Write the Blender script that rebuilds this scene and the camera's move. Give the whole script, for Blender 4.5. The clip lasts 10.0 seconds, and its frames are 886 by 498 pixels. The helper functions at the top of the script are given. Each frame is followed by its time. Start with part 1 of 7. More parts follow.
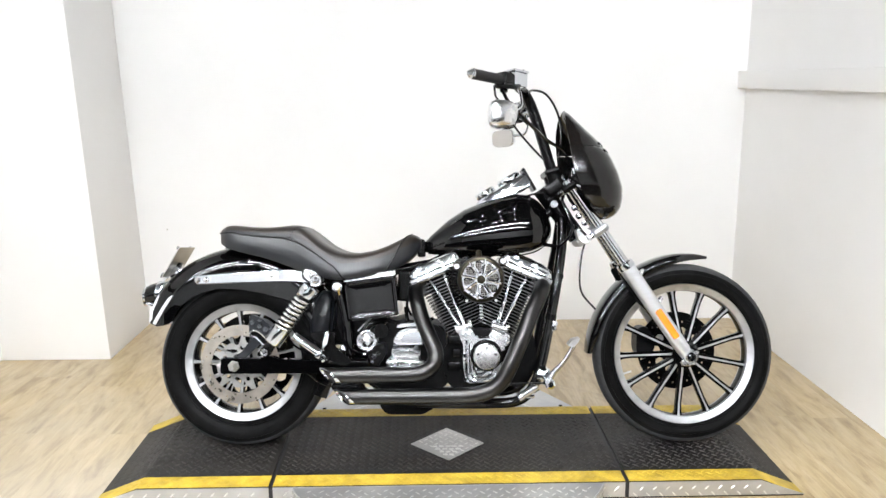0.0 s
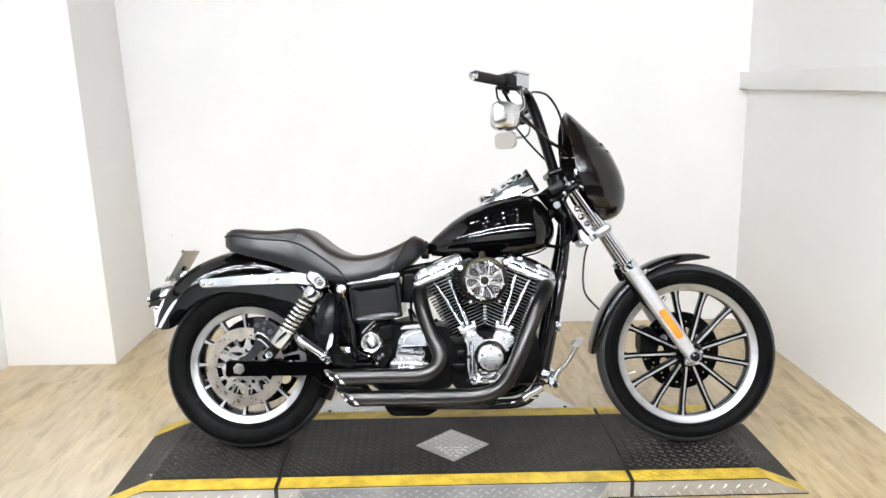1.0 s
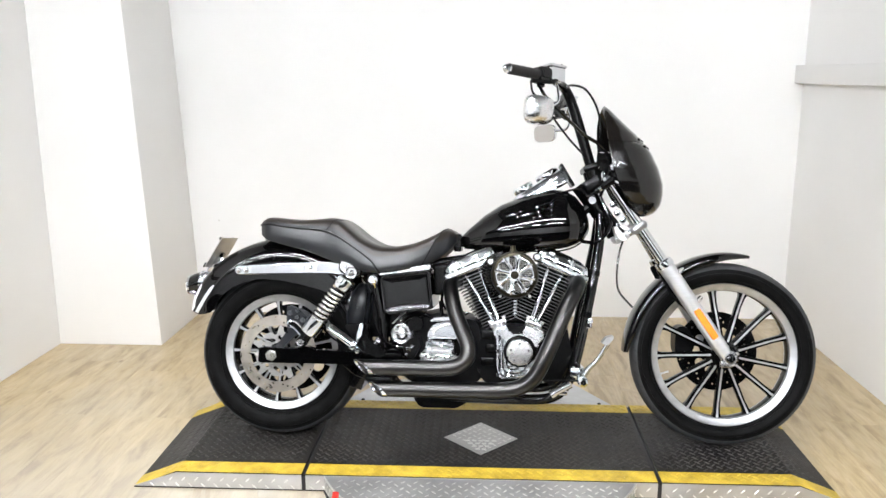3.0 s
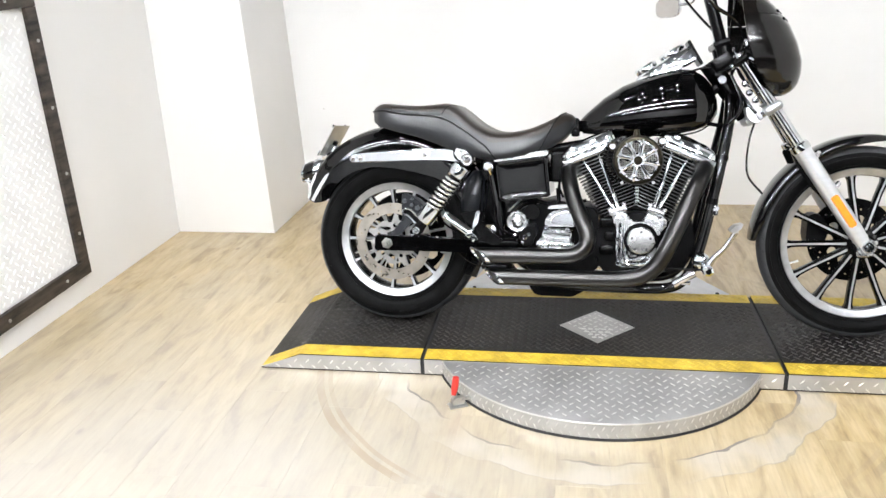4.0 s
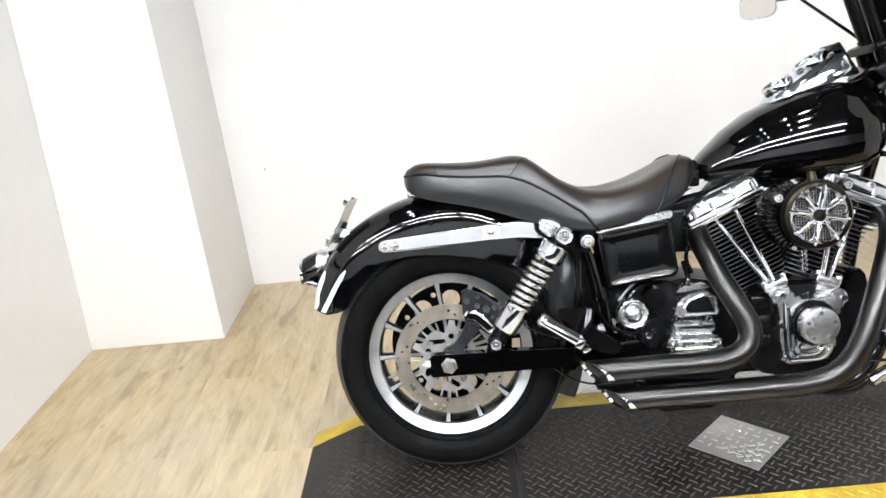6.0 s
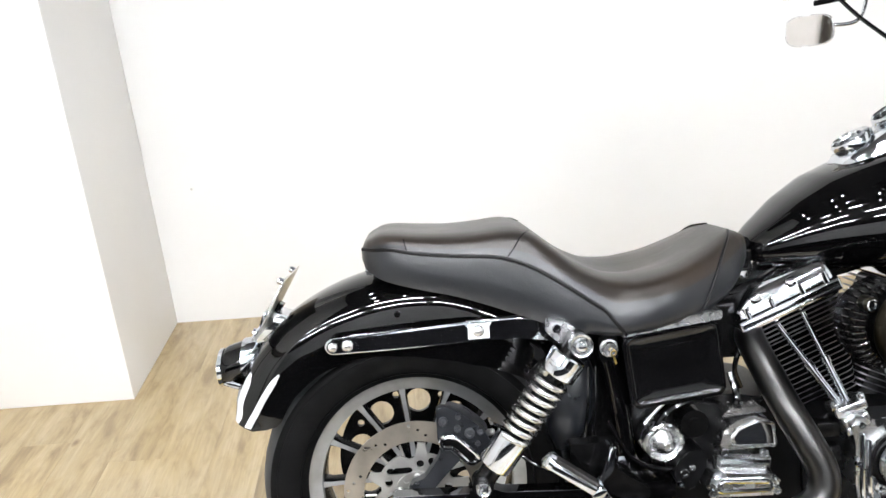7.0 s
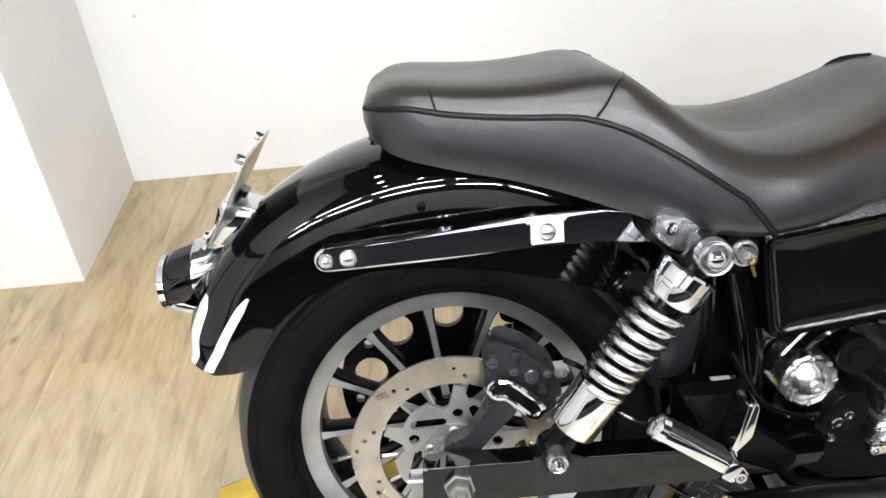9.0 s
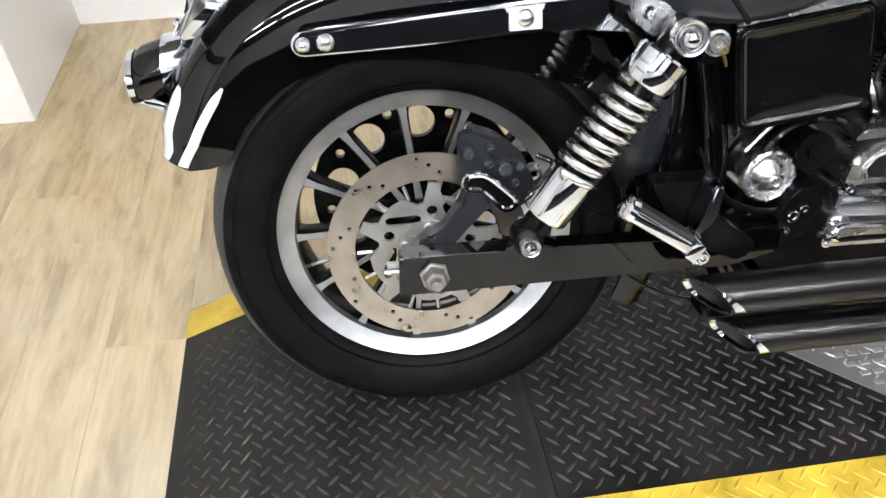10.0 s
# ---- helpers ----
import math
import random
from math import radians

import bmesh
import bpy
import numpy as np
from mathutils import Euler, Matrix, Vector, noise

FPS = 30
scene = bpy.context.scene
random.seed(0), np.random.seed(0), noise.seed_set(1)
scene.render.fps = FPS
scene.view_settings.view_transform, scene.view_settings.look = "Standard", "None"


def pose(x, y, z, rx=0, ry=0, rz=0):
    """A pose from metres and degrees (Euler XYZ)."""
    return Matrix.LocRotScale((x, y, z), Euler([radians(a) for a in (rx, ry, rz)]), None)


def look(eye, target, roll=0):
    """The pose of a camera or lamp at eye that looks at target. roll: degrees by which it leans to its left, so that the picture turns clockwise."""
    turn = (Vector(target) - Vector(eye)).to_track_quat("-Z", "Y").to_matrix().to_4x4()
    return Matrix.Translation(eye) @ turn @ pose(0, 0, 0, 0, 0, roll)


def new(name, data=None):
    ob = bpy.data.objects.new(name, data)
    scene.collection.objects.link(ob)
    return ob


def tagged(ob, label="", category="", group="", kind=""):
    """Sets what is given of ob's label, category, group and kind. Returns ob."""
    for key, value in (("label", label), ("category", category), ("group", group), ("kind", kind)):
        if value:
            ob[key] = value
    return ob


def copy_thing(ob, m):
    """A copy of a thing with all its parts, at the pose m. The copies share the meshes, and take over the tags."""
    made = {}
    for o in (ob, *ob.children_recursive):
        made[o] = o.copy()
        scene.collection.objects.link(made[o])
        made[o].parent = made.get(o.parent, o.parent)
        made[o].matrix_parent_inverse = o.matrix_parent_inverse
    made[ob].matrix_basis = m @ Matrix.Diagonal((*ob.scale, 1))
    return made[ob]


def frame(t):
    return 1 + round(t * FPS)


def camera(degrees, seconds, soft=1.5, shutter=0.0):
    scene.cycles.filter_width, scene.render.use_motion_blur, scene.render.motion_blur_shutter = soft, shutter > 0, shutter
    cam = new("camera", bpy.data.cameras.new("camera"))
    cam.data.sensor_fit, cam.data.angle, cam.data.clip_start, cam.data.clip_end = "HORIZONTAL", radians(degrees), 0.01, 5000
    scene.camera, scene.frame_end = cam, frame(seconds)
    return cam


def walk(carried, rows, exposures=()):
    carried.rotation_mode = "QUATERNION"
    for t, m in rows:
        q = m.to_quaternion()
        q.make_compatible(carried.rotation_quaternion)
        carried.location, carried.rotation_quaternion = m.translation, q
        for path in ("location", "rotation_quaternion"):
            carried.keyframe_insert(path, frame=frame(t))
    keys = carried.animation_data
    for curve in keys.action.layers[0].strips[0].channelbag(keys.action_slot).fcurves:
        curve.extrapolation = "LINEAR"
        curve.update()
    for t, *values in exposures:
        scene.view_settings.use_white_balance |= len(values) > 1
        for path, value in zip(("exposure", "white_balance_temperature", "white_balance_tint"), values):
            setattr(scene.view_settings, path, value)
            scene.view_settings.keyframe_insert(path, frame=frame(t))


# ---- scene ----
cam = camera(57.4, 10.0)
PATH = [
    (0, (-0.099, -2.792, 1.392), (-0.045, -0.836, 0.982), -0.1),
    (0.5, (-0.094, -2.801, 1.382), (-0.052, -0.843, 0.981), -0.4),
    (1, (-0.097, -2.805, 1.382), (-0.053, -0.845, 0.984), -0.6),
    (1.5, (-0.101, -2.797, 1.376), (-0.058, -0.836, 0.986), -0.6),
    (2, (-0.093, -2.782, 1.385), (-0.057, -0.825, 0.975), -0.3),
    (2.2, (-0.088, -2.780, 1.386), (-0.060, -0.822, 0.986), -0.3),
    (3.3, (0.008, -2.800, 1.398), (-0.201, -0.867, 0.932), 0.7),
    (3.5, (0.004, -2.798, 1.390), (-0.279, -0.897, 0.836), 0.7),
    (4, (-0.102, -2.753, 1.377), (-0.417, -0.900, 0.693), -2.2),
    (4.5, (-0.246, -2.641, 1.354), (-0.465, -0.751, 0.738), -4.1),
    (5, (-0.349, -2.415, 1.320), (-0.541, -0.521, 0.704), -4.5),
    (5.2, (-0.397, -2.278, 1.326), (-0.578, -0.367, 0.765), -4.4),
    (6.3, (-0.786, -1.711, 1.300), (-0.737, 0.174, 0.630), -5.0),
    (6.5, (-0.770, -1.576, 1.317), (-0.691, 0.299, 0.629), -4.3),
    (7, (-0.763, -1.302, 1.344), (-0.654, 0.579, 0.674), -2.7),
    (7.5, (-0.822, -1.100, 1.325), (-0.690, 0.760, 0.601), -1.8),
    (8, (-0.835, -0.876, 1.320), (-0.664, 0.953, 0.530), -7.1),
    (8.5, (-0.816, -0.793, 1.272), (-0.695, 0.989, 0.372), -3.4),
    (9, (-0.806, -0.791, 1.206), (-0.698, 0.906, 0.153), -3.8),
    (9.5, (-0.830, -0.833, 1.145), (-0.656, 0.760, -0.052), -3.0),
    (10, (-0.852, -0.867, 1.118), (-0.651, 0.654, -0.166), -1.3),
]
walk(cam, [(t, look(eye, target, roll)) for t, eye, target, roll in PATH],
     exposures=((0.0, 0.0), (2.2, -0.05), (4.5, 0.06), (6.5, 0.08), (8.0, 0.2), (9.0, 0.06), (10.0, 0.0)))

# ---- light and exposure ----
world = bpy.data.worlds.new("room_world")
scene.world = world
world.use_nodes = True
world.node_tree.nodes["Background"].inputs[0].default_value = (0.9, 0.95, 1.0, 1)
world.node_tree.nodes["Background"].inputs[1].default_value = 0.05

LAMP = 365.0          # strength of the ceiling tubes
SPOT = 930.0           # strength of the small round downlights

# ---- materials ----


def mat(name, base, rough=0.5, metal=0.0, var=0.12, scale=12.0, bump=0.0, bscale=180.0, coat=0.0,
        stretch=(1, 1, 1), rvar=0.1, tint=None, spec=0.5):
    """Principled surface with tone variation at one scale, fine relief and uneven gloss at another."""
    m = bpy.data.materials.new(name)
    m.use_nodes = True
    nt = m.node_tree
    b = nt.nodes["Principled BSDF"]
    b.inputs["Metallic"].default_value = metal
    b.inputs["Coat Weight"].default_value = coat
    b.inputs["Coat Roughness"].default_value = 0.03
    b.inputs["Specular IOR Level"].default_value = spec
    tc = nt.nodes.new("ShaderNodeTexCoord")
    mp = nt.nodes.new("ShaderNodeMapping")
    mp.inputs["Scale"].default_value = stretch
    nt.links.new(tc.outputs["Object"], mp.inputs[0])
    n1 = nt.nodes.new("ShaderNodeTexNoise")
    n1.inputs["Scale"].default_value = scale
    n1.inputs["Detail"].default_value = 6
    nt.links.new(mp.outputs[0], n1.inputs["Vector"])
    ramp = nt.nodes.new("ShaderNodeValToRGB")
    other = tint or base
    ramp.color_ramp.elements[0].position, ramp.color_ramp.elements[1].position = 0.3, 0.7
    ramp.color_ramp.elements[0].color = (*[max(0, c * (1 - var)) for c in base], 1)
    ramp.color_ramp.elements[1].color = (*[min(1, c * (1 + var)) for c in other], 1)
    nt.links.new(n1.outputs["Fac"], ramp.inputs[0])
    nt.links.new(ramp.outputs[0], b.inputs["Base Color"])
    n2 = nt.nodes.new("ShaderNodeTexNoise")
    n2.inputs["Scale"].default_value = bscale
    n2.inputs["Detail"].default_value = 3
    nt.links.new(mp.outputs[0], n2.inputs["Vector"])
    mr = nt.nodes.new("ShaderNodeMapRange")
    mr.inputs["To Min"].default_value = max(0.0, rough * (1 - rvar))
    mr.inputs["To Max"].default_value = min(1.0, rough * (1 + rvar))
    nt.links.new(n1.outputs["Fac"], mr.inputs["Value"])
    nt.links.new(mr.outputs[0], b.inputs["Roughness"])
    if bump > 0:
        bp = nt.nodes.new("ShaderNodeBump")
        bp.inputs["Strength"].default_value = bump
        bp.inputs["Distance"].default_value = 0.002
        nt.links.new(n2.outputs["Fac"], bp.inputs["Height"])
        nt.links.new(bp.outputs[0], b.inputs["Normal"])
    return m


def glow(name, colour, strength):
    m = bpy.data.materials.new(name)
    m.use_nodes = True
    b = m.node_tree.nodes["Principled BSDF"]
    b.inputs["Base Color"].default_value = (0.8, 0.8, 0.8, 1)
    b.inputs["Emission Color"].default_value = (*colour, 1)
    b.inputs["Emission Strength"].default_value = strength
    return m


def plank_material():
    m = bpy.data.materials.new("vinyl_plank_oak")
    m.use_nodes = True
    nt = m.node_tree
    b = nt.nodes["Principled BSDF"]
    b.inputs["Roughness"].default_value = 0.38
    b.inputs["Specular IOR Level"].default_value = 0.8
    b.inputs["Coat Weight"].default_value = 0.55
    b.inputs["Coat IOR"].default_value = 1.65
    b.inputs["Coat Roughness"].default_value = 0.2
    tc = nt.nodes.new("ShaderNodeTexCoord")
    oi = nt.nodes.new("ShaderNodeObjectInfo")
    sh = nt.nodes.new("ShaderNodeVectorMath")
    sh.operation = "MULTIPLY_ADD"
    sh.inputs[1].default_value = (1, 1, 1)
    co = nt.nodes.new("ShaderNodeCombineXYZ")
    mul = nt.nodes.new("ShaderNodeMath")
    mul.operation = "MULTIPLY"
    mul.inputs[1].default_value = 37.0
    nt.links.new(oi.outputs["Random"], mul.inputs[0])
    nt.links.new(mul.outputs[0], co.inputs[0])
    nt.links.new(mul.outputs[0], co.inputs[1])
    nt.links.new(tc.outputs["Object"], sh.inputs[0])
    nt.links.new(co.outputs[0], sh.inputs[2])
    mp = nt.nodes.new("ShaderNodeMapping")
    mp.inputs["Scale"].default_value = (8.0, 1.5, 1)
    nt.links.new(sh.outputs[0], mp.inputs[0])
    broad = nt.nodes.new("ShaderNodeTexNoise")
    broad.inputs["Scale"].default_value = 2.0
    broad.inputs["Detail"].default_value = 9
    broad.inputs["Roughness"].default_value = 0.6
    broad.inputs["Distortion"].default_value = 0.7
    nt.links.new(mp.outputs[0], broad.inputs["Vector"])
    mp2 = nt.nodes.new("ShaderNodeMapping")
    mp2.inputs["Scale"].default_value = (60.0, 3.5, 1)
    nt.links.new(sh.outputs[0], mp2.inputs[0])
    grain = nt.nodes.new("ShaderNodeTexNoise")
    grain.inputs["Scale"].default_value = 2.0
    grain.inputs["Detail"].default_value = 4
    nt.links.new(mp2.outputs[0], grain.inputs["Vector"])
    ramp = nt.nodes.new("ShaderNodeValToRGB")
    e = ramp.color_ramp.elements
    e[0].position, e[0].color = 0.33, (0.305, 0.216, 0.096, 1)
    e[1].position, e[1].color = 0.66, (0.545, 0.432, 0.245, 1)
    k = e.new(0.455)
    k.color = (0.460, 0.345, 0.170, 1)
    nt.links.new(broad.outputs["Fac"], ramp.inputs[0])
    mix = nt.nodes.new("ShaderNodeMixRGB")
    mix.blend_type = "MULTIPLY"
    mix.inputs[0].default_value = 0.34
    g2 = nt.nodes.new("ShaderNodeValToRGB")
    g2.color_ramp.elements[0].position, g2.color_ramp.elements[1].position = 0.32, 0.62
    g2.color_ramp.elements[0].color = (0.58, 0.52, 0.45, 1)
    nt.links.new(grain.outputs["Fac"], g2.inputs[0])
    nt.links.new(ramp.outputs[0], mix.inputs[1])
    nt.links.new(g2.outputs[0], mix.inputs[2])
    # ragged brown stains along the grain
    mp4 = nt.nodes.new("ShaderNodeMapping")
    mp4.inputs["Scale"].default_value = (19.0, 5.0, 1)
    nt.links.new(sh.outputs[0], mp4.inputs[0])
    stain = nt.nodes.new("ShaderNodeTexNoise")
    stain.inputs["Scale"].default_value = 1.6
    stain.inputs["Detail"].default_value = 8
    stain.inputs["Roughness"].default_value = 0.62
    nt.links.new(mp4.outputs[0], stain.inputs["Vector"])
    sr = nt.nodes.new("ShaderNodeValToRGB")
    sr.color_ramp.elements[0].position, sr.color_ramp.elements[1].position = 0.52, 0.66
    sr.color_ramp.elements[0].color, sr.color_ramp.elements[1].color = (1, 1, 1, 1), (0.66, 0.60, 0.54, 1)
    nt.links.new(stain.outputs["Fac"], sr.inputs[0])
    mix4 = nt.nodes.new("ShaderNodeMixRGB")
    mix4.blend_type = "MULTIPLY"
    mix4.inputs[0].default_value = 0.48
    nt.links.new(mix.outputs[0], mix4.inputs[1])
    nt.links.new(sr.outputs[0], mix4.inputs[2])
    # knots
    mp3 = nt.nodes.new("ShaderNodeMapping")
    mp3.inputs["Scale"].default_value = (5.5, 2.6, 1)
    nt.links.new(sh.outputs[0], mp3.inputs[0])
    vor = nt.nodes.new("ShaderNodeTexVoronoi")
    vor.inputs["Scale"].default_value = 1.0
    nt.links.new(mp3.outputs[0], vor.inputs["Vector"])
    kr = nt.nodes.new("ShaderNodeValToRGB")
    kr.color_ramp.elements[0].position, kr.color_ramp.elements[1].position = 0.025, 0.07
    kr.color_ramp.elements[0].color = (0.36, 0.26, 0.16, 1)
    kr.color_ramp.elements[1].color = (1, 1, 1, 1)
    nt.links.new(vor.outputs["Distance"], kr.inputs[0])
    mix3 = nt.nodes.new("ShaderNodeMixRGB")
    mix3.blend_type = "MULTIPLY"
    mix3.inputs[0].default_value = 0.8
    nt.links.new(mix4.outputs[0], mix3.inputs[1])
    nt.links.new(kr.outputs[0], mix3.inputs[2])
    hsv = nt.nodes.new("ShaderNodeHueSaturation")
    mr = nt.nodes.new("ShaderNodeMapRange")
    mr.inputs["To Min"].default_value, mr.inputs["To Max"].default_value = 0.93, 1.07
    nt.links.new(oi.outputs["Random"], mr.inputs["Value"])
    nt.links.new(mr.outputs[0], hsv.inputs["Value"])
    nt.links.new(mix3.outputs[0], hsv.inputs["Color"])
    geo = nt.nodes.new("ShaderNodeNewGeometry")
    # greyer area near front left: floor sheen and scuffing mixed into the colour
    wo = nt.nodes.new("ShaderNodeTexNoise")
    wo.inputs["Scale"].default_value = 1.7
    wo.inputs["Detail"].default_value = 7
    wo.inputs["Roughness"].default_value = 0.6
    nt.links.new(geo.outputs["Position"], wo.inputs["Vector"])
    sp = nt.nodes.new("ShaderNodeVectorMath")
    sp.operation = "DISTANCE"
    sp.inputs[1].default_value = (-1.15, -1.35, 0)
    nt.links.new(geo.outputs["Position"], sp.inputs[0])
    ad = nt.nodes.new("ShaderNodeMath")
    ad.operation = "MULTIPLY_ADD"
    ad.inputs[1].default_value = 1.3
    nt.links.new(wo.outputs["Fac"], ad.inputs[0])
    nt.links.new(sp.outputs["Value"], ad.inputs[2])
    wr = nt.nodes.new("ShaderNodeMapRange")
    wr.inputs["From Min"].default_value, wr.inputs["From Max"].default_value = 1.2, 2.8
    wr.inputs["To Min"].default_value, wr.inputs["To Max"].default_value = 0.72, 0.0
    nt.links.new(ad.outputs[0], wr.inputs["Value"])
    sheen_scuff = nt.nodes.new("ShaderNodeMixRGB")
    sheen_scuff.inputs[2].default_value = (0.345, 0.340, 0.328, 1)
    nt.links.new(wr.outputs[0], sheen_scuff.inputs[0])
    nt.links.new(hsv.outputs[0], sheen_scuff.inputs[1])
    last = sheen_scuff.outputs[0]
    for rad, wide, deep, sway, tone in ((0.735, 0.05, 0.55, 0.12, (0.50, 0.475, 0.43, 1)), (0.99, 0.013, 0.55, 0.012, (0.27, 0.20, 0.12, 1)), (0.955, 0.008, 0.5, 0.012, (0.29, 0.22, 0.14, 1)), (0.685, 0.0045, 0.95, 0.12, (0.16, 0.14, 0.13, 1)), (0.785, 0.003, 0.6, 0.12, (0.30, 0.27, 0.23, 1))):
        d = nt.nodes.new("ShaderNodeVectorMath")
        d.operation = "DISTANCE"
        wob = nt.nodes.new("ShaderNodeTexNoise")
        wob.inputs["Scale"].default_value = 6.0
        off = nt.nodes.new("ShaderNodeVectorMath")
        off.operation = "MULTIPLY_ADD"
        off.inputs[1].default_value = (sway, sway, 0.0)
        nt.links.new(geo.outputs["Position"], wob.inputs["Vector"])
        nt.links.new(wob.outputs["Color"], off.inputs[0])
        nt.links.new(geo.outputs["Position"], off.inputs[2])
        nt.links.new(off.outputs[0], d.inputs[0])
        d.inputs[1].default_value = (-0.012 + sway / 2, -0.075 + sway / 2, 0)
        a = nt.nodes.new("ShaderNodeMath")
        a.operation = "COMPARE"
        a.inputs[1].default_value, a.inputs[2].default_value = rad, wide
        nt.links.new(d.outputs["Value"], a.inputs[0])
        patch = nt.nodes.new("ShaderNodeTexNoise")
        patch.inputs["Scale"].default_value = 4.0
        nt.links.new(geo.outputs["Position"], patch.inputs["Vector"])
        pr = nt.nodes.new("ShaderNodeMapRange")
        pr.inputs["From Min"].default_value, pr.inputs["From Max"].default_value = 0.40, 0.60
        pr.inputs["To Max"].default_value = deep
        nt.links.new(patch.outputs["Fac"], pr.inputs["Value"])
        ml = nt.nodes.new("ShaderNodeMath")
        ml.operation = "MULTIPLY"
        nt.links.new(a.outputs[0], ml.inputs[0])
        nt.links.new(pr.outputs[0], ml.inputs[1])
        mx = nt.nodes.new("ShaderNodeMixRGB")
        mx.inputs[2].default_value = tone
        nt.links.new(ml.outputs[0], mx.inputs[0])
        nt.links.new(last, mx.inputs[1])
        last = mx.outputs[0]
    nt.links.new(last, b.inputs["Base Color"])
    rr = nt.nodes.new("ShaderNodeMapRange")
    rr.inputs["To Min"].default_value, rr.inputs["To Max"].default_value = 0.26, 0.48
    nt.links.new(grain.outputs["Fac"], rr.inputs["Value"])
    nt.links.new(rr.outputs[0], b.inputs["Roughness"])
    bp = nt.nodes.new("ShaderNodeBump")
    bp.inputs["Strength"].default_value = 0.12
    bp.inputs["Distance"].default_value = 0.001
    nt.links.new(grain.outputs["Fac"], bp.inputs["Height"])
    nt.links.new(bp.outputs[0], b.inputs["Normal"])
    return m


def leather_material(name, dark, worn, spec):
    """Black leather: pebble grain, soft wrinkles, uneven tone and polish from use."""
    m = mat(name, dark, 0.31, var=0.25, scale=7, bump=0.14, bscale=420, rvar=0.2, spec=spec)
    nt = m.node_tree
    b = nt.nodes["Principled BSDF"]
    old = b.inputs["Normal"].links[0].from_node
    tc = nt.nodes.new("ShaderNodeTexCoord")
    wr = nt.nodes.new("ShaderNodeTexNoise")
    wr.inputs["Scale"].default_value = 26.0
    wr.inputs["Detail"].default_value = 4
    wr.inputs["Distortion"].default_value = 1.2
    nt.links.new(tc.outputs["Object"], wr.inputs["Vector"])
    bp = nt.nodes.new("ShaderNodeBump")
    bp.inputs["Strength"].default_value = 0.16
    bp.inputs["Distance"].default_value = 0.003
    nt.links.new(wr.outputs["Fac"], bp.inputs["Height"])
    nt.links.new(bp.outputs[0], old.inputs["Normal"])
    big = nt.nodes.new("ShaderNodeTexNoise")
    big.inputs["Scale"].default_value = 5.0
    big.inputs["Detail"].default_value = 2
    nt.links.new(tc.outputs["Object"], big.inputs["Vector"])
    ramp = nt.nodes.new("ShaderNodeValToRGB")
    e = ramp.color_ramp.elements
    e[0].position, e[0].color = 0.30, (*dark, 1)
    e[1].position, e[1].color = 0.72, (*worn, 1)
    nt.links.new(big.outputs["Fac"], ramp.inputs[0])
    nt.links.new(ramp.outputs[0], b.inputs["Base Color"])
    rr = nt.nodes.new("ShaderNodeMapRange")
    rr.inputs["From Min"].default_value, rr.inputs["From Max"].default_value = 0.35, 0.70
    rr.inputs["To Min"].default_value, rr.inputs["To Max"].default_value = 0.36, 0.27
    nt.links.new(big.outputs["Fac"], rr.inputs["Value"])
    nt.links.new(rr.outputs[0], b.inputs["Roughness"])
    return m


WALL = mat("white_wall_paint", (0.87, 0.862, 0.850), 0.75, var=0.025, scale=1.3, bump=0.05, bscale=90, rvar=0.08)
CEIL = mat("dark_ceiling_paint", (0.10, 0.10, 0.102), 0.85, var=0.1, scale=2)
DARKFLOOR = mat("dark_reflected_floor", (0.008, 0.008, 0.009), 0.9, var=0.25, scale=40, bump=0.3, bscale=300, spec=0.03)
DARKBAND = mat("dark_reflected_band", (0.008, 0.008, 0.009), 0.8, var=0.1, scale=3, spec=0.03)
DARKWALL = mat("grey_wall_paint", (0.70, 0.70, 0.705), 0.7, var=0.1, scale=2)
OAK = plank_material()
SUB = mat("oak_look_vinyl", (0.40, 0.36, 0.30), 0.45, var=0.15, scale=3, stretch=(5, 1, 1))
BLACKPLATE = mat("black_painted_tread", (0.0090, 0.0090, 0.0094), 0.46, var=0.5, scale=6, bump=0.15, bscale=260, tint=(0.015, 0.0135, 0.012), rvar=0.4, spec=0.20)
BLACKBAR = mat("worn_tread_bar", (0.055, 0.055, 0.056), 0.36, var=0.5, scale=9, metal=0.35, rvar=0.3, tint=(0.044, 0.040, 0.036), spec=0.3)
YELLOW = mat("safety_yellow_paint", (0.45, 0.310, 0.024), 0.45, var=0.25, scale=16, bump=0.1, bscale=200, tint=(0.50, 0.355, 0.040))
ALU = mat("aluminium_tread_plate", (0.48, 0.475, 0.465), 0.42, metal=0.75, var=0.12, scale=9, bump=0.08, bscale=160, rvar=0.35)
ALUBAR = mat("bright_tread_bar", (0.70, 0.695, 0.67), 0.30, metal=0.8, var=0.08, scale=18)
DARKGAP = mat("dark_steel_gap", (0.012, 0.012, 0.013), 0.6)
RED = mat("red_vinyl_grip", (0.62, 0.03, 0.02), 0.35, var=0.1, scale=40)
STEEL = mat("zinc_steel", (0.55, 0.55, 0.54), 0.32, metal=1.0, var=0.15, scale=30, rvar=0.3)
PAINT = mat("gloss_black_paint", (0.0012, 0.0012, 0.0013), 0.03, var=0.2, scale=6, rvar=0.4, spec=0.45)
CHROME = mat("chrome", (0.70, 0.725, 0.755), 0.075, metal=1.0, var=0.05, scale=18, rvar=0.6)
POLISH = mat("polished_aluminium", (0.46, 0.47, 0.48), 0.42, metal=1.0, var=0.16, scale=26, bump=0.03, bscale=300, rvar=0.35)
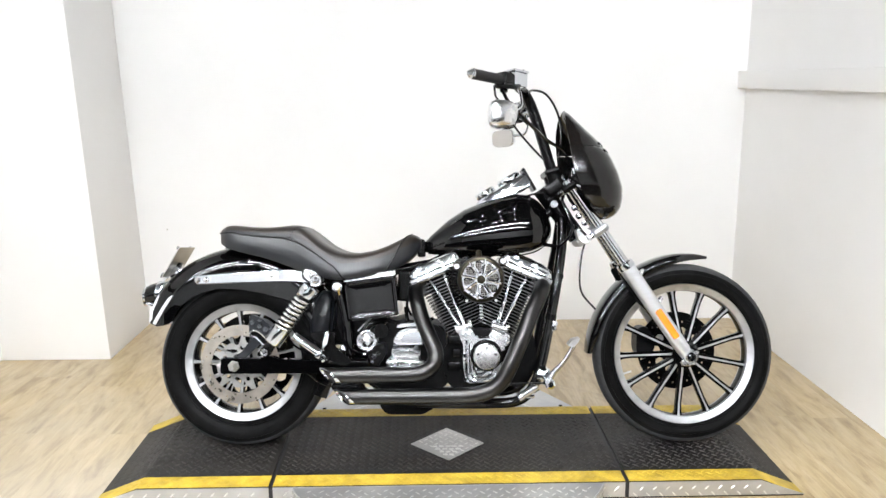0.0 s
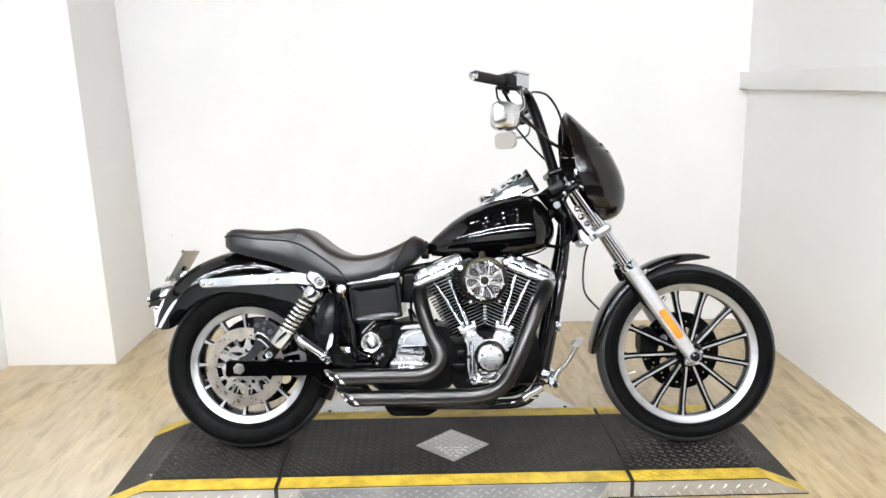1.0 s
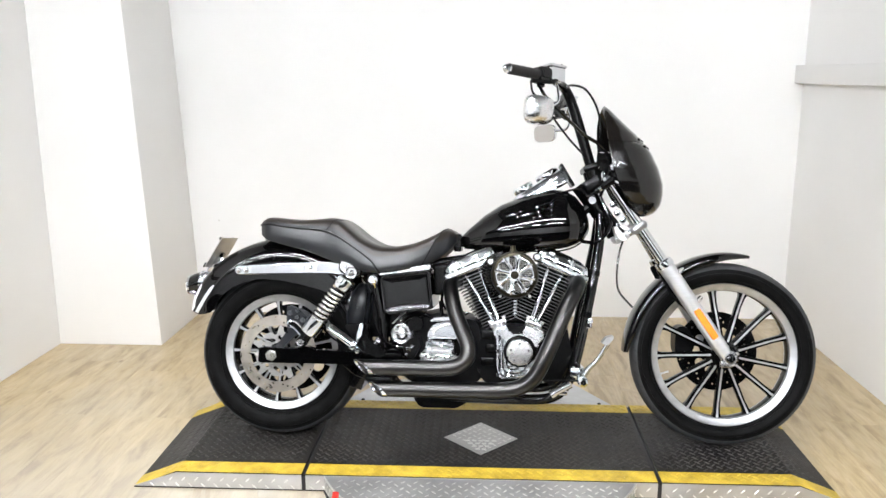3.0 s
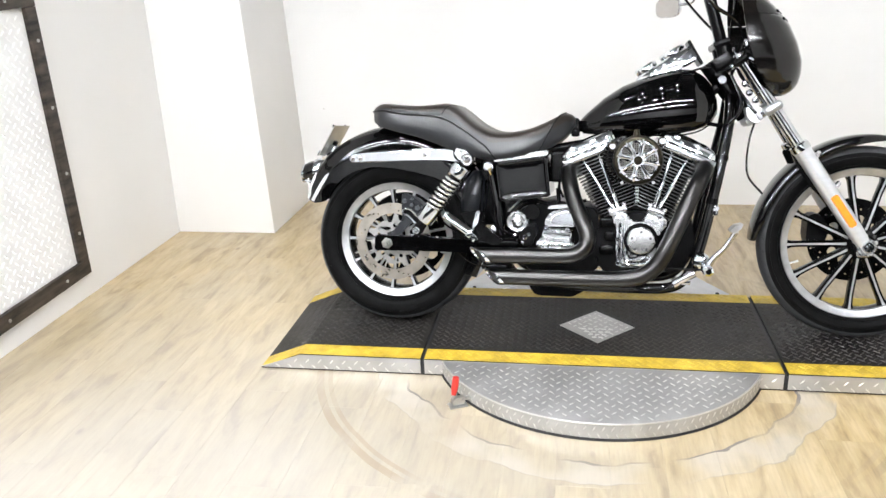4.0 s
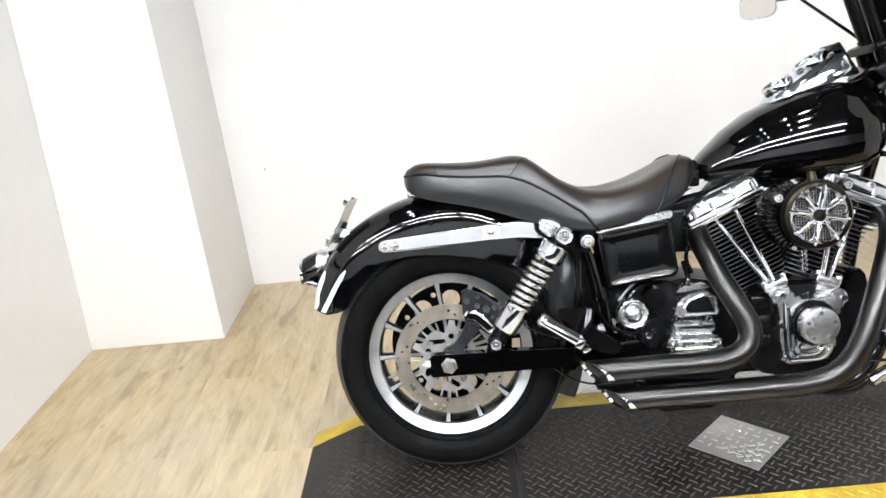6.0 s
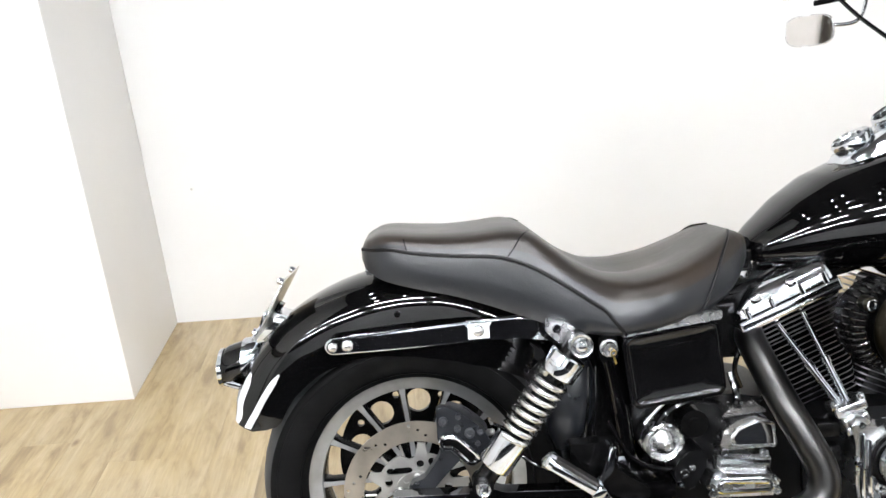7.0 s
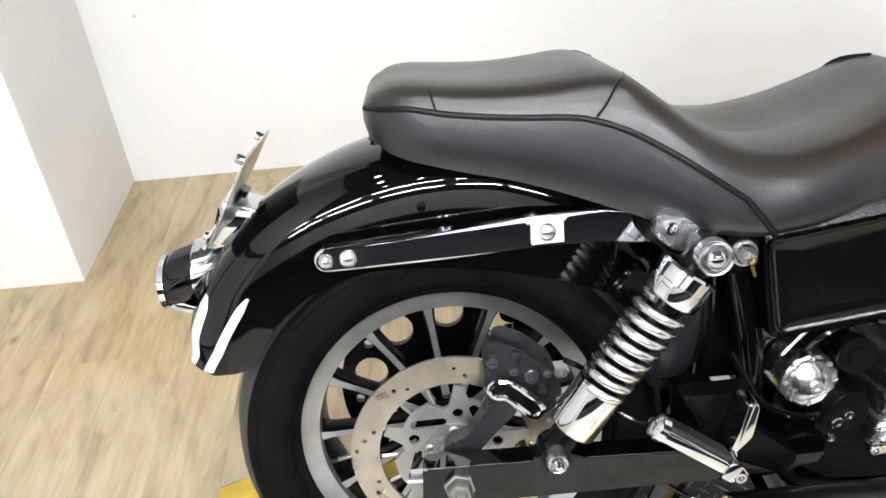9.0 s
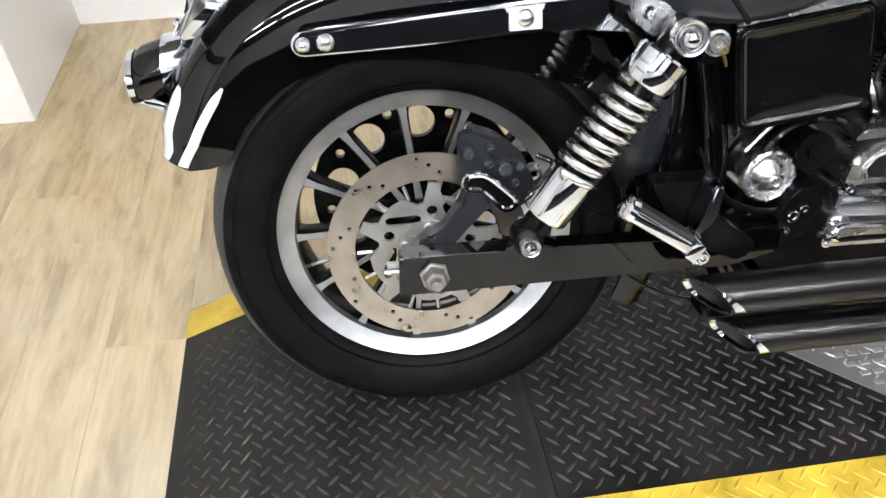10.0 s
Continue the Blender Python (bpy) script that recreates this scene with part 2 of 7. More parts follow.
CAST = mat("polished_cover_chrome", (0.77, 0.775, 0.785), 0.26, metal=1.0, var=0.06, scale=22, rvar=0.3)
SATIN = mat("satin_black_metal", (0.002, 0.002, 0.0021), 0.24, var=0.3, scale=18, bump=0.04, bscale=300, rvar=0.3, spec=0.14)
CRINKLE = mat("black_crinkle_engine", (0.0016, 0.0016, 0.0018), 0.40, var=0.3, scale=30, bump=0.2, bscale=500, spec=0.10)
PIPE = mat("black_chrome_pipe", (0.052, 0.051, 0.050), 0.29, metal=1.0, var=0.06, scale=6, rvar=0.12)
PIPEIN = mat("sooty_pipe_inside", (0.03, 0.028, 0.025), 0.6, metal=0.4)
# bluish sides, browner top: reflected light put into two copies of one leather
LEATHER = leather_material("black_leather", (0.0072, 0.0086, 0.0112), (0.0105, 0.0112, 0.0130), 0.62)
WARMLEATHER = leather_material("warm_reflection_leather", (0.0105, 0.0088, 0.0075), (0.0225, 0.0150, 0.0100), 0.55)
STITCH = mat("seat_piping_vinyl", (0.004, 0.004, 0.0043), 0.4, bump=0.1, spec=0.2)
RUBBER = mat("tyre_rubber", (0.0040, 0.0040, 0.0041), 0.46, var=0.45, scale=25, bump=0.15, bscale=250, rvar=0.25, spec=0.045)
TREAD = mat("scuffed_tread_rubber", (0.032, 0.033, 0.035), 0.6, var=0.3, scale=30, bump=0.15, bscale=250)
GRIPRUB = mat("grip_rubber", (0.008, 0.0075, 0.0072), 0.6, bump=0.3, bscale=300)
PLASTIC = mat("black_plastic", (0.0025, 0.0025, 0.0027), 0.07, var=0.2, scale=15, rvar=0.3, spec=0.4)
FAIRING = mat("satin_black_fairing", (0.0055, 0.0050, 0.0046), 0.14, var=0.2, scale=5, rvar=0.3, spec=0.5)
SMOKE = mat("smoked_screen", (0.0075, 0.0062, 0.0054), 0.12, var=0.15, scale=5, spec=0.45)
ORANGE = mat("amber_reflector", (0.85, 0.27, 0.02), 0.18, var=0.1, scale=60, coat=0.6)
ROTOR = mat("brake_rotor_steel", (0.47, 0.43, 0.37), 0.30, metal=1.0, var=0.14, scale=26, stretch=(1, 6, 1), rvar=0.35)
CARRIER = mat("rotor_carrier_grey", (0.36, 0.355, 0.34), 0.42, metal=0.9, var=0.12, scale=30)
STRUTFACE = mat("polished_strut_face", (0.60, 0.61, 0.625), 0.06, metal=1.0, var=0.05, scale=12)
WIRE = mat("steel_wire", (0.32, 0.31, 0.29), 0.4, metal=0.9, var=0.2, scale=60)
CALIP = mat("black_anodised_caliper", (0.010, 0.0112, 0.014), 0.30, metal=0.1, var=0.3, scale=30, bump=0.1, bscale=300, rvar=0.3, spec=0.4)
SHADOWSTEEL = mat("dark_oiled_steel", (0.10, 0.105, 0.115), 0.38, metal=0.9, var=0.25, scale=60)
FINEDGE = mat("machined_fin_edge", (0.17, 0.17, 0.175), 0.35, metal=1.0, var=0.25, scale=40)
BRIGHT = mat("bright_satin_chrome", (0.62, 0.635, 0.655), 0.12, metal=1.0, var=0.10, scale=20, rvar=0.3)
SLIDER = mat("brushed_silver_slider", (0.70, 0.71, 0.725), 0.34, metal=0.75, var=0.06, scale=16, stretch=(1, 1, 6))
TRIM = mat("white_metal_trim", (0.66, 0.67, 0.68), 0.22, metal=0.25, var=0.05, scale=20)
BRASS = mat("bronze_face", (0.034, 0.030, 0.022), 0.30, metal=1.0, var=0.15, scale=30)
KEYBRASS = mat("brass_wire", (0.52, 0.36, 0.10), 0.3, metal=1.0, var=0.1, scale=40)
MIRRORG = mat("mirror_glass", (0.66, 0.63, 0.60), 0.03, metal=1.0, var=0.02, scale=5)
GAUGE = mat("gauge_glass", (0.02, 0.02, 0.022), 0.05, coat=1.0)
PLATEM = mat("bare_plate_back", (0.60, 0.58, 0.54), 0.30, metal=0.9, var=0.12, scale=14)
SPUN = mat("spun_bright_metal", (0.80, 0.80, 0.80), 0.27, metal=1.0, var=0.04, scale=12, rvar=0.15)
SPRING = mat("satin_chrome_wire", (0.78, 0.78, 0.77), 0.22, metal=1.0, var=0.06, scale=30)
FRAMEST = mat("weathered_dark_steel", (0.022, 0.020, 0.019), 0.5, metal=0.4, var=0.6, scale=8, bump=0.3, bscale=60, tint=(0.065, 0.052, 0.042), stretch=(1, 1, 5))
SHEET = mat("white_embossed_sheet", (0.88, 0.88, 0.88), 0.45, metal=0.0, var=0.04, scale=10)
TUBEGLOW = glow("lamp_tube_glow", (0.925, 0.95, 0.985), LAMP)
SPOTGLOW = glow("downlight_glow", (0.935, 0.95, 0.985), SPOT)
LAMPCASE = mat("white_lamp_housing", (0.75, 0.75, 0.75), 0.4, var=0.03)

# ---- mesh tools ----


def finish(bm, angle=38):
    bmesh.ops.remove_doubles(bm, verts=bm.verts, dist=1e-6)
    bmesh.ops.recalc_face_normals(bm, faces=bm.faces)
    lim = radians(angle)
    for f in bm.faces:
        f.smooth = True
    for e in bm.edges:
        e.smooth = len(e.link_faces) == 2 and e.calc_face_angle(0) < lim
    return bm


def to_mesh(name, bm, *materials, angle=38):
    finish(bm, angle)
    me = bpy.data.meshes.new(name)
    bm.to_mesh(me)
    bm.free()
    for m in materials:
        me.materials.append(m)
    return me


def part(name, bm, material, parent, label="", angle=38):
    """One bmesh as one mesh object under a thing or a part; material may be a tuple."""
    mats = material if isinstance(material, tuple) else (material,)
    few = len(bm.faces) < 500 and mats[0] not in (CHROME, BRIGHT, TRIM)
    ob = new(name, to_mesh(name, bm, *mats, angle=angle))
    ob.parent = parent
    if few:
        ob.modifiers.new("flat_faces", "WEIGHTED_NORMAL").keep_sharp = True
    if label:
        ob["label"] = label
    return ob


def thing(name, label, category, group="", kind="", m=None):
    ob = new(name)
    ob.empty_display_size = 0.1
    if m is not None:
        ob.matrix_basis = m
    return tagged(ob, label, category, group, kind)


def solid(name, bm, material, label, category, group="", kind="", m=None, angle=38):
    mats = material if isinstance(material, tuple) else (material,)
    ob = new(name, to_mesh(name, bm, *mats, angle=angle))
    if m is not None:
        ob.matrix_basis = m
    return tagged(ob, label, category, group, kind)


def box(bm, lo, hi, bevel=0.0, seg=2, m=None, mi=0):
    """An axis-aligned box from corner lo to corner hi, edges rounded, then placed by m."""
    r = bmesh.ops.create_cube(bm, size=1)
    vs = r["verts"]
    c = [(a + b) / 2 for a, b in zip(lo, hi)]
    s = [abs(b - a) for a, b in zip(lo, hi)]
    for v in vs:
        v.co = Vector([c[i] + v.co[i] * s[i] for i in range(3)])
    fs = set(f for v in vs for f in v.link_faces)
    if bevel > 0:
        es = list(set(e for v in vs for e in v.link_edges))
        out = bmesh.ops.bevel(bm, geom=es, offset=min(bevel, min(s) * 0.49), segments=seg, profile=0.5, affect="EDGES")
        vs = list(set(v for f in out["faces"] for v in f.verts) | set(v for v in vs if v.is_valid))
        fs = set(f for v in vs for f in v.link_faces)
    if m is not None:
        for v in vs:
            v.co = m @ v.co
    for f in fs:
        f.material_index = mi
    return vs


def ring_skin(bm, rings, closed=True, caps=True, mi=0):
    """Skin a list of vertex rings of equal length."""
    rows = [[bm.verts.new(p) for p in r] for r in rings]
    n = len(rows[0])
    fs = []
    for a, b in zip(rows, rows[1:]):
        for i in range(n if closed else n - 1):
            j = (i + 1) % n
            fs.append(bm.faces.new((a[i], a[j], b[j], b[i])))
    if caps and closed:
        fs.append(bm.faces.new(rows[0]))
        fs.append(bm.faces.new(list(reversed(rows[-1]))))
    for f in fs:
        f.material_index = mi
    return rows


def smooth_path(pts, per=6):
    """Catmull-Rom points through pts."""
    pts = [Vector(p) for p in pts]
    ext = [pts[0] * 2 - pts[1]] + pts + [pts[-1] * 2 - pts[-2]]
    out = []
    for i in range(1, len(ext) - 2):
        a, b, c, d = ext[i - 1:i + 3]
        for k in range(per):
            t = k / per
            out.append(0.5 * ((2 * b) + (c - a) * t + (2 * a - 5 * b + 4 * c - d) * t * t + (3 * b - a - 3 * c + d) * t ** 3))
    out.append(pts[-1])
    return out


def tube(bm, pts, r, seg=10, smooth=6, caps=True, mi=0):
    """A round tube along pts; r is one radius or one for each given point."""
    if smooth:
        path = smooth_path(pts, smooth)
    else:
        path = [Vector(p) for p in pts]
    if isinstance(r, (int, float)):
        rs = [r] * len(path)
    else:
        rs = [float(v) for v in np.interp(np.linspace(0, len(r) - 1, len(path)), range(len(r)), r)]
    rings = []
    t0 = (path[1] - path[0]).normalized()
    up = t0.orthogonal().normalized()
    for i, p in enumerate(path):
        t = (path[min(i + 1, len(path) - 1)] - path[max(i - 1, 0)]).normalized()
        up = (up - t * up.dot(t)).normalized()
        side = t.cross(up)
        rings.append([p + (up * math.cos(a) + side * math.sin(a)) * rs[i] for a in [2 * math.pi * k / seg for k in range(seg)]])
    return ring_skin(bm, rings, True, caps, mi)


def rod(bm, a, b, r, r2=None, seg=16, mi=0):
    return tube(bm, [a, b], [r, r if r2 is None else r2], seg, 0, True, mi)


def frame_on(axis):
    n = Vector(axis).normalized()
    u = n.orthogonal().normalized()
    return u, n.cross(u), n


def lathe(bm, centre, axis, profile, seg=48, mi=0, closed=False):
    """Turn a profile of (radius, distance along axis) round an axis through centre."""
    c = Vector(centre)
    u, w, n = frame_on(axis)
    rows = []
    for k in range(seg):
        a = 2 * math.pi * k / seg
        d = u * math.cos(a) + w * math.sin(a)
        rows.append([bm.verts.new(c + d * r + n * h) for r, h in profile])
    m = len(profile)
    for k in range(seg):
        a, b = rows[k], rows[(k + 1) % seg]
        for i in range(m if closed else m - 1):
            j = (i + 1) % m
            f = bm.faces.new((a[i], a[j], b[j], b[i]))
            f.material_index = mi
    if not closed:
        for i in (0, m - 1):
            if profile[i][0] > 1e-5:
                f = bm.faces.new([rows[k][i] for k in range(seg)])
                f.material_index = mi


def bolt(bm, p, axis, r=0.006, h=0.005, mi=0):
    """A cap screw with a socket."""
    lathe(bm, p, axis, [(0.0005, h * 0.6), (r * 0.45, h * 0.6), (r * 0.5, h), (r * 0.85, h), (r, h * 0.8), (r, -0.002)], 10, mi)


def bolts(name, material, parent, places, label=""):
    """Screws as parts of their own: (place, axis, radius, height) each."""
    for p, axis, r, h in places:
        bm = bmesh.new()
        bolt(bm, p, axis, r, h)
        part(name, bm, material, parent, label)


def slab(bm, outline, y0, y1, bevel=0.0, mi=0, seg=2):
    """A plate cut to an outline of (x, z), from y0 to y1, edges rounded."""
    a = [bm.verts.new((x, y0, z)) for x, z in outline]
    b = [bm.verts.new((x, y1, z)) for x, z in outline]
    n = len(a)
    fs = [bm.faces.new(a), bm.faces.new(list(reversed(b)))]
    for i in range(n):
        j = (i + 1) % n
        fs.append(bm.faces.new((a[j], a[i], b[i], b[j])))
    for f in fs:
        f.material_index = mi
    if bevel > 0:
        es = set(e for v in a + b for e in v.link_edges if (e.verts[0] in a) == (e.verts[1] in a))
        out = bmesh.ops.bevel(bm, geom=list(es), offset=bevel, segments=seg, profile=0.5, affect="EDGES")
        for f in out["faces"]:
            f.material_index = mi
    return a, b


def circle_pts(cx, cz, r, n, start=0.0, end=2 * math.pi, close=False):
    k = n - 1 if close else n
    return [(cx + r * math.cos(start + (end - start) * i / k), cz + r * math.sin(start + (end - start) * i / k)) for i in range(n)]


def round_poly(pts, r, n=4):
    """Outline with its corners rounded."""
    out = []
    m = len(pts)
    for i in range(m):
        p, a, b = (Vector(pts[i]), Vector(pts[i - 1]), Vector(pts[(i + 1) % m]))
        da, db = (a - p), (b - p)
        q = min(r, da.length * 0.45, db.length * 0.45)
        s, e = p + da.normalized() * q, p + db.normalized() * q
        for k in range(n + 1):
            t = k / n
            v = s * (1 - t) ** 2 + p * 2 * t * (1 - t) + e * t * t
            out.append((v.x, v.y))
    return out


def perforated(bm, outer, holes, y, thick, mi=0):
    """A flat plate in the x-z plane with holes cut through."""
    edges = []
    for loop in [outer] + holes:
        vs = [bm.verts.new((x, y, z)) for x, z in loop]
        for i in range(len(vs)):
            edges.append(bm.edges.new((vs[i], vs[(i + 1) % len(vs)])))
    out = bmesh.ops.triangle_fill(bm, edges=edges, use_beauty=True, use_dissolve=False)
    fs = [g for g in out["geom"] if isinstance(g, bmesh.types.BMFace)]
    ex = bmesh.ops.extrude_face_region(bm, geom=fs)
    for v in [g for g in ex["geom"] if isinstance(g, bmesh.types.BMVert)]:
        v.co.y += thick
    for f in bm.faces:
        f.material_index = mi


def at(xs, ys, x):
    return float(np.interp(x, xs, ys))


def tread_bars(bm, xs, ys, height, pitch, length, width, rise, keep, slope=None):
    """Raised lozenges, turned this way and that in a checker, over a rectangle."""
    pitch = pitch * 0.7071
    nx, ny = int((xs[1] - xs[0]) / pitch), int((ys[1] - ys[0]) / pitch)
    verts, faces = [], []
    for i in range(nx + 1):
        for j in range(ny + 1):
            x, y = xs[0] + i * pitch, ys[0] + j * pitch
            if (i + j) % 2 or not keep(x, y):
                continue
            a = radians(45 if i % 2 else -45)
            d, s = Vector((math.cos(a), math.sin(a), 0)), Vector((-math.sin(a), math.cos(a), 0))
            z = height(x, y)
            zs = lambda p: Vector((p.x, p.y, height(p.x, p.y)))
            c = Vector((x, y, 0))
            b = len(verts)
            for u, w, h in ((-1, 0, 0), (-0.35, -1, 0), (0.35, -1, 0), (1, 0, 0), (0.35, 1, 0), (-0.35, 1, 0), (-0.5, 0, 1), (0.5, 0, 1)):
                p = zs(c + d * (u * length / 2) + s * (w * width / 2))
                p.z += h * rise - (0 if h else 0.0002)
                verts.append(p)
            faces += [(b, b + 1, b + 6), (b + 1, b + 2, b + 7, b + 6), (b + 2, b + 3, b + 7), (b + 3, b + 4, b + 7), (b + 4, b + 5, b + 6, b + 7), (b + 5, b, b + 6)]
    return verts, faces


def stuff(name, verts, faces, material, parent, label):
    me = bpy.data.meshes.new(name)
    me.from_pydata([tuple(v) for v in verts], [], faces)
    me.materials.append(material)
    me.polygons.foreach_set("use_smooth", [False] * len(me.polygons))
    ob = new(name, me)
    ob.parent = parent
    ob["label"] = label
    ob["kind"] = "stuff"
    return ob


# ---- the room ----
XL, XR, YB, YF, ZC = -2.23, 1.73, 1.79, -8.0, 3.3
COLX, COLY, YS = -1.682, 1.169, -1.5


def wall(name, lo, hi, label, paint=None):
    bm = bmesh.new()
    box(bm, lo, hi)
    return solid(name, bm, paint or WALL, label, "wall", kind="structure")


# unseen dark band low on the walls, added so chrome reflects dark there
def dark_band(lo, hi):
    bm = bmesh.new()
    box(bm, lo, hi)
    return solid("wall_dado", bm, DARKBAND, "unseen dark band added low on the walls to darken reflections", "wall", kind="structure")


wall("wall_north", (XL - 0.12, YB, -0.02), (XR + 0.12, YB + 0.12, ZC), "plain white painted plaster wall behind the motorcycle")
wall("wall_west", (XL - 0.12, YS, -0.02), (XL, YB, ZC), "plain white painted wall with a framed sheet on it")
wall("wall_east", (XR, YS, -0.02), (XR + 0.12, YB, ZC), "plain white painted wall with a projecting ledge")
# unseen walls beyond the bay, added to close the room and shape reflections
wall("wall_south", (-7.0, YF - 0.12, -0.02), (7.0, YF, ZC), "unseen grey wall added behind the camera to close the room", DARKWALL)
wall("wall_southwest", (-7.12, YF, -0.02), (-7.0, YS, ZC), "unseen grey side wall added to close the room", DARKWALL)
wall("wall_southeast", (7.0, YF, -0.02), (7.12, YS, ZC), "unseen grey side wall added to close the room", DARKWALL)
wall("wall_return_west", (-7.0, YS, -0.02), (XL - 0.12, YS + 0.12, ZC), "unseen grey return wall added beside the bay", DARKWALL)
wall("wall_return_east", (XR + 0.12, YS, -0.02), (7.0, YS + 0.12, ZC), "unseen grey return wall added beside the bay", DARKWALL)
dark_band((-6.996, YF, 0.0), (6.996, YF + 0.01, 1.25))
dark_band((-7.0, YF + 0.012, 0.0), (-6.99, YS - 0.012, 1.25))
dark_band((6.99, YF + 0.012, 0.0), (7.0, YS - 0.012, 1.25))
bm = bmesh.new()
box(bm, (XL + 0.001, COLY, 0.0), (COLX, YB - 0.001, ZC), 0.004)
for v in bm.verts:
    v.co.x -= 0.040 * v.co.z if v.co.x > -2 else 0.0
solid("wall_column", bm, WALL, "white painted boxed-out column in the wall corner", "column", kind="structure")
bm = bmesh.new()
box(bm, (-7.12, YF - 0.12, ZC), (7.12, YB + 0.12, ZC + 0.1))
solid("ceiling", bm, CEIL, "dark painted showroom ceiling with strip lights", "ceiling", kind="structure")
bm = bmesh.new()
box(bm, (XR - 0.05, YS + 0.002, 1.340), (XR - 0.0005, YB - 0.001, 1.435), 0.004)
solid("trim", bm, WALL, "white painted wooden ledge along the wall", "ledge", kind="structure")
bm = bmesh.new()
box(bm, (-7.1, YF - 0.1, -0.06), (7.1, YB + 0.1, -0.0045))
FLOOR = solid("floor", bm, SUB, "floor of light oak-look vinyl planks laid lengthwise", "floor", kind="structure")

# unseen dark floor south of the bay, added to darken reflections on the bike
bm = bmesh.new()
box(bm, (-6.985, YF + 0.013, -0.0045), (6.985, -1.76, 0.0005))
solid("carpet", bm, DARKFLOOR, "unseen dark floor added to darken reflections", "carpet", kind="structure")

bm = bmesh.new()
lathe(bm, (-1.546, YB, 0.556), (0, -1, 0), [(0.001, 0.004), (0.003, 0.0035), (0.004, 0.002), (0.005, 0.0)], 10)
solid("wall_anchor", bm, PLATEM, "small bare metal screw head in the white wall", "screw")

# ---- ceiling lights ----


def tube_light(m):
    t = thing("ceiling_light", "white single-tube strip light fixed on the ceiling", "ceiling light", "strip lights on the ceiling", m=m)
    bm = bmesh.new()
    box(bm, (-0.62, -0.04, -0.05), (0.62, 0.04, 0.0), 0.008)
    part("housing", bm, LAMPCASE, t)
    bm = bmesh.new()
    rod(bm, (-0.59, 0.0, -0.068), (0.59, 0.0, -0.068), 0.016, seg=8)
    part("tube", bm, TUBEGLOW, t, "glowing tube")
    return t


def down_light(m):
    t = thing("downlight", "small round downlight set on the ceiling", "ceiling light", "round downlights on the ceiling", m=m)
    bm = bmesh.new()
    lathe(bm, (0, 0, 0), (0, 0, -1), [(0.03, 0.0), (0.055, 0.0), (0.06, 0.02), (0.055, 0.088), (0.048, 0.088), (0.045, 0.03)], 20)
    part("can", bm, LAMPCASE, t)
    bm = bmesh.new()
    lathe(bm, (0, 0, 0), (0, 0, -1), [(0.002, 0.055), (0.03, 0.052), (0.044, 0.04), (0.044, 0.03)], 16)
    part("lens", bm, SPOTGLOW, t, "glowing lens")
    return t


tube0 = tube_light(pose(-4.2, -3.7, ZC))
for k in range(5):
    for y in (-3.7, -5.3):
        if (k, y) != (0, -3.7):
            copy_thing(tube0, pose(-4.2 + 1.4 * k, y, ZC))
spot0 = down_light(pose(-1.65, -0.8, ZC))
for x in (-1.65, -1.10, -0.55, 0.0):
    for y in (-0.8, -1.7, -2.6):
        if (x, y) != (-1.65, -0.8):
            copy_thing(spot0, pose(x, y, ZC))

# ---- framed sheet on the west wall ----


def framed_sheet():
    t = thing("framed_panel", "white embossed metal sheet in a weathered dark steel frame", "wall panel", m=pose(XL + 0.004, 0.298, 0.110, 1.2))
    wide, high, bar = 1.5, 1.2, 0.066
    bm = bmesh.new()
    box(bm, (0.0, -wide + 0.02, 0.02), (0.006, -0.02, high - 0.02))
    sheet = part("sheet", bm, SHEET, t, "white embossed metal sheet")
    v, f = tread_bars(None, (-1.0, -bar), (bar, high - bar), lambda x, y: 0.0, 0.034, 0.03, 0.009, 0.003, lambda x, y: True)
    ob = stuff("embossing", [(0.006 + p[2], p[0], p[1]) for p in v], f, SHEET, sheet, "raised lozenges pressed into the sheet")
    for lo, hi in (((0, -wide, 0), (0.024, 0, bar)), ((0, -wide, high - bar), (0.024, 0, high)),
                   ((0, -bar, bar + 0.0005), (0.024, 0, high - bar - 0.0005)), ((0, -wide, bar + 0.0005), (0.024, -wide + bar, high - bar - 0.0005))):
        bm = bmesh.new()
        box(bm, lo, hi, 0.004)
        fb = part("frame_bar", bm, FRAMEST, t, "weathered dark steel bar")
        cuts = [0.12, 0.37, 0.63, 0.88]
        for c in cuts:
            bm = bmesh.new()
            y = lo[1] + (hi[1] - lo[1]) * (c if hi[1] - lo[1] > 0.2 else 0.5)
            z = lo[2] + (hi[2] - lo[2]) * (c if hi[2] - lo[2] > 0.2 else 0.5)
            bolt(bm, (0.024, y, z), (1, 0, 0), 0.007, 0.005)
            part("bolt", bm, STEEL, fb)
    return t


framed_sheet()

# ---- the tread-plate platform ----
H = 0.062
PY0, PY1, STR = -0.295, 0.345, 0.075
XEND, XTOP = 1.20, 1.05


def top_z(x):
    return H if abs(x) < XTOP else H * max(0.0, (XEND - abs(x)) / (XEND - XTOP))


